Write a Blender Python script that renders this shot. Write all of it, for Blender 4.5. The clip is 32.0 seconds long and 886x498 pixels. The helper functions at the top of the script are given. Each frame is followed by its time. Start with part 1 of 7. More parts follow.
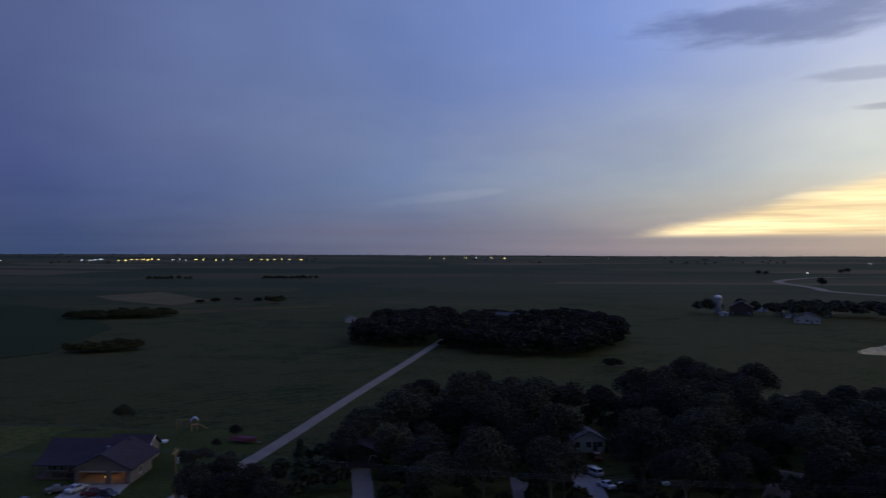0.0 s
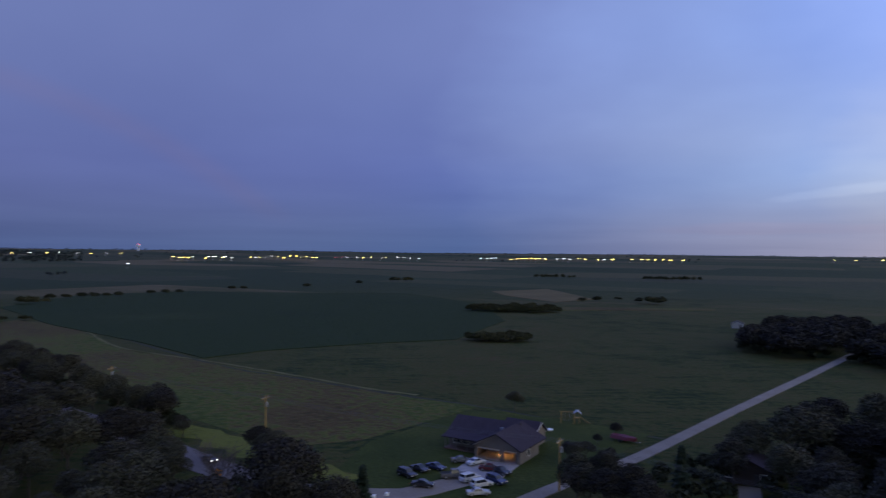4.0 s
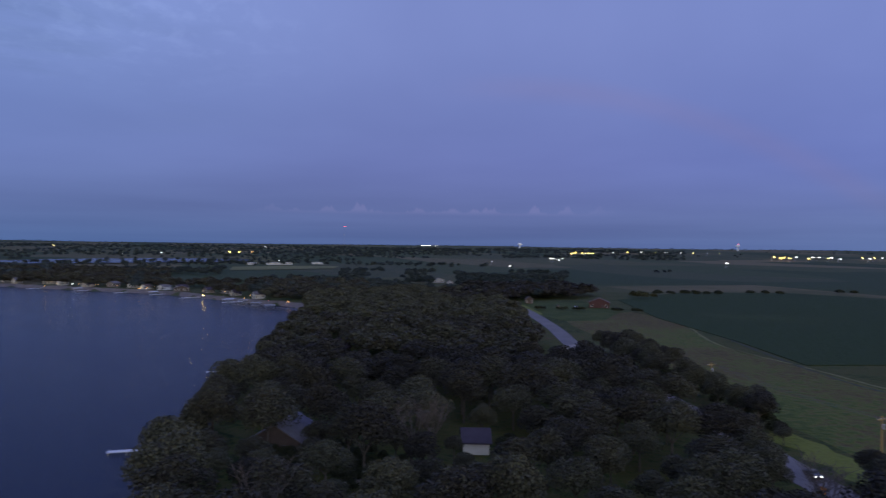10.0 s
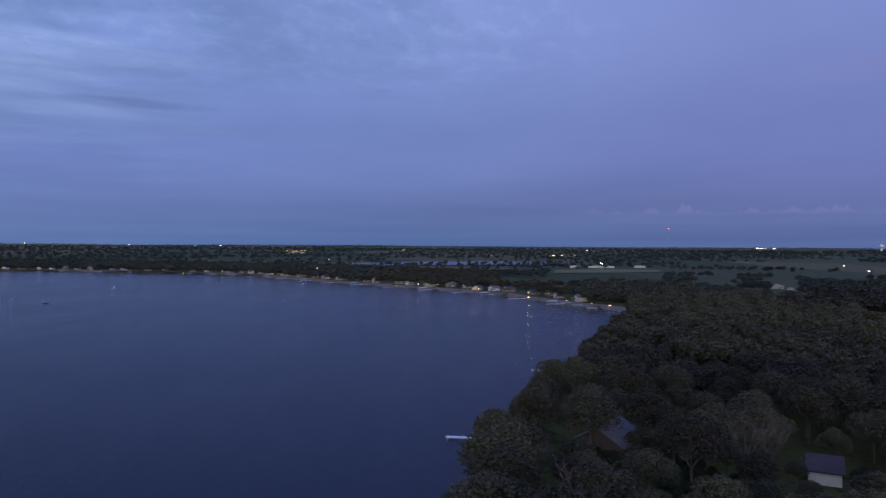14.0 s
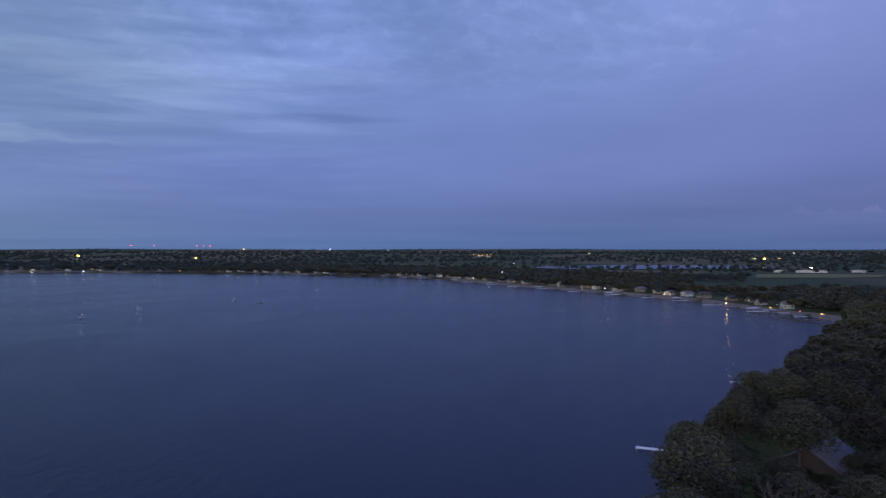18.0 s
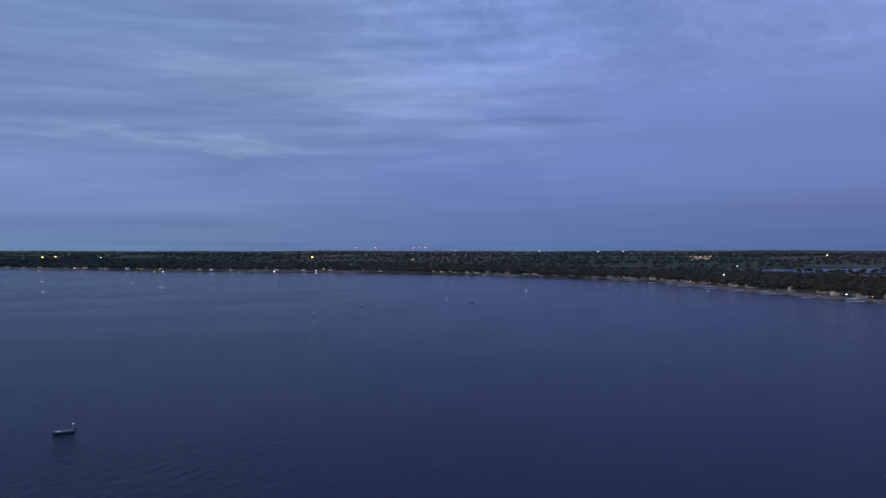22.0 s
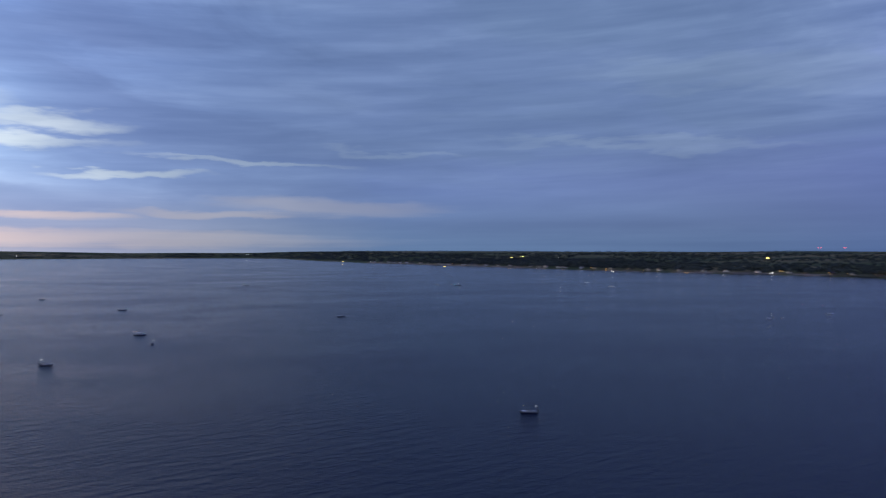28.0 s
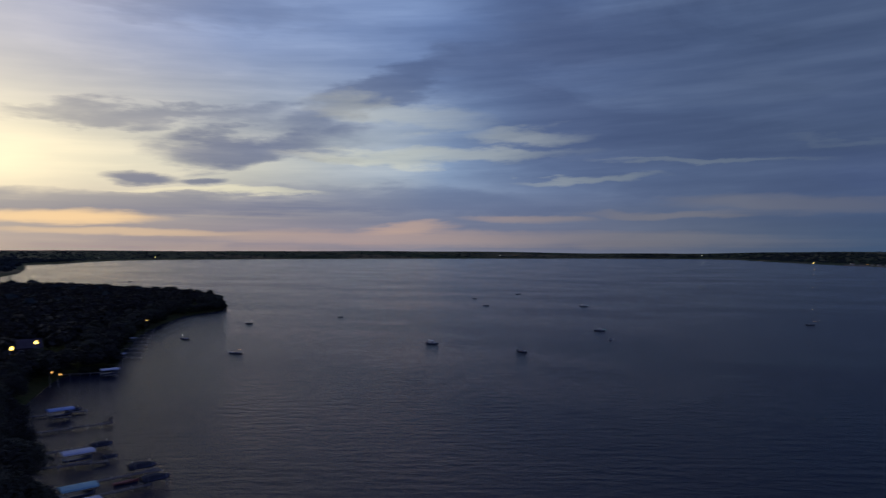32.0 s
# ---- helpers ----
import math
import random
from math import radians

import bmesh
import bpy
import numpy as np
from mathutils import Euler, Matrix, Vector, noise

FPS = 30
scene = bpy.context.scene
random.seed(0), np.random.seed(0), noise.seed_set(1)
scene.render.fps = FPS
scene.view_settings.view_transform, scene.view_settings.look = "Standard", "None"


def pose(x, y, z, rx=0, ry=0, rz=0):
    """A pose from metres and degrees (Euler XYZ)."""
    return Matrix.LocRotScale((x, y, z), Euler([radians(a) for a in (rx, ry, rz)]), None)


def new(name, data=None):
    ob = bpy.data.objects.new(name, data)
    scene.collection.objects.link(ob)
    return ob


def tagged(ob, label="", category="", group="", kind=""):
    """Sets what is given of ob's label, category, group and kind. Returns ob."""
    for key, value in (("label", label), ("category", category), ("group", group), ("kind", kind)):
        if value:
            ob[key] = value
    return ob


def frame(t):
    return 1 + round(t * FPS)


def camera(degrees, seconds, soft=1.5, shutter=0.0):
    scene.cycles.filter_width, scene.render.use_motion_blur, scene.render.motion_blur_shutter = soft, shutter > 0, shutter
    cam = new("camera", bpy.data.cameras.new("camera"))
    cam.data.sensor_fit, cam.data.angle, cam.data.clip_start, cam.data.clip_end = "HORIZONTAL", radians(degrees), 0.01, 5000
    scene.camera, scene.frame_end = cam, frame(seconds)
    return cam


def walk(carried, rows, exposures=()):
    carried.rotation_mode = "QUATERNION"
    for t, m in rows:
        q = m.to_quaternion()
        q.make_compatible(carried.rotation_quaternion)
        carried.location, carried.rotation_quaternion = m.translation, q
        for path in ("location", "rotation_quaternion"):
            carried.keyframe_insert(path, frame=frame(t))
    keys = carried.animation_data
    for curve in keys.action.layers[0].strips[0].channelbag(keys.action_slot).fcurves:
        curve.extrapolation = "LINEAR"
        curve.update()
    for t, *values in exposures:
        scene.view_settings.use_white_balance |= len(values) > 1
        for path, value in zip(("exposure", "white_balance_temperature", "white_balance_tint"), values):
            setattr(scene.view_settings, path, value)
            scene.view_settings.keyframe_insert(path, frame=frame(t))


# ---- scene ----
# The plan is polar round the hovering camera: bearings in degrees to the left of the first view, metres along the ground.
EYE = 40.0
LAKE_Z = -2.5
cam = camera(64.0, 32.0, soft=1.25, shutter=0.8)
TURN = [
    (0, 0.00, 0.51, -0.23), (0.5, 3.21, 0.49, -0.31), (1, 6.62, 0.48, -0.39), (1.5, 10.37, 0.49, -0.46), (2, 14.78, 0.50, -0.46),
    (2.5, 19.10, 0.44, -0.56), (3, 22.68, 0.43, -0.61), (3.5, 26.34, 0.37, -0.61), (5.5, 40.98, 0.11, -0.66), (6, 44.52, 0.08, -0.67),
    (6.5, 48.05, 0.01, -0.68), (7, 52.09, -0.06, -0.66), (7.5, 56.57, -0.12, -0.76), (8, 60.43, -0.12, -0.74), (8.5, 64.74, -0.18, -0.75),
    (9, 68.76, -0.22, -0.75), (9.5, 72.49, -0.25, -0.72), (10, 75.88, -0.26, -0.71), (10.5, 78.96, -0.25, -0.69), (11, 82.08, -0.27, -0.63),
    (11.5, 85.80, -0.25, -0.55), (12, 89.88, -0.26, -0.53), (12.5, 93.58, -0.27, -0.47), (13, 96.60, -0.28, -0.40), (13.5, 99.21, -0.24, -0.38),
    (14, 101.45, -0.23, -0.36), (14.5, 103.36, -0.20, -0.32), (16.5, 110.56, -0.06, -0.11), (17, 112.09, -0.01, -0.05), (17.5, 114.02, 0.03, -0.03),
    (18, 116.31, 0.03, -0.04), (18.5, 118.41, 0.06, -0.06), (19, 120.54, 0.09, -0.06), (19.5, 122.34, 0.10, -0.01), (20, 124.25, 0.12, -0.02),
    (20.5, 126.72, 0.14, -0.02), (21, 129.21, 0.17, -0.01), (21.5, 131.19, 0.16, 0.01), (22, 133.08, 0.16, 0.02), (22.5, 135.18, 0.14, 0.05),
    (23, 137.49, 0.12, 0.07), (23.5, 139.68, 0.13, 0.08), (24, 141.70, 0.14, 0.08), (24.5, 144.01, 0.14, 0.08), (26.5, 155.88, 0.16, 0.02),
    (27, 159.95, 0.20, -0.02), (27.5, 163.70, 0.20, -0.01), (28, 168.10, 0.19, -0.01), (28.5, 172.95, 0.20, -0.03), (29, 177.99, 0.19, -0.06),
    (29.5, 183.09, 0.18, -0.09), (30, 188.04, 0.18, -0.13), (30.5, 192.18, 0.18, -0.14), (31, 196.36, 0.18, -0.14), (31.5, 200.09, 0.18, -0.13),
    (32, 203.67, 0.20, -0.11),
]
walk(cam, [(t, pose(0, 0, EYE, 90 + p, r, y)) for t, y, p, r in TURN],
     exposures=[(0, -1.3), (1, -1.12), (1.6, -0.97), (2.2, -0.75), (3, -0.55), (5.5, -0.25), (9, -0.1), (13, 0.0), (20, 0.0), (26.5, -0.1), (28, -0.25),
                (29, -0.5), (30, -0.85), (31, -1.17), (32, -1.42)])


# ---- node helpers ----
class Nodes:
    def __init__(self, tree):
        self.t = tree
        tree.nodes.clear()

    def n(self, kind):
        return self.t.nodes.new(kind)

    def wire(self, a, b):
        self.t.links.new(a, b)

    def put(self, socket, v):
        if isinstance(v, bpy.types.NodeSocket):
            self.wire(v, socket)
        else:
            socket.default_value = v

    def math(self, op, a, b=0.0, c=0.0, clamp=False):
        m = self.n("ShaderNodeMath")
        m.operation, m.use_clamp = op, clamp
        for s, v in zip(m.inputs, (a, b, c)):
            self.put(s, v)
        return m.outputs[0]

    def vec(self, op, a, b=(0, 0, 0), out=0):
        m = self.n("ShaderNodeVectorMath")
        m.operation = op
        self.put(m.inputs[0], a)
        self.put(m.inputs[1], b)
        return m.outputs[out]

    def smooth(self, v, lo, hi, out0=0.0, out1=1.0):
        m = self.n("ShaderNodeMapRange")
        m.interpolation_type = "SMOOTHSTEP"
        for s, x in zip(m.inputs, (v, lo, hi, out0, out1)):
            self.put(s, x)
        return m.outputs[0]

    def mix(self, f, a, b, blend="MIX"):
        m = self.n("ShaderNodeMix")
        m.data_type, m.blend_type = "RGBA", blend
        self.put(m.inputs[0], f)
        for s, v in ((m.inputs[6], a), (m.inputs[7], b)):
            self.put(s, v if isinstance(v, bpy.types.NodeSocket) else (*v[:3], 1))
        return m.outputs[2]

    def ramp(self, f, stops, mode="LINEAR", gain=1.0):
        r = self.n("ShaderNodeValToRGB")
        r.color_ramp.interpolation = mode
        el = r.color_ramp.elements
        while len(el) < len(stops):
            el.new(0.5)
        for e, (p, c) in zip(el, stops):
            e.position = p
            e.color = (*[x / gain for x in c], 1)
        self.put(r.inputs[0], f)
        return r.outputs[0] if gain == 1.0 else self.mix(1.0, r.outputs[0], (gain, gain, gain), "MULTIPLY")

    def noise(self, v, scale, detail=4.0, rough=0.55, distort=0.0, out=0):
        m = self.n("ShaderNodeTexNoise")
        self.put(m.inputs["Vector"], v)
        for k, x in (("Scale", scale), ("Detail", detail), ("Roughness", rough), ("Distortion", distort)):
            m.inputs[k].default_value = x
        return m.outputs[out]

    def xyz(self, x, y, z):
        m = self.n("ShaderNodeCombineXYZ")
        for s, v in zip(m.inputs, (x, y, z)):
            self.put(s, v)
        return m.outputs[0]

    def split(self, v):
        m = self.n("ShaderNodeSeparateXYZ")
        self.put(m.inputs[0], v)
        return m.outputs


# ---- dusk sky: clear afterglow behind broken cloud ----
SUN_BEARING = 282.0
sun_way = (-math.sin(radians(SUN_BEARING)), math.cos(radians(SUN_BEARING)), 0.0)
world = bpy.data.worlds.new("dusk_sky")
scene.world = world
world.use_nodes = True
w = Nodes(world.node_tree)
way = w.n("ShaderNodeTexCoord").outputs["Generated"]
wx, wy, wz = w.split(way)
flat = w.vec("NORMALIZE", w.xyz(wx, wy, 0.0))
turn_u = w.math("DIVIDE", w.math("ARCCOSINE", w.vec("DOT_PRODUCT", flat, sun_way, out=1)), math.pi)
rise = w.math("MULTIPLY", w.math("ARCSINE", wz), 180 / math.pi)
LOW = [(0.0, (2.0, 1.35, 0.85)), (0.26, (1.1, 0.88, 0.74)), (0.36, (0.70, 0.56, 0.62)), (0.44, (0.42, 0.40, 0.56)),
       (0.60, (0.122, 0.190, 0.42)), (0.8, (0.096, 0.148, 0.35)), (1.0, (0.080, 0.132, 0.32))]
MID = [(0.0, (2.8, 2.4, 1.5)), (0.25, (2.25, 2.02, 1.45)), (0.34, (1.20, 1.18, 1.10)), (0.44, (0.43, 0.57, 0.95)),
       (0.60, (0.15, 0.21, 0.56)), (0.8, (0.135, 0.18, 0.475)), (1.0, (0.125, 0.172, 0.44))]
HIGH = [(0.0, (1.9, 1.9, 2.0)), (0.25, (1.45, 1.45, 1.65)), (0.36, (0.66, 0.85, 1.42)), (0.46, (0.38, 0.55, 1.12)),
        (0.60, (0.215, 0.285, 0.66)), (0.8, (0.195, 0.255, 0.59)), (1.0, (0.2, 0.265, 0.60))]
drift = w.noise(w.xyz(w.math("MULTIPLY", wx, 2.6), w.math("MULTIPLY", wy, 2.6), w.math("MULTIPLY", wz, 7.0)), 1.0, 4.0, 0.55)
uneven_u = w.math("ADD", turn_u, w.math("MULTIPLY", w.math("SUBTRACT", drift, 0.5), 0.085))
low = w.ramp(uneven_u, LOW, "LINEAR", 4.0)
mid = w.ramp(uneven_u, MID, "LINEAR", 4.0)
high = w.ramp(uneven_u, HIGH, "LINEAR", 4.0)
sky = w.mix(w.smooth(rise, 0.0, 7.0), low, mid)
sky = w.mix(w.smooth(rise, 6.0, 18.0), sky, high)


def towards(bearing):
    """How squarely a direction faces a bearing: 1 to -1."""
    return w.vec("DOT_PRODUCT", flat, (-math.sin(radians(bearing)), math.cos(radians(bearing)), 0.0), out=1)


def times(*fs):
    out = fs[0]
    for f in fs[1:]:
        out = w.math("MULTIPLY", out, f)
    return out


# cloud layers lie on flat ceilings, drawn out across the sunset's bearing
ceil_d = w.math("ADD", wz, 0.055)
# bearing from the darkest quarter of the sky, in radians, with its seam in the sunset
opposite = w.math("ARCTAN2", towards(SUN_BEARING - 90 + 3), towards(SUN_BEARING - 180 + 3))
depth = w.math("DIVIDE", 1.0, ceil_d)
deck = w.xyz(depth, w.math("MULTIPLY", opposite, 4.4), 0.0)
tilt = w.math("ADD", w.math("MULTIPLY", depth, 0.62), w.math("MULTIPLY", opposite, 0.45))
stretch = w.xyz(tilt, w.math("MULTIPLY", opposite, 1.75), 0.0)
big = w.noise(w.vec("ADD", stretch, (3.7, 1.9, 0.0)), 0.62, 3.0, 0.5)
fine = w.noise(stretch, 2.3, 7.0, 0.6, 0.5)
body = w.math("ADD", w.math("MULTIPLY", big, 0.60), w.math("MULTIPLY", fine, 0.40))
bear = w.math("MULTIPLY", w.math("ARCTAN2", w.math("MULTIPLY", wx, -1.0), wy), 180 / math.pi)
bear = w.math("FLOORED_MODULO", w.math("ADD", bear, 360.0), 360.0)
cover = w.smooth(towards(172), 0.25, 0.92, 0.555, 0.435)
thick = w.smooth(w.math("SUBTRACT", body, cover), -0.045, 0.085)
thick = times(thick, w.smooth(towards(185), -0.25, 0.35))
# the even deck gives way to single clouds towards the sunset
thick = times(thick, w.smooth(bear, 207.0, 192.0))
shade = w.ramp(turn_u, [(0.0, (0.62, 0.58, 0.66)), (0.26, (0.38, 0.41, 0.60)), (0.36, (0.20, 0.26, 0.53)), (0.46, (0.165, 0.225, 0.49)), (0.55, (0.125, 0.178, 0.43)), (0.68, (0.14, 0.20, 0.45)),
                        (1.0, (0.135, 0.19, 0.43))], "EASE", 2.0)
sky = w.mix(times(thick, w.smooth(rise, 4.5, 10.0, 0.0, 0.8)), sky, shade)
# thin bright wisps among the lake's clouds
wisp = w.smooth(w.noise(w.vec("ADD", w.xyz(w.math("MULTIPLY", tilt, 1.5), w.math("MULTIPLY", opposite, 1.35), 0.0), (9.1, 4.2, 0.0)), 1.3, 5.0, 0.55, 0.3), 0.50, 0.68)
wisp = times(wisp, w.smooth(towards(170), 0.35, 0.85), w.smooth(rise, 5.5, 10.0), w.smooth(bear, 200.0, 188.0), 0.5)
sky = w.mix(wisp, sky, w.mix(1.0, sky, (1.55, 1.45, 1.28), "MULTIPLY"))
# a dappled veil high over the near shore
ripple = w.noise(w.vec("MULTIPLY", deck, (1.6, 1.6, 1.0)), 4.2, 4.0, 0.6, 0.3)
veil = times(w.smooth(ripple, 0.45, 0.72), w.smooth(rise, 9.0, 17.0), w.smooth(towards(118), 0.80, 0.97), 0.30)
sky = w.mix(veil, sky, w.mix(1.0, sky, (1.5, 1.45, 1.3), "MULTIPLY"))
# broad faint unevenness everywhere
haze = w.noise(w.vec("MULTIPLY", deck, (0.5, 0.8, 1.0)), 0.5, 4.0, 0.5)
sky = w.mix(1.0, sky, w.ramp(haze, [(0.3, (0.90, 0.90, 0.92)), (0.7, (1.12, 1.10, 1.07))], gain=2.0), "MULTIPLY")
# single clouds: bearing, rise, half widths in degrees, colour change
heading = w.math("MULTIPLY", w.math("ARCTAN2", w.math("MULTIPLY", wx, -1.0), wy), 180 / math.pi)
frill = w.math("MULTIPLY", w.math("SUBTRACT", w.noise(w.xyz(w.math("MULTIPLY", heading, 0.16), w.math("MULTIPLY", rise, 0.7), 0.0), 1.0, 5.0, 0.6), 0.5), 2.4)
CLOUDS = [(0.0, 4.7, 5.5, 0.46, (1.36, 1.30, 1.18), 0.42, -0.12), (-26.0, 16.8, 11.0, 1.7, (0.42, 0.44, 0.52), 0.8), (-31.0, 12.6, 5.0, 0.5, (0.66, 0.66, 0.72), 0.7), (-33.0, 10.3, 3.0, 0.3, (0.6, 0.6, 0.66), 0.7),
          (125.5, 10.3, 7.5, 0.42, (0.80, 0.80, 0.86), 0.8), (131.0, 12.6, 9.0, 0.5, (0.84, 0.84, 0.9), 0.7), (6.0, 2.0, 10.0, 0.5, (1.16, 1.02, 0.98), 0.5),
          (226.0, 16.0, 10.0, 3.2, (1.16, 1.14, 1.12), 0.6)]
for bearing, up, wide, deep, tint, amount, *lean in CLOUDS:
    off = w.math("SUBTRACT", w.math("FLOORED_MODULO", w.math("ADD", w.math("SUBTRACT", bear, bearing), 540.0), 360.0), 180.0)
    da = w.math("DIVIDE", off, wide)
    level = w.math("SUBTRACT", rise, w.math("MULTIPLY", off, lean[0])) if lean else rise
    de = w.math("DIVIDE", w.math("SUBTRACT", level, up), deep)
    r2 = w.math("ADD", w.math("ADD", times(da, da), times(de, de)), frill)
    sky = w.mix(times(w.smooth(r2, 1.25, 0.1), amount), sky, w.mix(1.0, sky, tint, "MULTIPLY"))
# small far cumulus heads on one flat base
heads = w.noise(w.xyz(w.math("MULTIPLY", heading, 0.42), 0.0, 0.0), 1.0, 4.0, 0.6)
top = w.math("ADD", 2.75, w.math("MULTIPLY", w.smooth(heads, 0.45, 0.75), 1.25))
puff = times(w.smooth(w.math("SUBTRACT", top, rise), 0.0, 0.25), w.smooth(rise, 2.35, 2.9), w.smooth(towards(77), 0.962, 0.992), 0.55)
sky = w.mix(puff, sky, w.mix(1.0, sky, (1.62, 1.28, 1.16), "MULTIPLY"))
# the wedge of afterglow under the cloud's edge, landward
wedge_top = w.math("ADD", 1.9, w.math("MULTIPLY", w.math("SUBTRACT", 0.352, turn_u), 44.0))
wedge = times(w.smooth(w.math("SUBTRACT", w.math("ADD", wedge_top, w.math("MULTIPLY", frill, 0.55)), rise), 0.0, 1.3), w.smooth(rise, 1.3, 1.9), w.smooth(towards(-45), 0.75, 0.85))
sky = w.mix(times(w.smooth(rise, 3.0, 7.5), w.smooth(towards(-45), 0.55, 0.9)), sky, w.mix(1.0, sky, (0.74, 0.86, 1.12), "MULTIPLY"))
sky = w.mix(times(w.smooth(rise, 9.0, 4.0), w.smooth(towards(5), 0.80, 0.97)), sky, w.mix(1.0, sky, (0.88, 0.97, 1.03), "MULTIPLY"))
layers = w.noise(w.xyz(w.math("MULTIPLY", heading, 0.07), w.math("MULTIPLY", rise, 1.5), 0.0), 1.0, 4.0, 0.55)
sky = w.mix(times(wedge, w.smooth(layers, 0.30, 0.62, 0.45, 1.0)), sky, w.ramp(layers, [(0.35, (2.5, 1.75, 0.80)), (0.65, (3.3, 2.7, 1.6))], gain=4.0))
# a faint pink bow in the haze
bow_way = (-math.sin(radians(72)) * math.cos(radians(30)), math.cos(radians(72)) * math.cos(radians(30)), -math.sin(radians(30)))
bow = w.math("ABSOLUTE", w.math("SUBTRACT", w.math("MULTIPLY", w.math("ARCCOSINE", w.vec("DOT_PRODUCT", way, bow_way, out=1)), 180 / math.pi), 42.6))
bow = times(w.smooth(bow, 1.5, 0.0), w.smooth(towards(56), 0.93, 0.985), w.smooth(rise, 1.5, 4.0))
sky = w.mix(bow, sky, w.mix(1.0, sky, (1.11, 1.0, 0.96), "MULTIPLY"))
# unseen sky above the view, dimmed and brightened by side to light the scene
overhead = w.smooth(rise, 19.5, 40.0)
fill_side = w.smooth(towards(82), 0.1, 0.9)
dimmed_side = times(w.smooth(towards(186), 0.4, 0.9), w.smooth(rise, 62.0, 38.0))
dim = w.mix(fill_side, w.mix(dimmed_side, (0.40, 0.42, 0.49), (0.13, 0.14, 0.16)), (1.7, 1.8, 2.7))
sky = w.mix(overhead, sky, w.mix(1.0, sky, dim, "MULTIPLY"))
# single clouds over the lake: edges torn by two noises that are drawn out along the horizon
tear_b = w.noise(w.xyz(w.math("MULTIPLY", bear, 0.10), w.math("ADD", w.math("MULTIPLY", rise, 0.36), w.math("MULTIPLY", bear, 0.015)), 11.0), 1.0, 5.0, 0.55, 0.2)
tear_e = w.noise(w.xyz(w.math("MULTIPLY", bear, 0.14), w.math("ADD", w.math("MULTIPLY", rise, 0.62), w.math("MULTIPLY", bear, 0.020)), 23.0), 1.0, 5.0, 0.58, 0.2)
torn_b = w.math("ADD", bear, w.math("MULTIPLY", w.math("SUBTRACT", tear_b, 0.5), 13.0))
torn_e = w.math("ADD", rise, w.math("MULTIPLY", w.math("SUBTRACT", tear_e, 0.5), 5.2))


def bank(bearing, up, wide, deep, lean=0.0, soft=0.9, calm=1.0):
    """Where a torn oval of cloud lies: bearing and rise of its middle, its half widths in degrees, its slope; calm: how much of the tearing it takes."""
    bb = w.math("ADD", bear, w.math("MULTIPLY", w.math("SUBTRACT", torn_b, bear), calm))
    ee = w.math("ADD", rise, w.math("MULTIPLY", w.math("SUBTRACT", torn_e, rise), calm))
    off = w.math("SUBTRACT", bb, bearing)
    da = w.math("DIVIDE", off, wide)
    de = w.math("DIVIDE", w.math("SUBTRACT", w.math("SUBTRACT", ee, w.math("MULTIPLY", off, lean)), up), deep)
    edge = w.math("ADD", w.math("ADD", times(da, da), times(de, de)), w.math("MULTIPLY", w.math("SUBTRACT", fine, 0.5), 1.6))
    return w.smooth(edge, 1.5 + 0.9 * soft, 0.75 - 0.9 * soft)


# dark banks
for amount, oval_of in ((0.72, (172.0, 14.5, 26.0, 7.0, 0.05, 1.0)), (0.50, (186.0, 7.0, 14.0, 2.6, 0.06, 0.9)), (0.80, (218.5, 8.0, 7.0, 1.35, -0.10, 0.7)), (0.62, (210.0, 12.2, 7.0, 1.4, -0.38, 0.8)),
                        (0.55, (225.5, 10.0, 8.0, 0.8, -0.06, 0.8)), (0.62, (227.0, 3.55, 15.0, 0.75, 0.0, 0.7, 0.4)), (0.50, (205.0, 4.0, 11.0, 1.0, 0.03, 0.8, 0.6)), (0.85, (227.2, 5.45, 2.4, 0.36, 0.0, 0.6, 0.3)),
                        (0.75, (222.6, 5.3, 1.4, 0.26, 0.0, 0.6, 0.3)), (0.30, (224.0, 18.4, 9.0, 1.4, 0.0, 1.0)), (0.45, (196.0, 15.0, 7.0, 2.0, -0.2, 1.0)), (0.38, (224.0, 1.7, 24.0, 1.3, 0.0, 0.8, 0.4)), (0.5, (171.0, 9.0, 12.0, 1.4, 0.04, 1.0))):
    sky = w.mix(times(bank(*oval_of), amount), sky, shade)
# bright rifts, lit through from behind
cream = w.ramp(w.math("DIVIDE", bear, 400.0), [(0.43, (0.34, 0.41, 0.64)), (0.475, (0.58, 0.62, 0.76)), (0.505, (0.92, 0.93, 0.98)), (0.53, (1.45, 1.38, 1.15)), (0.59, (2.3, 2.0, 1.35))], "LINEAR", 4.0)
for amount, oval_of in ((0.34, (207.5, 11.0, 6.5, 1.1, 0.05, 0.9)), (0.62, (204.5, 7.6, 9.0, 0.65, 0.0, 1.0, 0.8)), (0.60, (192.0, 5.75, 4.5, 0.26, 0.02, 0.9, 0.5)), (0.50, (197.0, 9.3, 4.0, 0.55, 0.0, 0.9, 0.6)),
                        (0.38, (183.0, 6.9, 6.0, 0.24, 0.05, 1.0, 0.6)), (0.18, (171.5, 7.9, 4.5, 0.24, 0.05, 1.0, 0.6)), (0.22, (152.0, 8.3, 9.0, 0.4, 0.06, 1.0, 0.8)), (0.15, (143.0, 13.0, 12.0, 1.0, 0.06, 1.1)), (0.7, (221.0, 4.6, 6.0, 0.22, 0.0, 0.9, 0.4))):
    sky = w.mix(times(bank(*oval_of), amount), sky, cream)
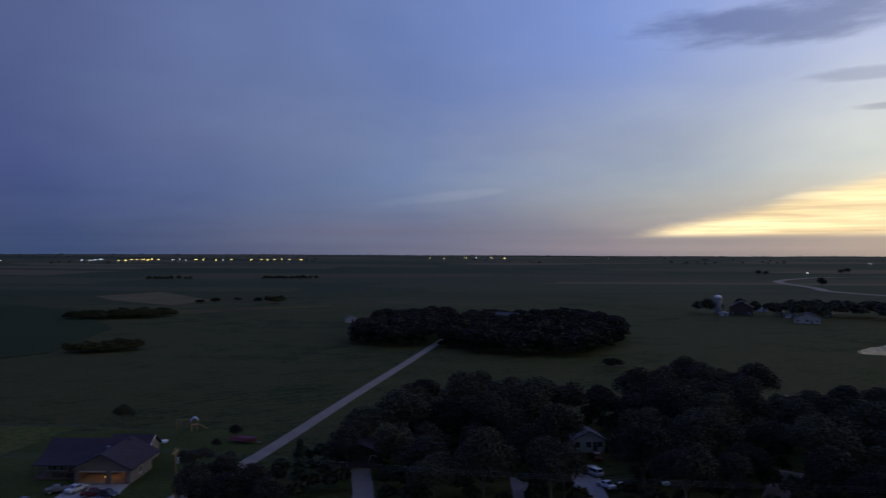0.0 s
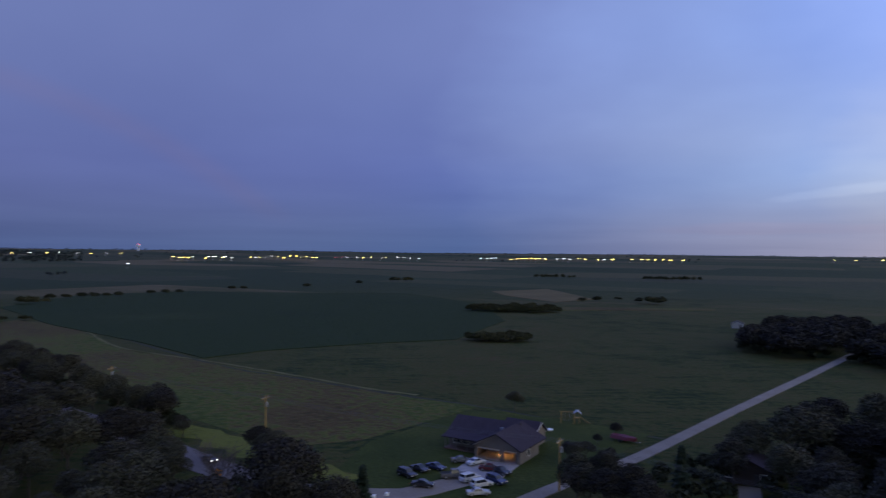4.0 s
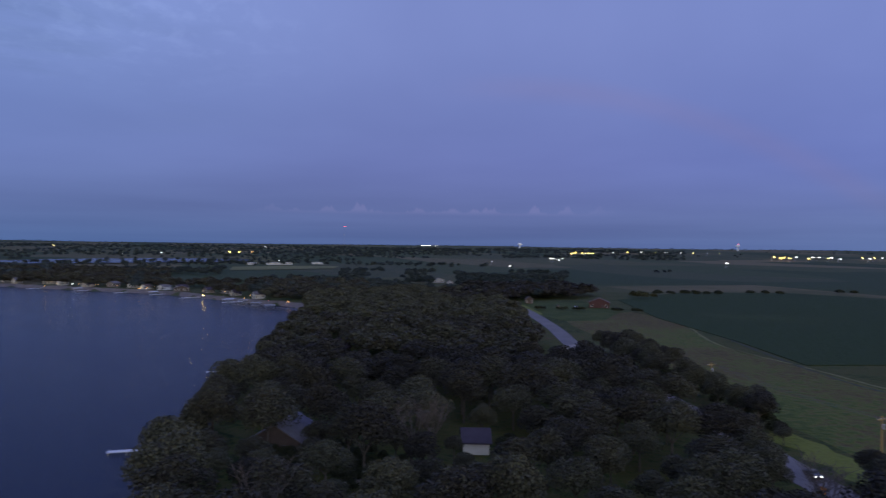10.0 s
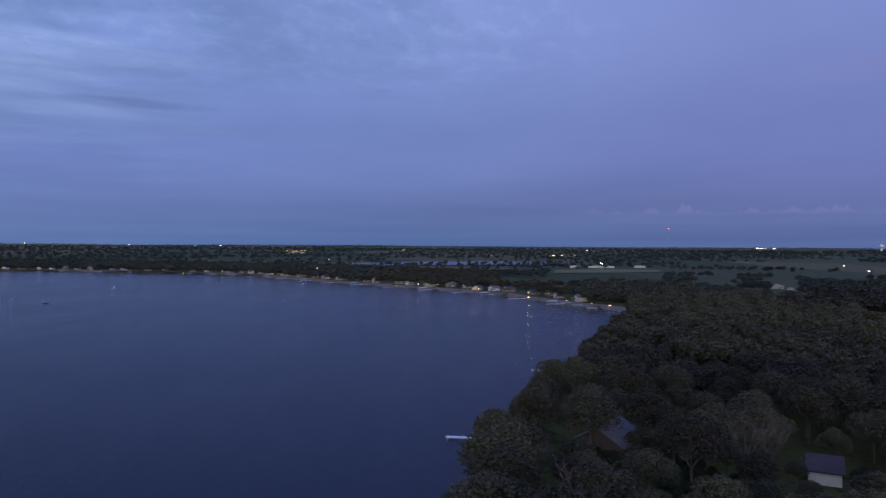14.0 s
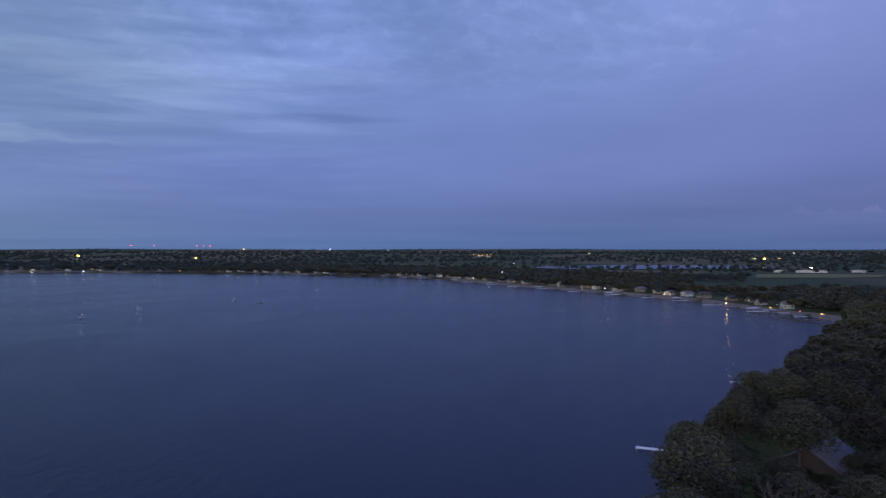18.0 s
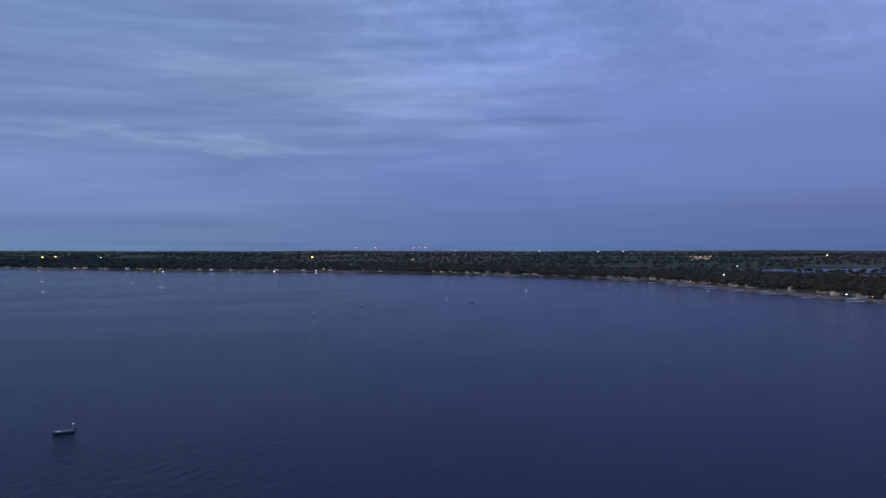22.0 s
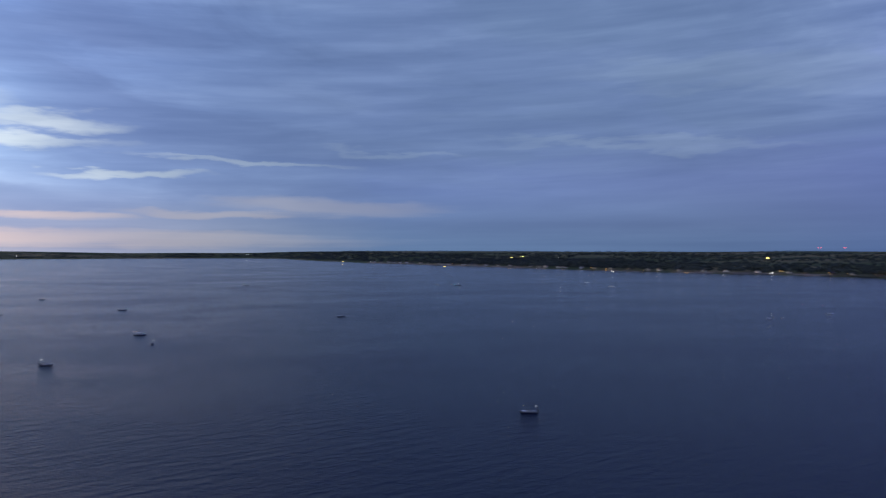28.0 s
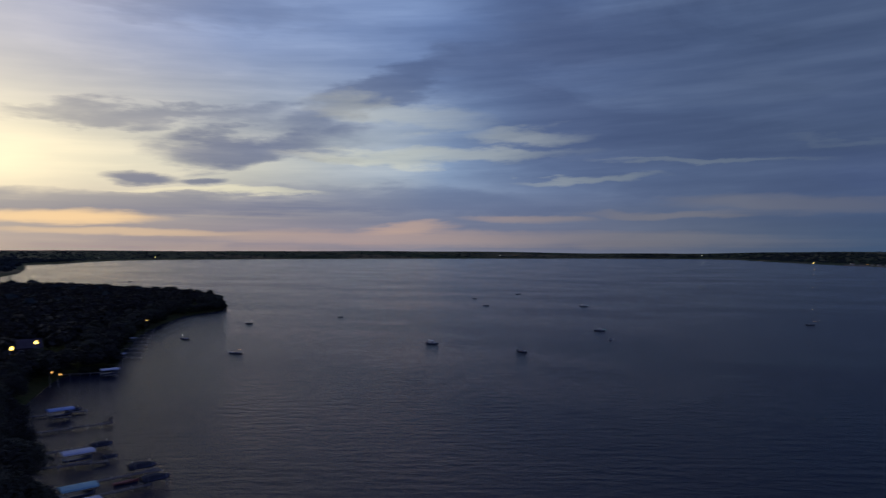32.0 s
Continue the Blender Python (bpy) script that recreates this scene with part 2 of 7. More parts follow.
# fine combed texture through all the lake's clouds
combed = w.noise(w.xyz(w.math("MULTIPLY", torn_b, 0.07), w.math("ADD", w.math("MULTIPLY", rise, 0.75), w.math("MULTIPLY", bear, 0.03)), 5.0), 1.0, 4.0, 0.55)
sky = w.mix(times(w.smooth(towards(178), 0.35, 0.85), w.smooth(rise, 3.0, 7.0, 0.35, 1.0)), sky, w.mix(1.0, sky, w.ramp(combed, [(0.32, (0.86, 0.88, 0.91)), (0.5, (1.0, 1.0, 1.0)), (0.68, (1.20, 1.17, 1.12))], gain=2.0), "MULTIPLY"))
# long warm streaks low over the horizon, lakeward
warm = w.ramp(turn_u, [(0.0, (2.6, 1.9, 1.0)), (0.28, (2.1, 1.45, 0.80)), (0.40, (1.05, 0.70, 0.62)), (0.52, (0.52, 0.44, 0.52)), (0.6, (0.36, 0.34, 0.50))], "EASE", 4.0)
for amount, oval_of in ((0.85, (232.0, 2.5, 5.5, 0.50, 0.0, 0.8, 0.3)), (0.75, (206.5, 1.85, 3.2, 0.42, -0.04, 0.8, 0.35)), (0.65, (196.6, 2.6, 4.2, 0.26, 0.0, 0.9, 0.2)), (0.45, (177.0, 3.5, 7.5, 0.62, 0.03, 0.8, 0.3)),
                        (0.50, (186.0, 2.9, 5.0, 0.22, 0.02, 0.9, 0.3)), (0.60, (199.0, 1.0, 19.0, 0.55, 0.01, 1.2, 0.25)), (0.45, (228.0, 1.4, 7.0, 0.25, 0.0, 0.9, 0.2))):
    sky = w.mix(times(bank(*oval_of), amount), sky, warm)
sky = w.mix(w.smooth(towards(163), 0.84, 0.98), sky, w.mix(1.0, sky, (1.06, 1.05, 0.92), "MULTIPLY"))
sky = w.mix(times(w.smooth(towards(226), 0.80, 0.97), w.smooth(rise, 14.0, 6.0)), sky, w.mix(1.0, sky, (1.30, 1.28, 1.22), "MULTIPLY"))
lake_tint = w.smooth(towards(155), 0.2, 0.9)
sky = w.mix(lake_tint, sky, w.mix(1.0, sky, (1.08, 1.20, 1.15), "MULTIPLY"))
nishita = w.n("ShaderNodeTexSky")
nishita.sky_type, nishita.sun_disc = "NISHITA", False
nishita.sun_elevation, nishita.sun_rotation = radians(1.0), radians(-SUN_BEARING)
glow = w.mix(0.012, sky, nishita.outputs[0], "ADD")
back = w.n("ShaderNodeBackground")
w.wire(glow, back.inputs[0])
back.inputs[1].default_value = 1.0
w.wire(back.outputs[0], w.n("ShaderNodeOutputWorld").inputs[0])


# ---- materials ----
def material(name, stops, scale=1.0, rough=0.8, bump=0.3, metal=0.0, big=0.05, spec=0.3, world_space=True, per_thing=0.0, per_leaf=0.0):
    """Two scales of noise pick a colour among the stops; the fine one also roughens the relief."""
    m = bpy.data.materials.new(name)
    m.use_nodes = True
    k = Nodes(m.node_tree)
    where = k.n("ShaderNodeNewGeometry").outputs["Position"] if world_space else k.n("ShaderNodeTexCoord").outputs["Object"]
    fine_n = k.noise(where, scale, 5.0, 0.6)
    big_n = k.noise(where, big, 3.0, 0.5)
    f = k.math("ADD", k.math("MULTIPLY", fine_n, 0.5), k.math("MULTIPLY", big_n, 0.5))
    if per_thing:
        f = k.math("ADD", f, k.math("MULTIPLY", k.math("SUBTRACT", k.n("ShaderNodeObjectInfo").outputs["Random"], 0.5), per_thing))
    if per_leaf:
        f = k.math("ADD", f, k.math("MULTIPLY", k.math("SUBTRACT", k.n("ShaderNodeNewGeometry").outputs["Random Per Island"], 0.5), per_leaf))
    p = k.n("ShaderNodeBsdfPrincipled")
    k.wire(k.ramp(f, stops), p.inputs["Base Color"])
    p.inputs["Roughness"].default_value = rough
    p.inputs["Metallic"].default_value = metal
    p.inputs["Specular IOR Level"].default_value = spec
    if bump:
        b = k.n("ShaderNodeBump")
        b.inputs["Strength"].default_value = bump
        b.inputs["Distance"].default_value = 0.4 / scale
        k.wire(fine_n, b.inputs["Height"])
        k.wire(b.outputs[0], p.inputs["Normal"])
    k.wire(p.outputs[0], k.n("ShaderNodeOutputMaterial").inputs[0])
    return m


def shade_of(name, rgb, rough=0.6, metal=0.0, spec=0.4, scale=3.0, vary=0.25, bump=0.1, per_thing=0.0):
    lo = [c * (1 - vary) for c in rgb]
    hi = [min(1.0, c * (1 + vary)) for c in rgb]
    return material(name, [(0.3, lo), (0.5, rgb), (0.7, hi)], scale, rough, bump, metal, scale * 0.12, spec, False, per_thing)


def glowing(name, rgb, strength):
    m = bpy.data.materials.new(name)
    m.use_nodes = True
    k = Nodes(m.node_tree)
    e = k.n("ShaderNodeEmission")
    e.inputs[0].default_value = (*rgb, 1)
    e.inputs[1].default_value = strength
    k.wire(e.outputs[0], k.n("ShaderNodeOutputMaterial").inputs[0])
    return m


def ground_material():
    """Rough pasture near by; far off, a patchwork of fields."""
    m = bpy.data.materials.new("ground_cover")
    m.use_nodes = True
    k = Nodes(m.node_tree)
    where = k.n("ShaderNodeNewGeometry").outputs["Position"]
    fine_n = k.noise(where, 0.5, 6.0, 0.68)
    mid_n = k.noise(where, 0.06, 5.0, 0.6)
    big_n = k.noise(where, 0.011, 4.0, 0.55)
    f = k.math("ADD", k.math("MULTIPLY", fine_n, 0.42), k.math("ADD", k.math("MULTIPLY", mid_n, 0.30), k.math("MULTIPLY", big_n, 0.28)))
    mown = k.noise(k.xyz(k.math("MULTIPLY", k.vec("DOT_PRODUCT", where, (0.83, 0.56, 0.0), out=1), 0.05), k.math("MULTIPLY", k.vec("DOT_PRODUCT", where, (-0.56, 0.83, 0.0), out=1), 0.45), 0.0), 1.0, 4.0, 0.6)
    f = k.math("ADD", f, k.math("MULTIPLY", k.math("SUBTRACT", mown, 0.5), 0.28))
    f = k.math("ADD", k.math("MULTIPLY", k.math("SUBTRACT", f, 0.5), 1.35), 0.5)
    pasture = k.ramp(f, [(0.36, (0.012, 0.022, 0.005)), (0.43, (0.022, 0.034, 0.008)), (0.48, (0.041, 0.052, 0.011)), (0.525, (0.061, 0.050, 0.017)), (0.56, (0.031, 0.041, 0.010)), (0.60, (0.058, 0.059, 0.015)), (0.65, (0.065, 0.041, 0.020))])
    cells = k.n("ShaderNodeTexVoronoi")
    cells.distance = "CHEBYCHEV"
    k.wire(k.vec("MULTIPLY", where, (1.0, 2.3, 0.0)), cells.inputs["Vector"])
    cells.inputs["Scale"].default_value = 0.0021
    pick = k.split(cells.outputs["Color"])[0]
    plots = k.ramp(k.math("ADD", pick, k.math("MULTIPLY", k.math("SUBTRACT", mid_n, 0.5), 0.35)),
                   [(0.05, (0.026, 0.039, 0.016)), (0.35, (0.036, 0.049, 0.020)), (0.55, (0.069, 0.067, 0.030)), (0.72, (0.040, 0.048, 0.023)),
                    (0.9, (0.103, 0.086, 0.044))])
    far = k.smooth(k.math("ADD", k.vec("LENGTH", where, out=1), k.math("MULTIPLY", big_n, 500.0)), 750.0, 1150.0)
    p = k.n("ShaderNodeBsdfPrincipled")
    k.wire(k.mix(far, pasture, plots), p.inputs["Base Color"])
    p.inputs["Roughness"].default_value = 0.95
    p.inputs["Specular IOR Level"].default_value = 0.1
    b = k.n("ShaderNodeBump")
    b.inputs["Strength"].default_value = 0.8
    b.inputs["Distance"].default_value = 0.5
    k.wire(fine_n, b.inputs["Height"])
    k.wire(b.outputs[0], p.inputs["Normal"])
    k.wire(p.outputs[0], k.n("ShaderNodeOutputMaterial").inputs[0])
    return m


def water_material():
    m = bpy.data.materials.new("lake_water")
    m.use_nodes = True
    k = Nodes(m.node_tree)
    where = k.n("ShaderNodeNewGeometry").outputs["Position"]
    swell = k.noise(k.vec("MULTIPLY", where, (0.55, 1.0, 1.0)), 0.55, 7.0, 0.74)
    gusts = k.noise(k.vec("MULTIPLY", where, (0.5, 1.0, 1.0)), 0.012, 4.0, 0.6)
    # short wind waves running along one bearing
    u = k.vec("DOT_PRODUCT", where, (0.42, -0.91, 0.0), out=1)
    v = k.vec("DOT_PRODUCT", where, (0.91, 0.42, 0.0), out=1)
    waves = k.noise(k.xyz(k.math("MULTIPLY", u, 0.42), k.math("MULTIPLY", v, 0.11), 0.0), 1.0, 3.0, 0.55)
    swell = k.math("ADD", k.math("MULTIPLY", swell, 1.1), k.math("MULTIPLY", waves, 1.9))
    p = k.n("ShaderNodeBsdfPrincipled")
    p.inputs["Base Color"].default_value = (0.005, 0.010, 0.028, 1)
    p.inputs["IOR"].default_value = 1.33
    p.inputs["Specular IOR Level"].default_value = 0.15
    k.wire(k.smooth(gusts, 0.35, 0.65, 0.12, 0.19), p.inputs["Roughness"])
    b = k.n("ShaderNodeBump")
    b.inputs["Distance"].default_value = 0.5
    k.wire(k.smooth(gusts, 0.3, 0.7, 0.62, 0.85), b.inputs["Strength"])
    k.wire(swell, b.inputs["Height"])
    k.wire(b.outputs[0], p.inputs["Normal"])
    k.wire(p.outputs[0], k.n("ShaderNodeOutputMaterial").inputs[0])
    return m


GROUND = ground_material()
WATER = water_material()
LAWN = material("mown_grass", [(0.35, (0.025, 0.038, 0.008)), (0.52, (0.040, 0.053, 0.011)), (0.64, (0.071, 0.074, 0.018))], 1.1, 0.95, 0.5, big=0.07, spec=0.1)
VERGE_AND_LAMPLIT = material("rank_verge_and_lamplit_grass", [(0.35, (0.062, 0.077, 0.014)), (0.5, (0.118, 0.128, 0.025)), (0.65, (0.087, 0.077, 0.025))], 0.9, 0.95, 0.7, big=0.1, spec=0.1)
CROP = material("row_crop", [(0.38, (0.015, 0.027, 0.009)), (0.47, (0.023, 0.038, 0.010)), (0.53, (0.019, 0.032, 0.009)), (0.62, (0.034, 0.046, 0.013))], 0.35, 0.95, 0.9, big=0.012, spec=0.1)
STUBBLE = material("dry_stubble", [(0.35, (0.085, 0.073, 0.032)), (0.65, (0.136, 0.107, 0.049))], 0.4, 0.95, 0.5, big=0.02, spec=0.1)
MEADOW = material("rough_meadow", [(0.38, (0.045, 0.041, 0.014)), (0.45, (0.079, 0.054, 0.023)), (0.48, (0.070, 0.061, 0.021)), (0.51, (0.088, 0.090, 0.023)), (0.545, (0.059, 0.076, 0.016)), (0.60, (0.041, 0.056, 0.012))], 0.4, 0.95, 1.0, big=0.016, spec=0.1)
SHINGLE = material("lake_shingle", [(0.35, (0.07, 0.058, 0.050)), (0.65, (0.15, 0.125, 0.108))], 0.6, 0.9, 0.5, big=0.1)
HAY = material("pale_hayfield", [(0.35, (0.091, 0.094, 0.036)), (0.65, (0.147, 0.137, 0.060))], 0.3, 0.95, 0.5, big=0.02, spec=0.1)
GRAVEL = material("pale_gravel", [(0.35, (0.16, 0.135, 0.11)), (0.5, (0.20, 0.172, 0.142)), (0.68, (0.25, 0.22, 0.185))], 2.5, 0.9, 0.5, big=0.15)
ASPHALT = material("worn_asphalt", [(0.35, (0.086, 0.075, 0.074)), (0.5, (0.111, 0.098, 0.095)), (0.68, (0.139, 0.125, 0.121))], 1.5, 0.85, 0.3, big=0.1)
CONCRETE = material("grey_concrete", [(0.35, (0.22, 0.21, 0.21)), (0.65, (0.31, 0.30, 0.30))], 1.0, 0.85, 0.2, big=0.2)
LEAF = material("summer_leaves", [(0.25, (0.017, 0.016, 0.015)), (0.42, (0.030, 0.028, 0.022)), (0.56, (0.045, 0.045, 0.031)), (0.72, (0.055, 0.058, 0.034)), (0.88, (0.066, 0.058, 0.042))],
                0.8, 0.75, 0.0, big=0.05, spec=0.18, per_thing=0.38, per_leaf=0.26)
NEEDLE = material("conifer_needles", [(0.3, (0.014, 0.024, 0.014)), (0.7, (0.030, 0.042, 0.026))], 1.0, 0.8, 0.0, spec=0.1, per_leaf=0.4)
# distance haze is mixed into this leaf colour, bluer than the nearer leaves
HAZED_LEAF = material("haze_tinted_far_leaves", [(0.3, (0.020, 0.029, 0.029)), (0.5, (0.033, 0.044, 0.045)), (0.7, (0.050, 0.061, 0.060))], 0.05, 0.85, 0.0, big=0.004, spec=0.1, per_leaf=0.25)
BUSH = material("shrub_leaves", [(0.3, (0.017, 0.023, 0.013)), (0.7, (0.042, 0.044, 0.024))], 0.8, 0.8, 0.0, spec=0.1, per_leaf=0.4)
SCRUB = material("field_scrub", [(0.3, (0.028, 0.034, 0.015)), (0.7, (0.062, 0.062, 0.030))], 0.8, 0.85, 0.0, spec=0.1, per_leaf=0.4)
BARK = material("grey_bark", [(0.35, (0.05, 0.042, 0.036)), (0.65, (0.11, 0.095, 0.085))], 4.0, 0.9, 0.6)
DEADWOOD = material("bleached_deadwood", [(0.35, (0.055, 0.046, 0.043)), (0.65, (0.10, 0.082, 0.078))], 4.0, 0.9, 0.5)


# ---- geometry helpers ----
def at(bearing, distance):
    a = radians(bearing)
    return -math.sin(a) * distance, math.cos(a) * distance


class Shape:
    """Collects faces for one mesh."""

    def __init__(self):
        self.v, self.f = [], []

    def add(self, verts, faces):
        o = len(self.v)
        self.v += [tuple(p) for p in verts]
        self.f += [tuple(i + o for i in q) for q in faces]
        return self

    def box(self, x0, x1, y0, y1, z0, z1, m=None):
        p = [(x, y, z) for z in (z0, z1) for x, y in ((x0, y0), (x1, y0), (x1, y1), (x0, y1))]
        if m is not None:
            p = [m @ Vector(q) for q in p]
        return self.add(p, [(3, 2, 1, 0), (4, 5, 6, 7), (0, 1, 5, 4), (1, 2, 6, 5), (2, 3, 7, 6), (3, 0, 4, 7)])

    def tube(self, a, b, r0, r1=None, n=8):
        a, b = Vector(a), Vector(b)
        r1 = r0 if r1 is None else r1
        q = (b - a).to_track_quat("Z", "Y")
        ring = [Vector((math.cos(i * math.tau / n), math.sin(i * math.tau / n), 0)) for i in range(n)]
        p = [a + q @ (c * r0) for c in ring] + [b + q @ (c * r1) for c in ring]
        return self.add(p, [(i, (i + 1) % n, n + (i + 1) % n, n + i) for i in range(n)] + [tuple(range(n - 1, -1, -1)), tuple(range(n, 2 * n))])

    def ball(self, c, rx, ry=None, rz=None, n=10, k=6):
        ry, rz = ry or rx, rz or rx
        p = [(c[0], c[1], c[2] - rz)]
        for j in range(1, k):
            b = -math.pi / 2 + math.pi * j / k
            p += [(c[0] + rx * math.cos(b) * math.cos(i * math.tau / n), c[1] + ry * math.cos(b) * math.sin(i * math.tau / n), c[2] + rz * math.sin(b)) for i in range(n)]
        p.append((c[0], c[1], c[2] + rz))
        q = [(0, 1 + (i + 1) % n, 1 + i) for i in range(n)]
        for j in range(k - 2):
            q += [(1 + j * n + i, 1 + j * n + (i + 1) % n, 1 + (j + 1) * n + (i + 1) % n, 1 + (j + 1) * n + i) for i in range(n)]
        o = 1 + (k - 2) * n
        q += [(o + i, o + (i + 1) % n, len(p) - 1) for i in range(n)]
        return self.add(p, q)

    def slab(self, outline, z0, z1):
        """A flat plate over a plan outline (counterclockwise)."""
        n = len(outline)
        p = [(x, y, z0) for x, y in outline] + [(x, y, z1) for x, y in outline]
        return self.add(p, [tuple(range(n - 1, -1, -1)), tuple(range(n, 2 * n))] + [(i, (i + 1) % n, n + (i + 1) % n, n + i) for i in range(n)])

    def mesh(self, name, mat, smooth=False):
        me = bpy.data.meshes.new(name)
        me.from_pydata(self.v, [], self.f)
        me.materials.append(mat)
        if smooth:
            me.polygons.foreach_set("use_smooth", [True] * len(me.polygons))
        me.update()
        return me


def part(name, shape, mat, parent, label="", smooth=False):
    ob = new(name, shape.mesh(name, mat, smooth) if isinstance(shape, Shape) else shape)
    ob.parent = parent
    if label:
        ob["label"] = label
    return ob


def thing(name, m, label, category, group="", kind=""):
    ob = new(name)
    ob.empty_display_size = 0.5
    ob.matrix_world = m
    return tagged(ob, label, category, group, kind)


def bevel(ob, width=0.05, segments=2):
    mod = ob.modifiers.new("bevel", "BEVEL")
    mod.width, mod.segments, mod.limit_method = width, segments, "ANGLE"
    return ob


# ---- the lie of the land ----
SHORE_NEAR = [(85, -60), (60, -48), (20, -38), (-30, -28), (-70, -24), (-94, -20.5), (-118, -19), (-147, -16), (-186, -9), (-260, 0.5), (-381, 16), (-470, 24),
              (-492, 18), (-527, -13), (-573, -46), (-621, -85)]
SHORE_WEST = [(-697, -188), (-767, -285), (-831, -366), (-920, -500), (-952, -740), (-880, -1090), (-690, -1420), (-515, -1930), (-265, -2600), (-55, -3400),
              (80, -4150), (350, -4500)]
SHORE_SOUTH = [(900, -4420), (1463, -4080), (2195, -3400), (2583, -2620), (2515, -2200), (2044, -1590), (1969, -1420), (1700, -1230), (1246, -888), (1096, -743),
               (900, -600), (700, -520)]
HEADLAND = [(560, -490), (480, -490), (400, -455), (350, -405), (342, -357), (315, -311), (283, -265), (254, -232), (237, -211), (212, -188), (214, -166), (186, -134),
            (160, -112), (135, -95), (108, -78)]
LAKE = np.array(SHORE_NEAR + SHORE_WEST + SHORE_SOUTH + HEADLAND, float)
BAY = np.array([at(92, 1690), at(95, 1600), at(98, 1560), at(101, 1540), at(104, 1470), at(107, 1420), at(107.5, 1500), at(104, 1640), at(101, 1720), at(96, 1780)], float)
POND = np.array([at(329.6, 352), at(328.8, 374), at(327.5, 384), at(325.8, 374), at(325.8, 352), at(327.6, 340), at(329.0, 342)], float)


def reach(px, py, ring):
    """Signed distance to an outline: negative inside."""
    p = np.stack([np.ravel(px), np.ravel(py)], 1).astype(float)
    best = np.full(len(p), 1e18)
    odd = np.zeros(len(p), bool)
    for a, b in zip(ring, np.roll(ring, -1, 0)):
        e = b - a
        t = np.clip(((p - a) @ e) / (e @ e), 0, 1)
        best = np.minimum(best, ((p - a - t[:, None] * e) ** 2).sum(1))
        cross = (a[1] > p[:, 1]) != (b[1] > p[:, 1])
        with np.errstate(divide="ignore", invalid="ignore"):
            odd ^= cross & (p[:, 0] < (b[0] - a[0]) * (p[:, 1] - a[1]) / (b[1] - a[1] if b[1] != a[1] else 1e-9) + a[0])
    return (np.where(odd, -1, 1) * np.sqrt(best)).reshape(np.shape(px))


def step(v, lo, hi):
    s = np.clip((np.asarray(v, float) - lo) / (hi - lo), 0, 1)
    return s * s * (3 - 2 * s)


def height(px, py):
    px, py = np.asarray(px, float), np.asarray(py, float)
    d = np.hypot(px, py)
    roll = step(d, 500, 1200)
    z = 39.0 * step(d, 900, 4600) + roll * (1.5 * np.sin(px / 170.0 + 1.3) * np.cos(py / 210.0) + step(d, 2500, 4600) * 3.0 * np.sin(px / 520.0) * np.sin(py / 430.0 + 2))
    lake = reach(px, py, LAKE)
    bank = step(lake, 0, 60 + 0.12 * d)
    z = np.where(lake > 0, z * bank + 0.0 + (LAKE_Z + 0.2) * (1 - step(lake, -1, 5)), LAKE_Z - 1.5)
    z = np.where(lake <= 0, LAKE_Z - 0.2 - np.minimum(-lake, 12) * 0.25 + (0.4 * step(lake, -3, 0)), z)
    bay = reach(px, py, BAY)
    z = np.where(bay < 60, 2.6 * (1 - step(bay, 0, 60)) + z * step(bay, 0, 60), z)
    pond = reach(px, py, POND)
    return z - 1.2 * (1 - step(pond, -2, 2))


def ground_z(x, y):
    return float(height(np.array([x]), np.array([y]))[0])


def build_ground():
    na = 900
    r = np.concatenate([[4.0], np.geomspace(12, 4950, 165)])
    a = np.linspace(0, math.tau, na, endpoint=False)
    R, A = np.meshgrid(r, a, indexing="ij")
    X, Y = -np.sin(A) * R, np.cos(A) * R
    Z = height(X, Y)
    v = np.stack([X, Y, Z], -1).reshape(-1, 3)
    i, j = np.meshgrid(np.arange(len(r) - 1), np.arange(na), indexing="ij")
    j2 = (j + 1) % na
    q = np.stack([i * na + j, i * na + j2, (i + 1) * na + j2, (i + 1) * na + j], -1).reshape(-1, 4)[:, ::-1]
    me = bpy.data.meshes.new("ground")
    me.from_pydata(v.tolist(), [], q.tolist() + [tuple(range(na))])
    me.materials.append(GROUND)
    me.polygons.foreach_set("use_smooth", [True] * len(me.polygons))
    me.update()
    return tagged(new("ground", me), "rough green and brown pasture and farmland running to a low horizon", "ground", kind="structure")


build_ground()


def sheet(name, ring, z0, z1, mat, label, category, kind="structure"):
    return tagged(new(name, Shape().slab(ring, z0, z1).mesh(name, mat)), label, category, kind=kind)


def ccw(ring):
    s = sum(a[0] * b[1] - b[0] * a[1] for a, b in zip(ring, ring[1:] + ring[:1]))
    return ring if s > 0 else ring[::-1]


lake_sheet = Shape()
lake_sheet.add([(x, y, LAKE_Z) for x, y in ((-1150, 60), (-1150, -1900), (-400, -4800), (800, -4800), (2900, -3900), (2900, -700), (900, 60))], [tuple(range(7))])
tagged(new("water", lake_sheet.mesh("water", WATER)), "dark blue lake with small ripples under the dusk sky", "lake", kind="structure")
bay_sheet = Shape()
bay_sheet.add([(*at(91, 1500), 3.4), (*at(109, 1300), 3.4), (*at(109, 1800), 3.4), (*at(91, 1830), 3.4)], [(0, 1, 2, 3)])
tagged(new("water", bay_sheet.mesh("water", WATER)), "pale strip of a second lake beyond the woods", "lake", kind="structure")
pond_sheet = Shape()
pond_sheet.add([(*at(330.4, 330), -0.45), (*at(324.5, 330), -0.45), (*at(324.5, 395), -0.45), (*at(330.4, 395), -0.45)], [(0, 3, 2, 1)])
tagged(new("water", pond_sheet.mesh("water", WATER)), "small farm pond reflecting the bright western sky", "pond", kind="structure")


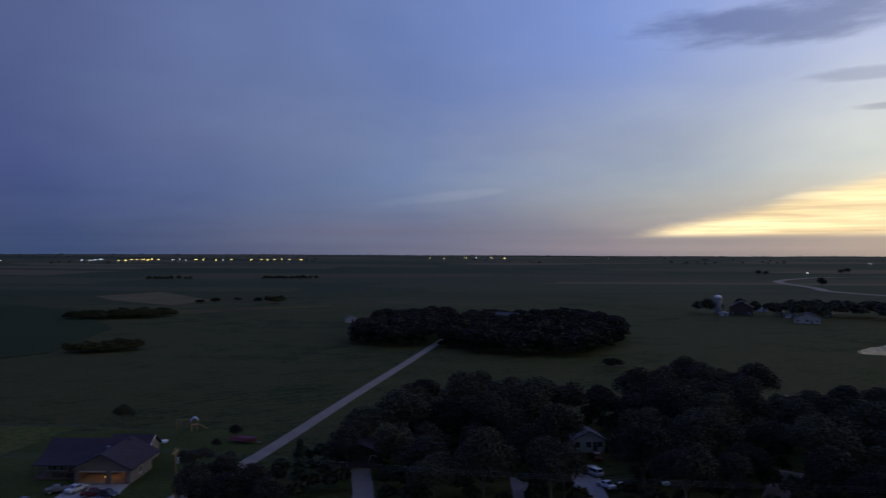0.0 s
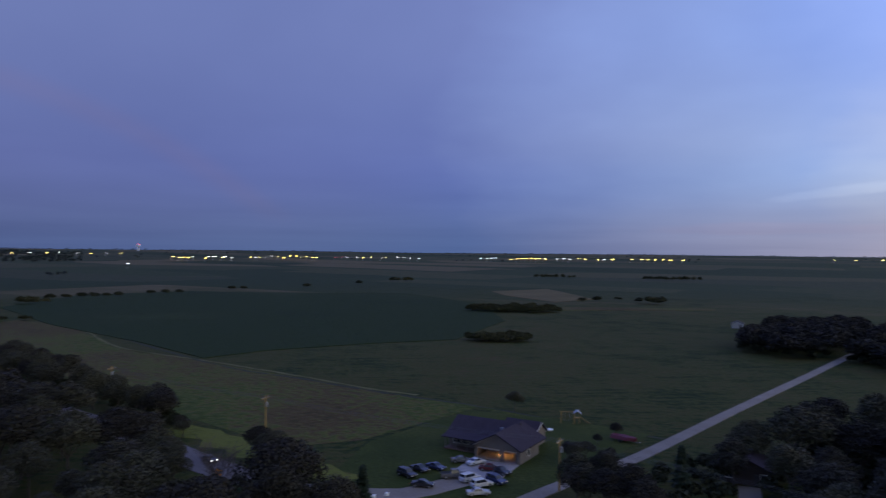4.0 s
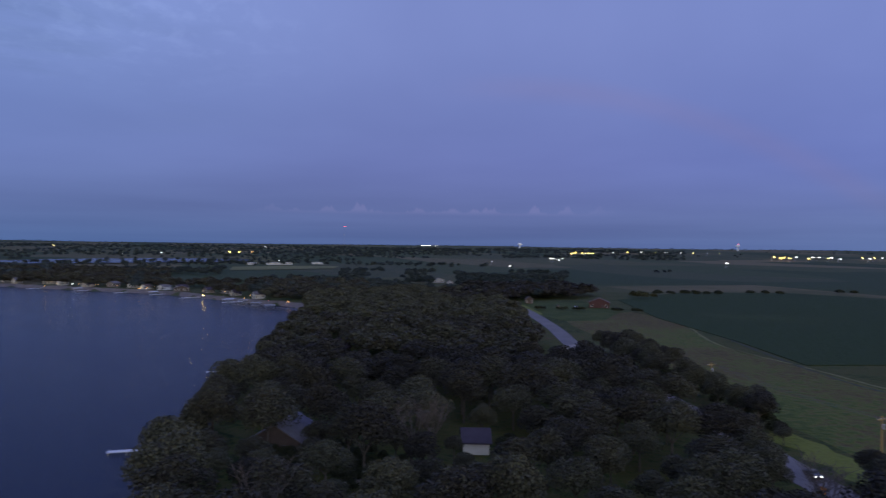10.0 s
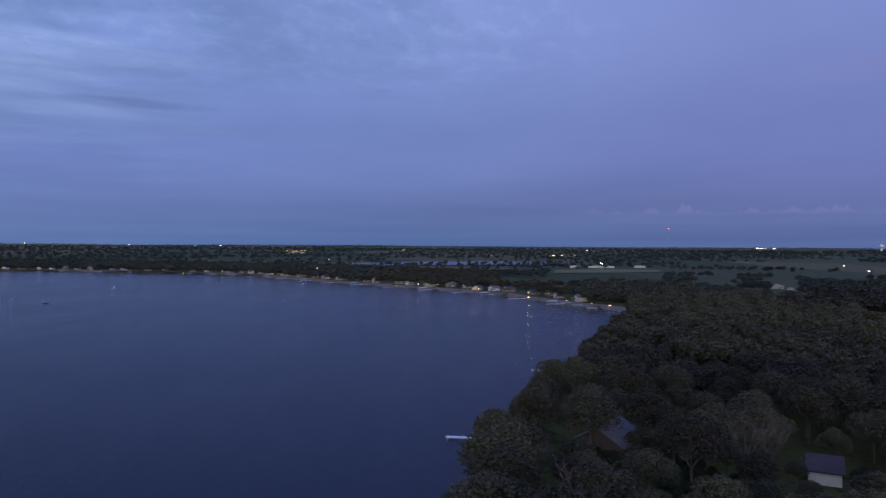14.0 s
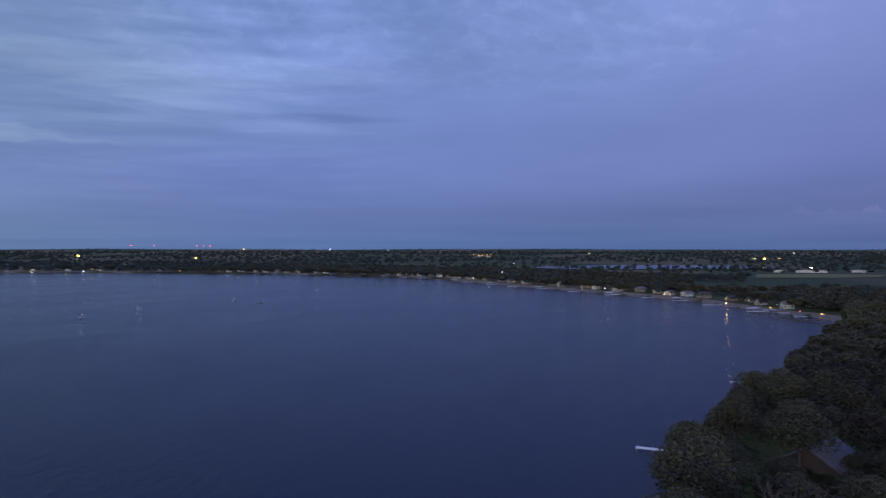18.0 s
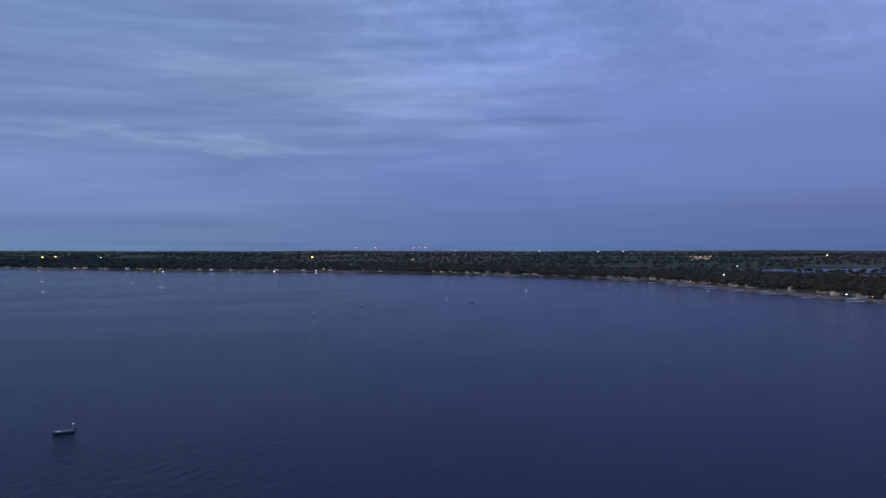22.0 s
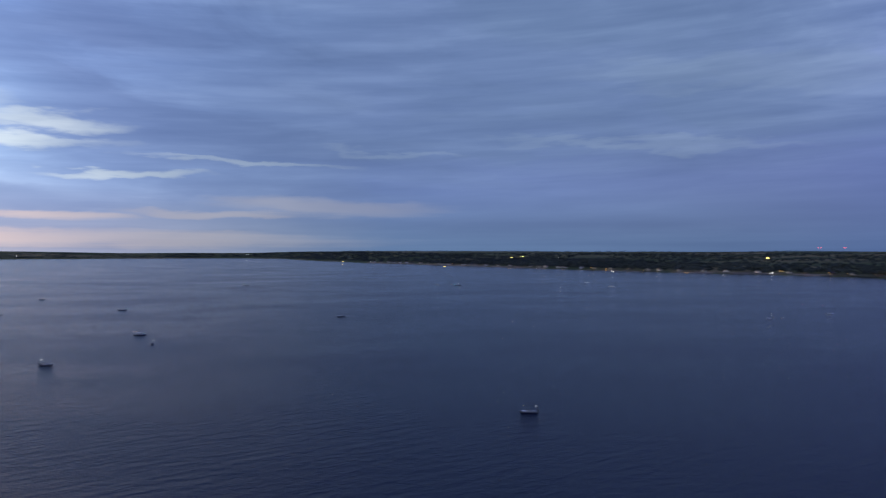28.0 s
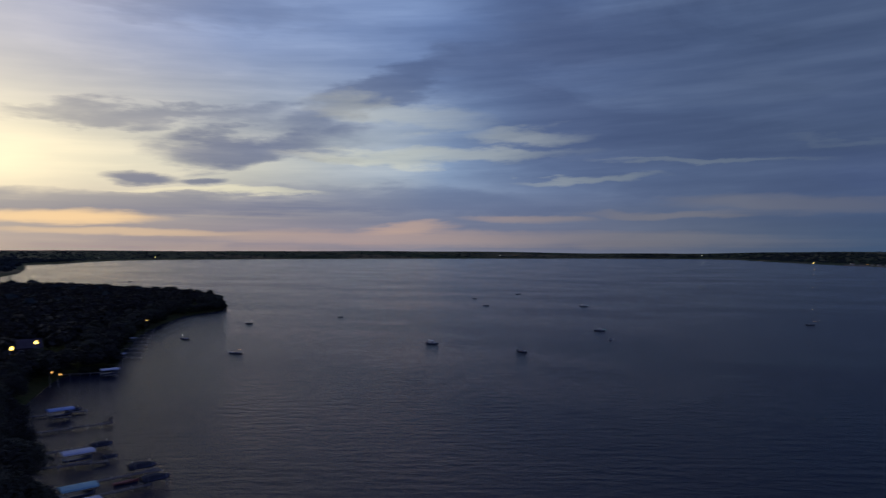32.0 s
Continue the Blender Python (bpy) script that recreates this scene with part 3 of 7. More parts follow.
def curve_through(points, step_m=4.0):
    """A smooth line through the plan's points."""
    out = []
    p = [Vector((x, y)) for x, y in points]
    p = [p[0] * 2 - p[1], *p, p[-1] * 2 - p[-2]]
    for a, b, c, d in zip(p, p[1:], p[2:], p[3:]):
        n = max(2, int((c - b).length / step_m))
        for i in range(n):
            t = i / n
            out.append(0.5 * ((2 * b) + (c - a) * t + (2 * a - 5 * b + 4 * c - d) * t * t + (3 * b - a - 3 * c + d) * t ** 3))
    return out + [p[-2]]


def ribbon(points, width, lift, thick=0.12, uneven=0.0, level=True):
    rnd = random.Random(len(points) * 7 + int(points[0][0]))
    line = curve_through(points)
    s = Shape()
    pts = []
    for i, c in enumerate(line):
        t = (line[min(i + 1, len(line) - 1)] - line[max(i - 1, 0)]).normalized()
        n = Vector((-t.y, t.x))
        wide = width[0] + (width[1] - width[0]) * i / (len(line) - 1) if isinstance(width, tuple) else width
        l, r = c + n * wide * (0.5 + rnd.uniform(-uneven, uneven)), c - n * wide * (0.5 + rnd.uniform(-uneven, uneven))
        pts.append((l, r))
    zs = height(np.array([q.x for lr in pts for q in lr]), np.array([q.y for lr in pts for q in lr])).reshape(-1, 2)
    for (l, r), (zl, zr) in zip(pts, zs):
        if level:
            zl = zr = max(zl, zr)
        s.v += [(l.x, l.y, zl + lift), (r.x, r.y, zr + lift), (l.x, l.y, zl + lift - thick), (r.x, r.y, zr + lift - thick)]
    for i in range(len(pts) - 1):
        a, b = 4 * i, 4 * i + 4
        s.f += [(a + 1, b + 1, b, a), (a, b, b + 2, a + 2), (b + 1, a + 1, a + 3, b + 3)]
    return s


def way_of(name, points, width, mat, label, category="road", lift=0.06, uneven=0.0, kind="structure", level=True):
    return tagged(new(name, ribbon(points, width, lift, uneven=uneven, level=level).mesh(name, mat)), label, category, kind=kind)


# roads and tracks
MAIN_ROAD = [(190, 66), (120, 78), (60, 86), (0, 88), (-45, 88), (-72, 90), (-100, 92), (-135, 99), (-200, 109), (-262, 121.5), (-330, 140), (-412, 158), (-500, 174), (-640, 215), (-900, 300)]
GRAVEL_ROAD = [(-48, 92), (-46, 105), (-43, 118), (-36.6, 140), (-25.9, 198), (-12.5, 268), (-1.4, 328), (6, 365), (10, 440)]
way_of("road", MAIN_ROAD, 7.5, ASPHALT, "worn grey asphalt lakeside road between trees")
way_of("road", GRAVEL_ROAD, (3.2, 3.4), GRAVEL, "straight pale gravel road crossing green fields", lift=0.10)
way_of("driveway", [(-72, 94), (-64, 98.5), (-60.5, 106), (-58.5, 112), (-58, 119)], 5.5, GRAVEL, "pale gravel driveway curving to a ranch house", lift=0.09)
way_of("driveway", [(-58.2, 111), (-59.0, 123.0)], 9.6, CONCRETE, "concrete apron in front of a garage", lift=0.14)
way_of("driveway", [(-12.5, 91), (-12.7, 114), (-15.3, 133)], 3.6, GRAVEL, "narrow gravel driveway among trees", lift=0.09)
way_of("driveway", [(14, 90), (13.2, 113), (13.7, 128)], 3.0, GRAVEL, "narrow gravel driveway among trees", lift=0.09)
way_of("driveway", [(25, 89), (25, 118), (27, 136)], 5.0, CONCRETE, "pale driveway with parked cars", lift=0.09)
way_of("driveway", [(48, 90), (54, 115), (65, 132)], 4.0, GRAVEL, "pale gravel driveway bending into the trees", lift=0.09)
way_of("driveway", [at(66.2, 268), at(66.0, 285), at(64.6, 300)], 3.5, GRAVEL, "short gravel turnout beside the lakeside road", lift=0.09)
way_of("road", [at(327, 830), at(331.3, 915), at(332.4, 1015), at(334.2, 1150), at(334.7, 1260), at(334.0, 1360), at(332.8, 1440), at(331.3, 1500), at(327, 1560)], 14.0, GRAVEL, "far gravel road bending round a low hill", lift=0.3)
way_of("track", [at(60, 470), at(57.4, 415), at(54.7, 321), at(48.4, 270), at(41, 230), at(36, 209), at(32, 199)], 1.3, HAY,
       "pale mown track along a field edge", "track", 0.02, 0.35)

# fields
sheet("field", ccw([at(59, 425), at(53, 330), at(48.6, 276), at(44, 292), at(36, 310), at(29, 326), at(25, 420), at(27, 560), at(33, 690), at(45, 760), at(57, 690), at(62, 560)]),
      0.0, 0.22, CROP, "dark green field of low row crops", "field")
sheet("field", ccw([at(28.2, 973), at(24.9, 1007), at(20.6, 758), at(18.0, 641), at(21.0, 591), at(24.9, 669), at(27.6, 853)]), 0.0, 0.25, STUBBLE, "tan strip of dry stubble field", "field")
sheet("field", ccw([at(27, 500), at(23, 500), at(15, 525), at(9, 550), at(9, 570), at(16, 550), at(26, 530)]), 0.0, 0.12, MEADOW, "strip of rough brown grass between fields", "field")
sheet("lawn", ccw([(-80, 98), (-66, 96), (-48, 100), (-41, 130), (-39, 160), (-60, 163), (-84, 160), (-88, 122)]), 0.0, 0.035, LAWN, "mown green lawn round a ranch house", "lawn")
sheet("lawn", ccw([at(69.8, 445), at(66, 390), at(63, 400), at(61.5, 470), at(64, 520), at(69.8, 520)]), 0.0, 0.035, LAWN, "mown grass clearing beside the road", "lawn")
sheet("meadow", ccw([at(61, 460), at(57.6, 413), at(54.9, 319), at(48.6, 268), at(41.2, 228), at(34.8, 203), at(28.3, 188), at(21, 173.5), (-46, 150), (-84, 164), (-90, 122), (-100, 109), (-130, 115), (-170, 119), (-215, 134), (-262, 140), (-330, 152), (-372, 163)]),
      0.0, 0.02, MEADOW, "rough meadow of brown and yellow-green grass", "meadow")
way_of("verge", [(-132, 109.5), (-118, 106), (-104, 103), (-90, 100.5), (-76, 98)], 7.5, VERGE_AND_LAMPLIT, "rank yellow-green grass verge beside the road", "verge", 0.04, 0.3, "stuff")
# lamplight on the clearing's lawn, put into the colour of an extra sheet
sheet("verge", ccw([at(71, 480), at(70, 430), at(68.3, 402), at(67.8, 430), at(69.3, 490)]), 0.0, 0.045, VERGE_AND_LAMPLIT, "grass at a clearing beside the road, coloured yellow-green for lamplight", "verge", "stuff")
way_of("ditch", [at(57, 409), at(48.2, 265), at(41, 226), at(34.6, 202), at(28.1, 187.5), at(21, 173.5), at(12, 161)], 1.2, BUSH, "dark line of rank grass along a fence", "hedge", 0.03, 0.45, "stuff")


# ---- trees ----
def leaves(rnd, n, radius, tall, size, lobes):
    """Leaf clumps scattered on the lobes of one crown whose foot is at the origin; corners as (n, 3, 3)."""
    c = rnd.normal(size=(lobes, 3))
    c /= np.linalg.norm(c, axis=1)[:, None]
    c[:, 2] = np.abs(c[:, 2]) * 0.9 - 0.25
    c *= np.array([radius * 0.62, radius * 0.62, tall * 0.36])
    big = rnd.uniform(0.36, 0.55, lobes) * radius
    c = np.vstack([c, [[0, 0, 0.05 * tall]]])
    big = np.append(big, radius * 0.66)
    k = rnd.choice(lobes + 1, n, p=big ** 2 / (big ** 2).sum())
    d = rnd.normal(size=(n, 3))
    d /= np.linalg.norm(d, axis=1)[:, None]
    d[:, 2] = np.where(d[:, 2] < -0.72, -d[:, 2], d[:, 2])
    p = c[k] + d * (big[k] * rnd.uniform(0.78, 1.08, n))[:, None] * np.array([1, 1, 0.82])
    p[:, 2] += tall * 0.5
    nrm = d + rnd.normal(size=(n, 3)) * 0.8
    nrm /= np.linalg.norm(nrm, axis=1)[:, None]
    t = np.cross(nrm, rnd.normal(size=(n, 3)))
    t /= np.linalg.norm(t, axis=1)[:, None]
    b = np.cross(nrm, t)
    s = size * rnd.uniform(0.6, 1.3, n)[:, None]
    return np.stack([p - t * s - b * s * 0.7, p + t * s * 1.1 - b * s * 0.5, p + t * s * rnd.uniform(-0.5, 0.5, n)[:, None] + b * s * 1.2], 1)


def quads_mesh(name, q, mat):
    n, c = len(q), q.shape[1]
    me = bpy.data.meshes.new(name)
    me.vertices.add(c * n)
    me.vertices.foreach_set("co", q.reshape(-1).astype(np.float32))
    me.loops.add(c * n)
    me.loops.foreach_set("vertex_index", np.arange(c * n, dtype=np.int32))
    me.polygons.add(n)
    me.polygons.foreach_set("loop_start", np.arange(0, c * n, c, dtype=np.int32))
    me.polygons.foreach_set("loop_total", np.full(n, c, dtype=np.int32))
    me.materials.append(mat)
    me.update(calc_edges=True)
    return me


def trunk_shape(rnd, tall, spread, girth):
    s = Shape()
    fork = tall * rnd.uniform(0.28, 0.4)
    s.tube((0, 0, -0.4), (0.1, 0.05, fork), girth, girth * 0.7, 7)
    for i in range(5):
        a = i * 1.26 + rnd.uniform(0, 0.6)
        e = Vector((math.cos(a) * spread * 0.55, math.sin(a) * spread * 0.55, tall * rnd.uniform(0.55, 0.8)))
        m = Vector((0.1, 0.05, fork)).lerp(e, 0.5) + Vector((0, 0, -0.3))
        s.tube((0.1, 0.05, fork - 0.2), m, girth * 0.5, girth * 0.32, 6)
        s.tube(m, e, girth * 0.32, girth * 0.08, 5)
    return s


# broad-leaved kinds: crown radius and height for a tree 12 m tall
KINDS = {}
for lod, n, size, lobes, variants in (("near", 6000, 0.17, 13, 8), ("mid", 3200, 0.24, 12, 6), ("low", 330, 0.85, 10, 5), ("half", 1200, 0.43, 9, 5), ("speck", 64, 2.0, 5, 4)):
    KINDS[lod] = []
    for i in range(variants):
        rnd = np.random.default_rng(100 * len(KINDS) + i)
        rad = rnd.uniform(4.0, 5.4)
        q = leaves(rnd, n, rad, 9.4, size, lobes)
        q[:, :, 2] += 2.5
        KINDS[lod].append((q, quads_mesh("crown", q, LEAF) if lod in ("near", "mid") else None, trunk_shape(random.Random(i), 12, rad, 0.26).mesh("trunk", BARK)))


def tree(x, y, tall, lod, rnd, label="tall leafy deciduous tree with a dense dark green crown", group="lakeside wood"):
    q, crown, trunk = KINDS[lod][rnd.randrange(len(KINDS[lod]))]
    k = tall / 12
    wide = k * rnd.uniform(0.88, 1.15)
    root = thing("tree", Matrix.LocRotScale((x, y, ground_z(x, y)), Euler((0, 0, rnd.uniform(0, 6.28))), (wide, wide, k)), label, "tree", group)
    part("trunk", trunk, None, root)
    part("crown", crown, None, root)
    return root


def scatter(ring, gap, seed, keep=lambda x, y: True, limit=4000):
    """Loose even spacing inside an outline."""
    rnd = random.Random(seed)
    ring = np.array(ring, float)
    lo, hi = ring.min(0), ring.max(0)
    out, grid = [], {}
    tries = int((hi[0] - lo[0]) * (hi[1] - lo[1]) / gap ** 2 * 6)
    pts = np.stack([np.array([rnd.uniform(lo[0], hi[0]) for _ in range(tries)]), np.array([rnd.uniform(lo[1], hi[1]) for _ in range(tries)])], 1)
    ok = reach(pts[:, 0], pts[:, 1], ring) < 0
    for x, y in pts[ok]:
        c = (int(x // gap), int(y // gap))
        if any((x - a) ** 2 + (y - b) ** 2 < (gap * 0.86) ** 2 for i in (-1, 0, 1) for j in (-1, 0, 1) for a, b in grid.get((c[0] + i, c[1] + j), ())):
            continue
        if keep(x, y):
            grid.setdefault(c, []).append((x, y))
            out.append((float(x), float(y)))
            if len(out) >= limit:
                break
    return out


def woods(name, spots, lod, tall, seed, label, mat=None):
    """Many trees that nobody could count, as one mesh of leaf clumps."""
    if not spots:
        return None
    rnd = np.random.default_rng(seed)
    xy = np.array(spots)
    z = height(xy[:, 0], xy[:, 1])
    out = []
    for (x, y), g in zip(spots, z):
        q = KINDS[lod][rnd.integers(len(KINDS[lod]))][0]
        k = rnd.uniform(*tall) / 12
        a = rnd.uniform(0, 6.28)
        c, s = math.cos(a), math.sin(a)
        wide = k * rnd.uniform(0.9, 1.3)
        p = q.copy()
        p[:, :, 0], p[:, :, 1] = (q[:, :, 0] * c - q[:, :, 1] * s) * wide + x, (q[:, :, 0] * s + q[:, :, 1] * c) * wide + y
        p[:, :, 2] = (q[:, :, 2] - 2.2) * k + g
        out.append(p)
    return tagged(new(name, quads_mesh(name, np.concatenate(out), mat or LEAF)), label, "woods", kind="stuff")


CLEARINGS = [(*at(47.5, 118), 11), (*at(47.5, 102), 9), (*at(54, 158), 7), (*at(73, 128), 3), (*at(88.3, 134), 4), (*at(97.5, 112), 4.5), (*at(84.4, 244), 6.5), (*at(78.4, 136), 5), (*at(83.1, 117), 4), (*at(66.6, 238), 10), (*at(66.6, 256), 13), (*at(66.4, 280), 15), (*at(66.6, 310), 15), (*at(67.2, 340), 13), (*at(67.5, 372), 11), (*at(68.6, 405), 11), (*at(69.3, 440), 12), (-133, 41, 4.2), (-143, 5, 6), (-126, 26, 2.5), (-96, -0.4, 2.5), (-126, -14, 4), (-255, 25, 8), (-124, 15, 3), (-148, 30, 4)]


def off_road(x, y, gap=6.5):
    p = Vector((x, y))
    for line in (MAIN_LINE, GRAVEL_LINE):
        if min((p - q).length_squared for q in line) < gap ** 2:
            return False
    return all((x - a) ** 2 + (y - b) ** 2 > r * r for a, b, r in CLEARINGS)


# yards in which only low trees stand: x, y, radius, greatest height
YARDS = [(*at(88.3, 124), 9, 7.0), (*at(88.3, 114), 8, 9.0), (*at(85.5, 135), 6, 7.5), (*at(73.2, 127), 7, 5.0), (*at(73.2, 117), 7, 7.6), (*at(73.2, 106), 6, 10), (*at(78, 118), 7, 9.0),
         (*at(84.4, 243), 9, 7.5), (*at(82.8, 112), 4, 4.0), (*at(82.8, 105), 5, 6.0), (*at(90.3, 90), 5, 6.0), (*at(97.8, 110), 5, 5.0)]


def tallest(x, y):
    return min([14.5] + [h for a, b, r, h in YARDS if (x - a) ** 2 + (y - b) ** 2 < r * r])


MAIN_LINE, GRAVEL_LINE = curve_through(MAIN_ROAD, 6.0), curve_through(GRAVEL_ROAD, 6.0)
TIMBER = random.Random(11)
STRIP = [(-60, 78), (-98, 82), (-135, 90), (-200, 101), (-262, 111), (-330, 127), (-412, 146), (-480, 160), (-560, 120), (-540, 30), (-500, 34), (-470, 30), (-381, 20),
         (-260, 0.5), (-186, -9.0), (-160, -11.5), (-147, -9.5), (-118, -13.0), (-94, -16), (-60, -18), (-40, 20), (-30, 60)]
strip_far, strip_mid, strip_half, strip_low = [], [], [], []
for x, y in scatter(STRIP, 8.5, 3, lambda x, y: off_road(x, y)):
    d = math.hypot(x, y)
    if d < 190:
        tree(x, y, min(TIMBER.uniform(7.5, 14.5), tallest(x, y)), "near", TIMBER)
    else:
        (strip_low if tallest(x, y) < 9 else strip_mid if d < 235 else strip_half if d < 340 else strip_far).append((x, y))
woods("lakeside_wood", strip_mid, "mid", (8.5, 14.5), 71, "dense dark green wood between the lake and the road")
woods("lakeside_wood", strip_half, "half", (8.5, 14.5), 78, "dense dark green wood between the lake and the road")
woods("lakeside_wood", strip_low, "mid", (5.0, 6.5), 75, "low trees round a lake house")
woods("lakeside_wood", strip_far, "half", (8.5, 14.5), 72, "dense dark green wood between the lake and the road")
for x, y, tall in ((-150.5, -11.0, 9.5), (-157, -10.5, 10.5), (-140, -12.5, 9.0), (-152.0, -15.0, 7.5), (-146.0, -14.5, 8.0), (-159.0, -13.5, 8.0), (-164.5, -12.5, 8.5), (-103, 83, 8.0), (-112, 87, 8.5), (-96.5, 79, 7.5), (-92, 97.5, 7.5), (-97.5, 100, 7.0), (-88.5, 96.5, 6.5), (-91, 100.5, 5.5)):
    tree(x, y, tall, "near", TIMBER)
way_of("bank", [p for p in SHORE_NEAR[11:]] + SHORE_WEST[:9], 8.0, SHINGLE, "pale stony bank along the far shore", "bank", 0.25, 0.12, level=False)


def bearing_of(x, y):
    return math.degrees(math.atan2(-x, y)) % 360


def oval(bearing, d, across, deep):
    c = Vector(at(bearing, d))
    u = c.normalized()
    v = Vector((-u.y, u.x))
    return [tuple(c + v * across * math.cos(i * 0.5236) + u * deep * math.sin(i * 0.5236)) for i in range(12)]


# groves along the north side of the road and round the houses
GROVES = [([(-250, 124), (-225, 119.5), (-165, 108), (-130, 103), (-130, 109), (-165, 116.5), (-214, 128), (-246, 133)], 5.6), ([(-128, 106.5), (-126, 103), (-120, 102), (-122, 106)], 4.0), ([(-101, 98.5), (-97, 97.5), (-93, 96.5), (-90, 98.5), (-97, 101.5)], 3.6), ([(-132, 88), (-120, 84), (-114, 86), (-122, 92)], 6.5),
          ([(-92, 76), (-66, 78), (-66, 82), (-90, 84)], 7.0)]
for ring, gap in GROVES:
    for x, y in scatter(ring, gap, 5, lambda x, y: off_road(x, y, 5.5)):
        tree(x, y, TIMBER.uniform(8, 11) if gap > 5 else TIMBER.uniform(5.5, 7.5) if x > -110 else TIMBER.uniform(3.5, 5), "near", TIMBER, "leafy roadside tree overhanging the asphalt", "roadside trees")
woods("understory", scatter(oval(47.5, 110, 15, 15), 3.6, 28, lambda x, y: math.hypot(x, y) < 124), "mid", (3.2, 5.0), 82, "low leafy growth below a gap in the lakeside trees")
woods("undergrowth", [(p.x + TIMBER.uniform(-2, 2), p.y + TIMBER.uniform(-2, 2)) for p in curve_through([(-248, 131), (-214, 126), (-165, 115.5), (-131, 108.5)], 2.2)], "half", (2.5, 4.5), 83, "dark bushes under the roadside trees", BUSH)
woods("undergrowth", [p for c, r in (((-134, 6), 9), ((-133, 12), 8), ((-131, 47.5), 4), ((-120, 20), 9), ((-113, 30), 6), ((-108, 4), 8)) for p in scatter([(c[0] + r * math.cos(i * 0.7854), c[1] + r * math.sin(i * 0.7854)) for i in range(8)], 2.9, int(r * 7 + c[0]))], "mid", (2.2, 3.6), 84, "low bushes between lakeside trees and yards", BUSH)
LOTS = [(-30, 112), (10, 110), (70, 106), (130, 102), (160, 150), (120, 170), (88, 178), (72, 200), (55, 190), (28, 168), (10, 182), (-4, 172), (-12, 150), (-24, 140), (-32, 126)]
OPEN = [(-15.5, 136, 4.5), (31, 148, 9), (82, 171, 8), (-13, 119, 4.5), (-13, 125, 4.5), (-13.5, 113, 4.5), (13.5, 116, 4), (13.5, 124, 4), (26, 113, 5), (28, 121, 6), (28, 129, 6), (30, 137, 6),
        (53, 113, 4), (60, 124, 4.5), (66, 134, 4), (39, 123, 4)]
for x, y in scatter(LOTS, 7.8, 8, lambda x, y: off_road(x, y, 7) and not 8.0 < bearing_of(x, y) < 17.5 and all((x - a) ** 2 + (y - b) ** 2 > r * r for a, b, r in OPEN)):
    tree(x, y, TIMBER.uniform(8.5, 14.0), "near", TIMBER, "dark leafy shade tree in a house yard", "yard trees")
woods("understory", scatter(LOTS, 5.2, 18, lambda x, y: off_road(x, y, 8) and all((x - a) ** 2 + (y - b) ** 2 > r * r * 0.7 for a, b, r in OPEN)), "low", (3.5, 5.5), 77, "dark undergrowth below the yard trees", BUSH)
COPSE = [(-42, 318), (-20, 308), (-8, 310), (4, 306), (14, 286), (28, 280), (56, 282), (84, 322), (86, 400), (40, 412), (-14, 422), (-38, 380)]
woods("copse", scatter(COPSE, 8.0, 9, lambda x, y: off_road(x, y, 4.5)), "half", (11, 15), 73, "dark leafy copse at the end of a gravel road")
woods("undergrowth", scatter(COPSE, 6.0, 19, lambda x, y: off_road(x, y, 4.5) and reach(np.array([x]), np.array([y]), np.array(COPSE, float))[0] > -14), "low", (3.5, 6.0), 81, "dark bushes along the edge of a copse", BUSH)
for x, y, tall in ((-108.0, -12.8, 13.5), (-124.5, -15.0, 12.5)):
    tree(x, y, tall, "near", TIMBER, "dark leafy tree overhanging the lake beside a dock", "lakeside trees")
# headland: the first rows are trees, what lies behind is wood
POINT = [(105, -70), (130, -92), (156, -108), (182, -130), (208, -163), (216, -192), (240, -213), (258, -234), (288, -268), (320, -314), (346, -360), (353, -402), (402, -450),
         (480, -484), (560, -484), (640, -500), (700, -440), (560, -330), (400, -240), (260, -150), (160, -80), (110, -50)]
SHORE_EXTRA = [(147, -102, 11), (127, -89, 11), (110, -79, 11), (96.5, -69, 10.5), (137, -96, 10), (118.5, -84, 10), (204.5, -146, 9), (198.5, -141, 9), (192, -134.5, 9), (209.5, -152, 9), (213, -158, 9), (172, -120, 10), (180, -126, 9.5)]
near_shore, inland = [], []
for x, y in scatter(POINT, 8.6, 10):
    d = float(reach(np.array([x]), np.array([y]), LAKE)[0])
    glade = math.hypot(x - 257, y + 187) < 30 and abs((x - 257) * 0.588 + (y + 187) * 0.809) < 7 and math.hypot(x, y) < 322
    if d > 2.0 and not glade and all((x - a) ** 2 + (y - b) ** 2 > 12 for a, b in ((226.7, -167.0), (219.7, -153.3), (222, -163), (215, -150), (203, -155), (199, -153), at(234.0, 318))):
        (near_shore if d < 17 or math.hypot(x, y) < 240 else inland).append((x, y))
for i in range(17):
    t = i / 16
    px, py = 84 + 72 * t + TIMBER.uniform(-1, 1), -57.5 - 49 * t + TIMBER.uniform(-1, 1)
    tree(px + 1.2, py + 1.6, TIMBER.uniform(10.5, 13.0), "near", TIMBER, "dark shoreline tree standing beside docks", "headland trees")
for x, y in near_shore:
    if math.hypot(x, y) < 190:
        tree(x, y, TIMBER.uniform(8.5, 12.5), "near", TIMBER, "dark shoreline tree standing beside docks", "headland trees")
woods("headland_wood", [p for p in near_shore if math.hypot(*p) >= 190], "half", (8.5, 12.5), 74, "dark wood along the headland shore")
rim_near = curve_through([(160, -110), (186, -131), (211, -164), (210, -186), (237, -209), (256, -231)], 5.0)
woods("headland_wood", [(p.x + 2.5 + TIMBER.uniform(-1, 1), p.y + 2.0 + TIMBER.uniform(-1, 1)) for p in rim_near], "half", (8.0, 11.0), 79, "dark trees overhanging the headland shore")
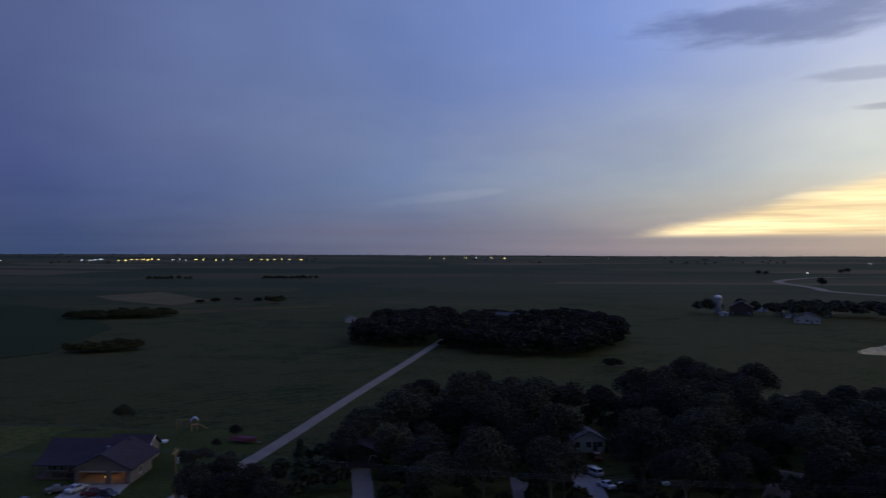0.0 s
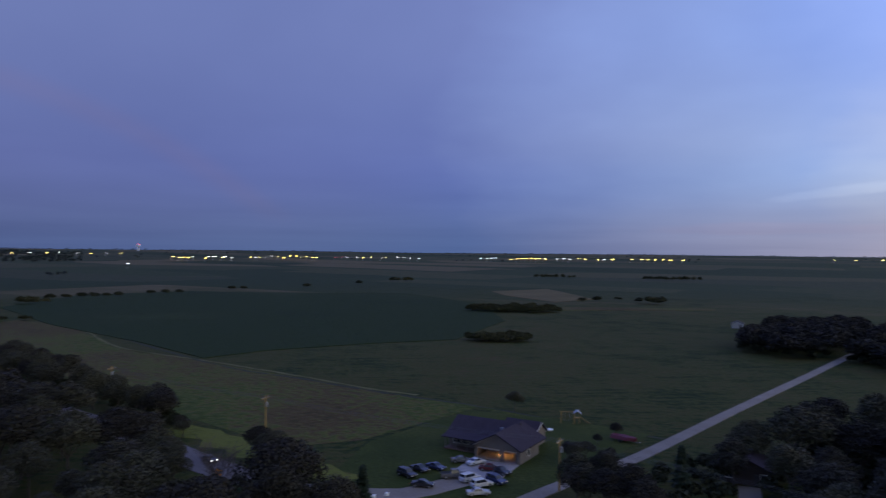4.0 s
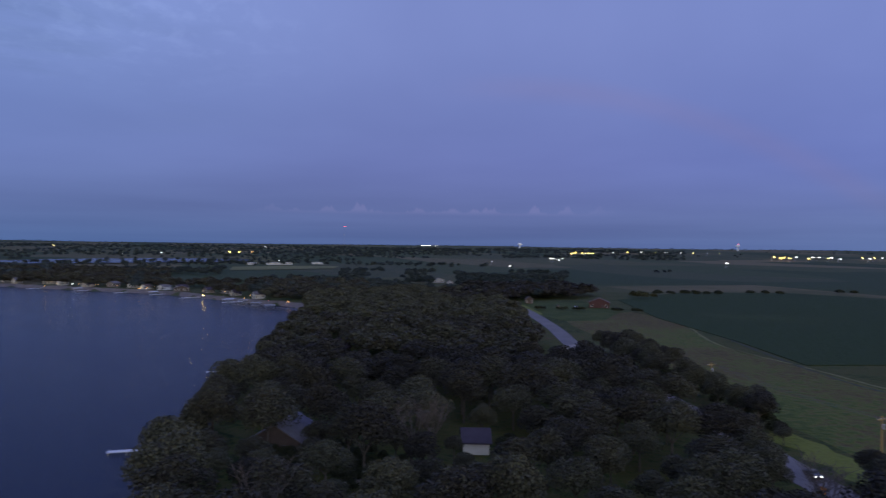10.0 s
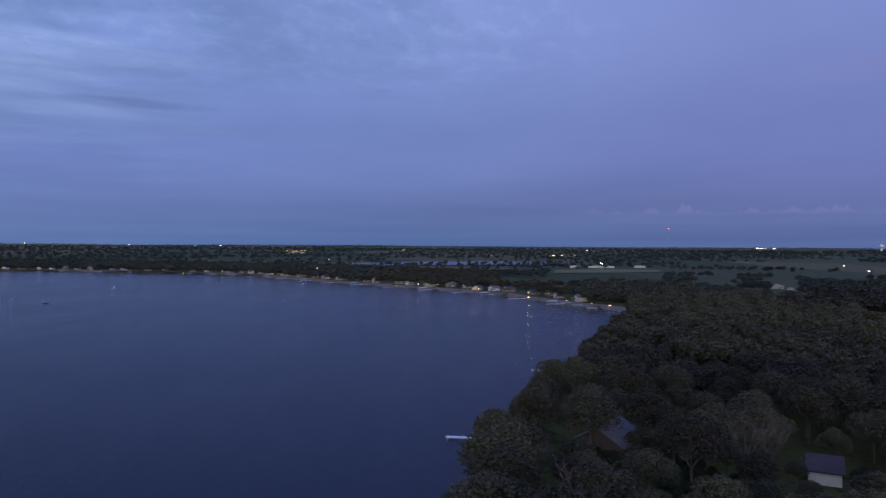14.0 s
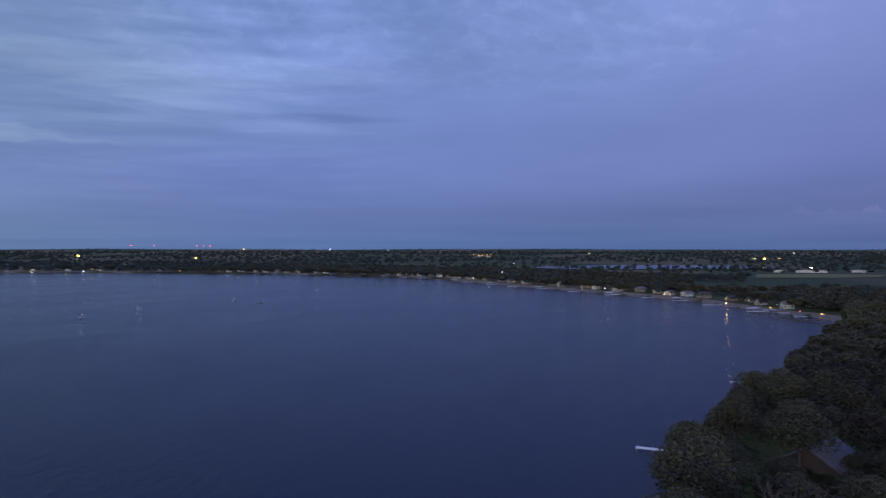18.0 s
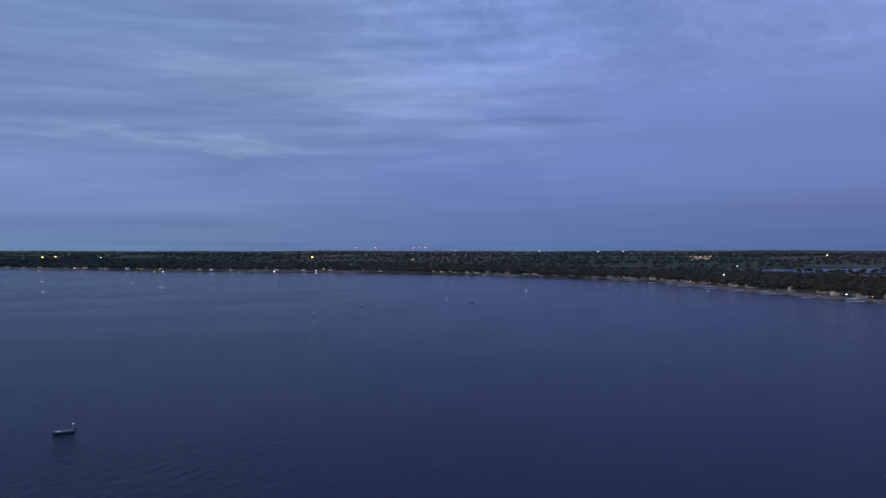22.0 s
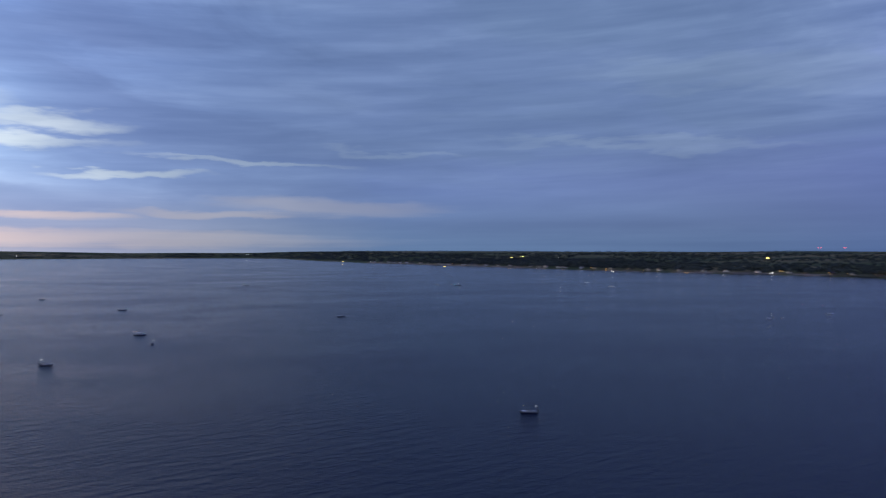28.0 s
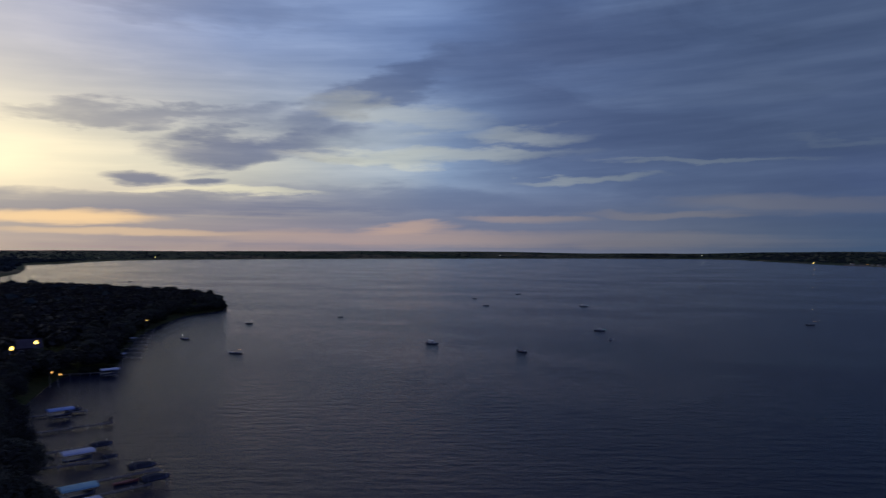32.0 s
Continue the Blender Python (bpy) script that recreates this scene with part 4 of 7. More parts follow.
rim = curve_through(HEADLAND[1:9], 5.5)
woods("headland_wood", [(p.x + 2.0 + TIMBER.uniform(-1, 1), p.y + 2.8 + TIMBER.uniform(-1, 1)) for p in rim], "half", (7.0, 10.5), 76, "dark trees overhanging the headland shore")
hem = [(p.x + TIMBER.uniform(-0.5, 2.5), p.y + TIMBER.uniform(0.5, 3.0)) for p in curve_through(HEADLAND[1:9], 3.2) + curve_through([(160, -110), (186, -131), (211, -164), (210, -186), (237, -209), (256, -231)], 3.2)]
woods("undergrowth", hem, "low", (3.5, 5.5), 80, "dark shoreline bushes under the headland trees", BUSH)
for x, y, tall in SHORE_EXTRA:
    tree(x, y, tall, "near", TIMBER, "dark shoreline tree standing beside docks", "headland trees")
woods("headland_wood", inland, "low", (10, 13.5), 1, "dense dark wood covering the headland")
# belt of trees along the far shores
def behind(ring, lo, hi, gap, seed, keep=None):
    """Spots within a band inland of a run of shore."""
    xs, ys = [p[0] for p in ring], [p[1] for p in ring]
    rnd = np.random.default_rng(seed)
    n = int((max(xs) - min(xs) + 2 * hi) * (max(ys) - min(ys) + 2 * hi) / gap ** 2)
    px, py = rnd.uniform(min(xs) - hi, max(xs) + hi, n), rnd.uniform(min(ys) - hi, max(ys) + hi, n)
    d = reach(px, py, LAKE)
    b = reach(px, py, BAY)
    ok = (d > lo) & (d < hi) & (b > 15) & (np.hypot(px, py) < 4850)
    return [(float(x), float(y)) for x, y in zip(px[ok], py[ok]) if keep is None or keep(x, y)]


def dense(x, y, scale, cut, seed=0.0):
    return noise.noise(Vector((x / scale, y / scale, seed))) > cut


FIELD_NORTH = [at(92.6, 1040), at(88, 1080), at(84.6, 1140), at(84.2, 1250), at(88.5, 1250), at(92.4, 1190)]
north = np.array(FIELD_NORTH)
def clear_of_field(x, y):
    return float(reach(np.array([x]), np.array([y]), north)[0]) > 0


woods("shore_wood", behind(SHORE_NEAR[12:] + SHORE_WEST[:5], 9, 240, 13.0, 2, lambda x, y: x < -485 and bearing_of(x, y) > 82 and (x > -700 or bearing_of(x, y) > 97) and clear_of_field(x, y) and dense(x, y, 60, -0.4)), "low", (9, 13), 2,
      "dense wood behind lakeside cottages")
woods("shore_wood", behind(SHORE_WEST[3:8], 8, 260, 18, 3, lambda x, y: dense(x, y, 90, -0.3)), "speck", (9, 13), 3, "dark wooded shore across the lake", HAZED_LEAF)
woods("shore_wood", behind(SHORE_WEST[7:], 16, 420, 30, 4), "speck", (8, 13), 4, "dark wooded shore across the lake", HAZED_LEAF)
woods("shore_wood", behind(SHORE_SOUTH[:6], 16, 420, 34, 5), "speck", (7, 11), 5, "dark wooded far shore under the afterglow", HAZED_LEAF)
woods("shore_wood", behind(SHORE_SOUTH[5:], 10, 300, 26, 6, lambda x, y: 225 < bearing_of(x, y) < 243), "speck", (9, 13), 6, "dark wooded point across the water", HAZED_LEAF)
hay = Shape()
rails = [curve_through([at(92.6, 1040), at(88, 1080), at(84.6, 1140)], 12), curve_through([at(92.4, 1190), at(88.5, 1250), at(84.2, 1250)], 12)]
for i in range(13):
    a, b = (r[min(len(r) - 1, i * (len(r) - 1) // 12)] for r in rails)
    hay.v += [(*a.lerp(b, j / 8), ground_z(*a.lerp(b, j / 8)) + 0.8) for j in range(9)]
hay.f += [(9 * i + j, 9 * i + 9 + j, 9 * i + 10 + j, 9 * i + 1 + j) for i in range(12) for j in range(8)]
tagged(new("field", hay.mesh("field", HAY)), "pale mown hayfield beyond the lakeside woods", "field", kind="structure")


def belt(bearings, distances, count, seed, cut, scale, keep=None):
    rnd = random.Random(seed)
    out = []
    for _ in range(count):
        x, y = at(rnd.uniform(*bearings), math.sqrt(rnd.uniform(distances[0] ** 2, distances[1] ** 2)))
        if dense(x, y, scale, cut, seed) and reach(np.array([x]), np.array([y]), LAKE)[0] > 12 and (keep is None or keep(x, y)):
            out.append((x, y))
    return out


woods("inland_wood", belt((66, 100), (540, 1050), 1500, 21, -0.15, 120, lambda x, y: clear_of_field(x, y) and not (84 < bearing_of(x, y) < 93 and math.hypot(x, y) > 760) and not (74.6 < bearing_of(x, y) + 1.5 * noise.noise(Vector((x / 60, y / 60, 3.0))) < 82.5 and math.hypot(x, y) > 640 and not dense(x, y, 45, 0.22, 6.0))), "low", (8, 12), 7, "broken woods and hedges inland of the lake", HAZED_LEAF)
woods("inland_wood", belt((58, 170), (1150, 3300), 7600, 22, -0.34, 300, lambda x, y: reach(np.array([x]), np.array([y]), BAY)[0] > 20 and clear_of_field(x, y) and (bearing_of(x, y) > 84 + 6 * noise.noise(Vector((x / 150, y / 150, 2.0))) or dense(x, y, 240, 0.22, 5.0))), "speck", (7, 11), 8, "broken far woods among fields", HAZED_LEAF)
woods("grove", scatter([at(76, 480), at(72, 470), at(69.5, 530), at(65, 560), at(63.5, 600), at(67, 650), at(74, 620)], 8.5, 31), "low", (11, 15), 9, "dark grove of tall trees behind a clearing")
woods("far_wood", belt((57, 86), (1900, 3300), 1900, 27, -0.12, 260), "speck", (7, 11), 12, "dark band of far woods under the horizon", HAZED_LEAF)
woods("far_wood", belt((-40, 70), (2300, 4300), 900, 23, 0.15, 420), "speck", (6, 10), 10, "scattered far groves on the plain", HAZED_LEAF)
woods("horizon_wood", belt((-45, 260), (3500, 4700), 3600, 24, -0.12, 420), "speck", (3.5, 6.5), 11, "dark line of trees along the horizon", HAZED_LEAF)
woods("farm_grove", [at(b, d * 1.19) for b, d in ((339.5, 440), (339.0, 452), (337.2, 446), (336.2, 452), (335.2, 444), (334.4, 455), (333.8, 448), (333.2, 436), (332.6, 452), (331.9, 446), (331.3, 460), (330.8, 450),
                                                  (330.2, 462), (329.6, 452), (329.0, 464), (328.4, 455), (327.6, 462), (326.6, 455), (332.0, 420), (333.4, 425), (331.0, 470), (329.3, 475), (340.2, 452), (333.0, 470), (332.2, 466), (328.0, 440))],
      "low", (10, 15), 12, "dark grove sheltering a farmstead")
for bearing, d, tall in ((336.0, 1480, 14), (331.9, 985, 15), (330.3, 1600, 17), (335.5, 1500, 12), (330.7, 1590, 14)):
    x, y = at(bearing, d)
    tree(x, y, tall, "mid", TIMBER, "lone dark tree beside a far bending road", "far roadside trees")


# ---- shrubs and lone trees of the fields ----
def thicket(ring, gap, tall, seed, label):
    return woods("thicket", scatter(ring, gap, seed), "low", tall, seed, label, SCRUB)


thicket(oval(25.5, 325, 14.5, 7), 2.4, (2.8, 6.0), 41, "low oval thicket of dark shrubs in a pasture")
thicket(oval(24.4, 492, 33, 13), 3.2, (3.5, 7.5), 42, "long low thicket of dark shrubs in a pasture")
thicket(oval(13.3, 600, 8, 5), 4, (6, 9), 43, "small clump of dark trees in a field")
thicket(oval(21.0, 1180, 34, 10), 9, (7, 10), 44, "dark field thicket near the town lights")
thicket(oval(12.0, 1150, 45, 12), 9, (7, 10), 45, "dark field thicket near the town lights")
thicket(oval(33.9, 940, 6, 4), 4, (7, 9), 46, "pair of round field trees")
thicket(oval(32.9, 945, 5, 4), 4, (7, 9), 47, "pair of round field trees")
thicket(oval(60.0, 585, 10, 6), 6, (6, 9), 48, "hedgerow shrubs along a crop field")
for i, (bearing, d, tall) in enumerate(((59.0, 640, 6), (58.0, 645, 5), (57.0, 650, 6), (56.2, 650, 6), (55.4, 655, 5), (54.6, 660, 6), (52.4, 690, 5), (51.4, 692, 6), (50.4, 692, 5), (46.6, 745, 6), (45.7, 748, 5), (40.9, 790, 6),
                                        (36.8, 860, 7), (18.9, 610, 5), (17.8, 615, 6), (14.6, 610, 6), (16.1, 640, 4), (346.5, 262, 5))):
    woods("shrub", oval(bearing, d, 1.8, 1.2)[::3], "low", (tall * 0.8, tall), 60 + i, "lone dark shrub in a field", BUSH)
for x, y, tall in ((-38.5, 111, 8.0), (-35, 113.5, 8.5), (-37, 106.5, 7.5), (-32, 106, 8.0), (-35.5, 108, 7.5), (-29, 108.5, 8.5), (-26, 105, 7.5), (-39, 131, 4.0), (-74, 165, 5.5), (-47, 130, 4.5), (-45, 128, 5), (-44.5, 133, 4.2), (-44.5, 153, 3.5), (-46, 145, 2.5)):
    tree(x, y, tall, "near", TIMBER, "small leafy garden tree on a lawn", "garden trees")
for i, b in enumerate((62.0, 60.5, 66.3, 65.0, 68.0)):
    woods("shrub", oval(b, 455 if b > 59 else 430, 2.5, 1.5)[::3], "low", (3, 4), 90 + i, "round shrub at the edge of a clearing", BUSH)
# conifers
def conifer(x, y, tall):
    root = thing("conifer", pose(x, y, ground_z(x, y)), "tall dark pointed spruce standing among yard trees", "tree", "spruces")
    part("trunk", Shape().tube((0, 0, -0.3), (0, 0, tall * 0.9), 0.2, 0.04, 6), BARK, root)
    rnd = np.random.default_rng(int(x * 10) % 1000)
    n = 700
    h = rnd.uniform(0.05, 1, n) ** 0.8
    a = rnd.uniform(0, 6.283, n)
    r = (1 - h) * tall * 0.26 * (0.75 + 0.25 * np.sin(h * 42)) * rnd.uniform(0.55, 1.05, n)
    p = np.stack([np.cos(a) * r, np.sin(a) * r, h * tall], 1)
    out = np.stack([np.cos(a), np.sin(a), -0.35 * np.ones(n)], 1) * 0.55
    side = np.stack([-np.sin(a), np.cos(a), rnd.normal(0, 0.3, n)], 1) * 0.28
    part("crown", quads_mesh("crown", np.stack([p - side, p + out - side * 0.4, p + out + side * 0.4, p + side], 1), NEEDLE), None, root)


for x, y, tall in ((20, 128, 11), (-24, 120, 9), (42, 134, 10), (-4, 144, 10), (-66.5, 90.5, 6.5)):
    conifer(x, y, tall)


def bare_tree(x, y, tall):
    root = thing("dead_tree", pose(x, y, ground_z(x, y)), "bleached bare dead tree spreading among green crowns", "tree", "dead trees")
    rnd = random.Random(int(x))
    s, twig = Shape(), Shape()
    s.tube((0, 0, -0.4), (0.2, 0.1, tall * 0.4), 0.3, 0.22, 7)
    for i in range(11):
        a = i * 0.58 + rnd.uniform(0, 0.4)
        e = Vector((math.cos(a) * tall * rnd.uniform(0.25, 0.45), math.sin(a) * tall * rnd.uniform(0.25, 0.45), tall * rnd.uniform(0.75, 1.05)))
        m = Vector((0.2, 0.1, tall * 0.4)).lerp(e, 0.5) + Vector((0, 0, -0.4))
        s.tube((0.2, 0.1, tall * 0.38), m, 0.09, 0.055, 6)
        s.tube(m, e, 0.055, 0.02, 5)
        for j in range(12):
            b = m.lerp(e, j / 12)
            twig.tube(b, b + Vector((rnd.uniform(-1.6, 1.6), rnd.uniform(-1.6, 1.6), rnd.uniform(0.3, 1.8))), 0.04, 0.015, 4)
    part("trunk", s, DEADWOOD, root)
    part("fine_branching", twig, DEADWOOD, root)


bare_tree(-125, 26, 12.5)
bare_tree(-129, 31, 11)
bare_tree(-89, 81, 9)
bare_tree(-84, 78, 8)
bare_tree(-96, -0.4, 11)


# ---- paints ----
SIDING_TAN = shade_of("tan_siding", (0.16, 0.138, 0.122), 0.7)
SIDING_WHITE = shade_of("white_siding", (0.44, 0.44, 0.45), 0.6, vary=0.12)
SIDING_GREY = shade_of("grey_siding", (0.26, 0.26, 0.27), 0.7)
SIDING_BROWN = shade_of("brown_boards", (0.058, 0.042, 0.037), 0.8)
SIDING_RED = shade_of("red_barn_boards", (0.06, 0.024, 0.024), 0.8)
SIDING_CREAM = shade_of("cream_siding", (0.38, 0.35, 0.30), 0.7)
SIDINGS = [SIDING_TAN, SIDING_GREY, SIDING_WHITE, SIDING_CREAM, SIDING_BROWN, SIDING_CREAM, SIDING_WHITE]
ROOF_DARK = shade_of("dark_shingles", (0.044, 0.037, 0.050), 0.9, spec=0.1, scale=5.0, bump=0.5)
ROOF_GREY = shade_of("grey_shingles", (0.11, 0.105, 0.115), 0.9, spec=0.1, scale=5.0, bump=0.5)
ROOF_PALE = shade_of("pale_metal_roof", (0.46, 0.47, 0.50), 0.5, metal=0.3)
ROOF_BROWN = shade_of("brown_shingles", (0.10, 0.075, 0.065), 0.9, spec=0.1, scale=5.0, bump=0.5)
ROOFS = [ROOF_DARK, ROOF_GREY, ROOF_BROWN, ROOF_GREY, ROOF_DARK]
TRIM = shade_of("white_trim", (0.52, 0.51, 0.50), 0.5, vary=0.1)
BRICK = shade_of("chimney_brick", (0.12, 0.075, 0.06), 0.9, scale=6.0, bump=0.5)
DOOR_PAINT = shade_of("dark_door", (0.05, 0.045, 0.05), 0.5)
PANE = shade_of("window_glass", (0.02, 0.025, 0.035), 0.08, spec=0.8, vary=0.05, bump=0.0)
RUBBER = shade_of("tyre_rubber", (0.02, 0.02, 0.02), 0.9)
STEEL = shade_of("galvanised_steel", (0.40, 0.41, 0.42), 0.45, metal=0.7)
ALLOY = shade_of("wheel_alloy", (0.45, 0.45, 0.46), 0.35, metal=0.8)
POLE_WOOD = shade_of("weathered_pole", (0.30, 0.20, 0.075), 0.9, scale=5.0)
PLANK = shade_of("weathered_planks", (0.095, 0.085, 0.080), 0.85, scale=4.0)
PALE_DECK = shade_of("pale_dock_decking", (0.55, 0.55, 0.56), 0.7, scale=4.0)
CANVAS_BLUE = shade_of("blue_canvas", (0.16, 0.25, 0.45), 0.7)
CANVAS_GREY = shade_of("grey_canvas", (0.38, 0.42, 0.50), 0.7)
BOAT_COVER = shade_of("boat_cover", (0.030, 0.030, 0.036), 0.8)
CANOE_RED = shade_of("faded_red_plastic", (0.26, 0.10, 0.07), 0.6)
CANVAS_DIM = shade_of("faded_canvas", (0.20, 0.22, 0.26), 0.8)
CANVAS_TEAL = shade_of("teal_canvas", (0.20, 0.38, 0.40), 0.7)
HULL_WHITE = shade_of("white_gelcoat", (0.62, 0.64, 0.66), 0.3, vary=0.1)
HULL_DARK = shade_of("dark_gelcoat", (0.05, 0.06, 0.09), 0.3, vary=0.1)
VINYL = shade_of("boat_vinyl", (0.30, 0.29, 0.28), 0.6)
YELLOW = shade_of("yellow_plastic", (0.22, 0.16, 0.05), 0.5, vary=0.1)
ORANGE = shade_of("orange_sign_paint", (0.75, 0.28, 0.03), 0.5, vary=0.1)
RED = shade_of("red_paint", (0.11, 0.012, 0.014), 0.4, vary=0.1)
TARP = shade_of("white_plastic", (0.72, 0.74, 0.76), 0.5, vary=0.1)
WARM_LAMP = glowing("warm_lamp", (1.0, 0.50, 0.13), 3.6)
SODIUM = glowing("sodium_lamp", (1.0, 0.62, 0.12), 20.0)
WHITE_LAMP = glowing("white_lamp", (1.0, 0.94, 0.78), 7.0)
COOL_LAMP = glowing("cool_lamp", (0.85, 0.95, 1.0), 8.0)
RED_LAMP = glowing("red_lamp", (1.0, 0.10, 0.12), 4.0)
TOWER_LAMP = glowing("tower_lamp", (1.0, 0.97, 0.75), 0.8)
BOAT_LAMP = glowing("boat_lamp", (1.0, 0.94, 0.80), 2.4)
BOW_LAMP = glowing("bow_lamp", (0.15, 1.0, 0.85), 2.0)
LIT_PANE = glowing("lit_window", (1.0, 0.72, 0.36), 1.1)
HOT_LAMP = glowing("floodlight", (1.0, 0.96, 0.82), 16.0)
HEADLIGHT = glowing("headlight", (1.0, 0.93, 0.78), 5.0)


# ---- buildings ----
def gable(w, d, h, ridge, over=0.5, thick=0.22):
    """Walls with gable ends across the width, and the two slopes of the roof; ridge along y."""
    wall, roof = Shape(), Shape()
    x, y = w / 2, d / 2
    wall.add([(-x, -y, -0.3), (x, -y, -0.3), (x, y, -0.3), (-x, y, -0.3), (-x, -y, h), (x, -y, h), (x, y, h), (-x, y, h), (0, -y, ridge), (0, y, ridge)],
             [(0, 1, 5, 8, 4), (2, 3, 7, 9, 6), (1, 2, 6, 5), (3, 0, 4, 7), (4, 8, 9, 7), (8, 5, 6, 9), (3, 2, 1, 0)])
    fall = (ridge - h) / x
    for s in (-1, 1):
        e = s * (x + over)
        ze = h - fall * over
        p = [(0, -y - over, ridge + 0.03), (e, -y - over, ze + 0.03), (e, y + over, ze + 0.03), (0, y + over, ridge + 0.03)]
        q = [(a, b, c + thick) for a, b, c in p]
        f = [(0, 1, 2, 3), (7, 6, 5, 4), (0, 4, 5, 1), (1, 5, 6, 2), (2, 6, 7, 3), (3, 7, 4, 0)]
        roof.add(p + q, f if s < 0 else [tuple(reversed(k)) for k in f])
    return wall, roof


def window(parent, x, y, z, w, h, facing, lit=False):
    """A framed window on a wall; facing: which way the wall looks, in degrees (0: towards -y)."""
    m = pose(x, y, z, 0, 0, facing)
    fr, pn = Shape(), Shape()
    for a, b, c, d in ((-w / 2 - 0.1, w / 2 + 0.1, h / 2, h / 2 + 0.1), (-w / 2 - 0.1, w / 2 + 0.1, -h / 2 - 0.14, -h / 2), (-w / 2 - 0.1, -w / 2, -h / 2, h / 2), (w / 2, w / 2 + 0.1, -h / 2, h / 2), (-0.03, 0.03, -h / 2, h / 2)):
        fr.box(a, b, -0.07, 0.02, c, d, m)
    pn.box(-w / 2, w / 2, -0.03, 0.02, -h / 2, h / 2, m)
    wn = part("window", fr, TRIM, parent)
    part("pane", pn, LIT_PANE if lit else PANE, wn)


def house(x, y, turn, w, d, h, ridge, siding, roofing, label, lit=0, chimney=False, name="house", category="house", group="", windows=3, door=True):
    root = thing(name, pose(x, y, ground_z(x, y), 0, 0, turn), label, category, group)
    wl, rf = gable(w, d, h, ridge)
    part("wall", wl, siding, root)
    part("roof", rf, roofing, root)
    for i in range(windows):
        window(root, w * (-0.36 + 0.72 * i / max(1, windows - 1)), -d / 2, 1.55, min(1.3, w * 0.16), 1.15, 0, i < lit)
        window(root, w / 2, d * (-0.34 + 0.68 * i / max(1, windows - 1)), 1.55, min(1.3, d * 0.16), 1.15, 90, lit > i + 2)
        window(root, -w / 2, d * (-0.34 + 0.68 * i / max(1, windows - 1)), 1.55, min(1.3, d * 0.16), 1.15, -90)
    if door:
        part("door", Shape().box(w * 0.14, w * 0.14 + 0.95, -d / 2 - 0.06, -d / 2 + 0.02, 0, 2.05), DOOR_PAINT, root)
    if chimney:
        ch = part("chimney", Shape().box(-w * 0.22 - 0.45, -w * 0.22 + 0.45, d * 0.1 - 0.4, d * 0.1 + 0.4, h, ridge + 0.9), BRICK, root, "brick chimney")
        part("cap", Shape().box(-w * 0.22 - 0.55, -w * 0.22 + 0.55, d * 0.1 - 0.5, d * 0.1 + 0.5, ridge + 0.9, ridge + 1.05), CONCRETE, ch)
    return root


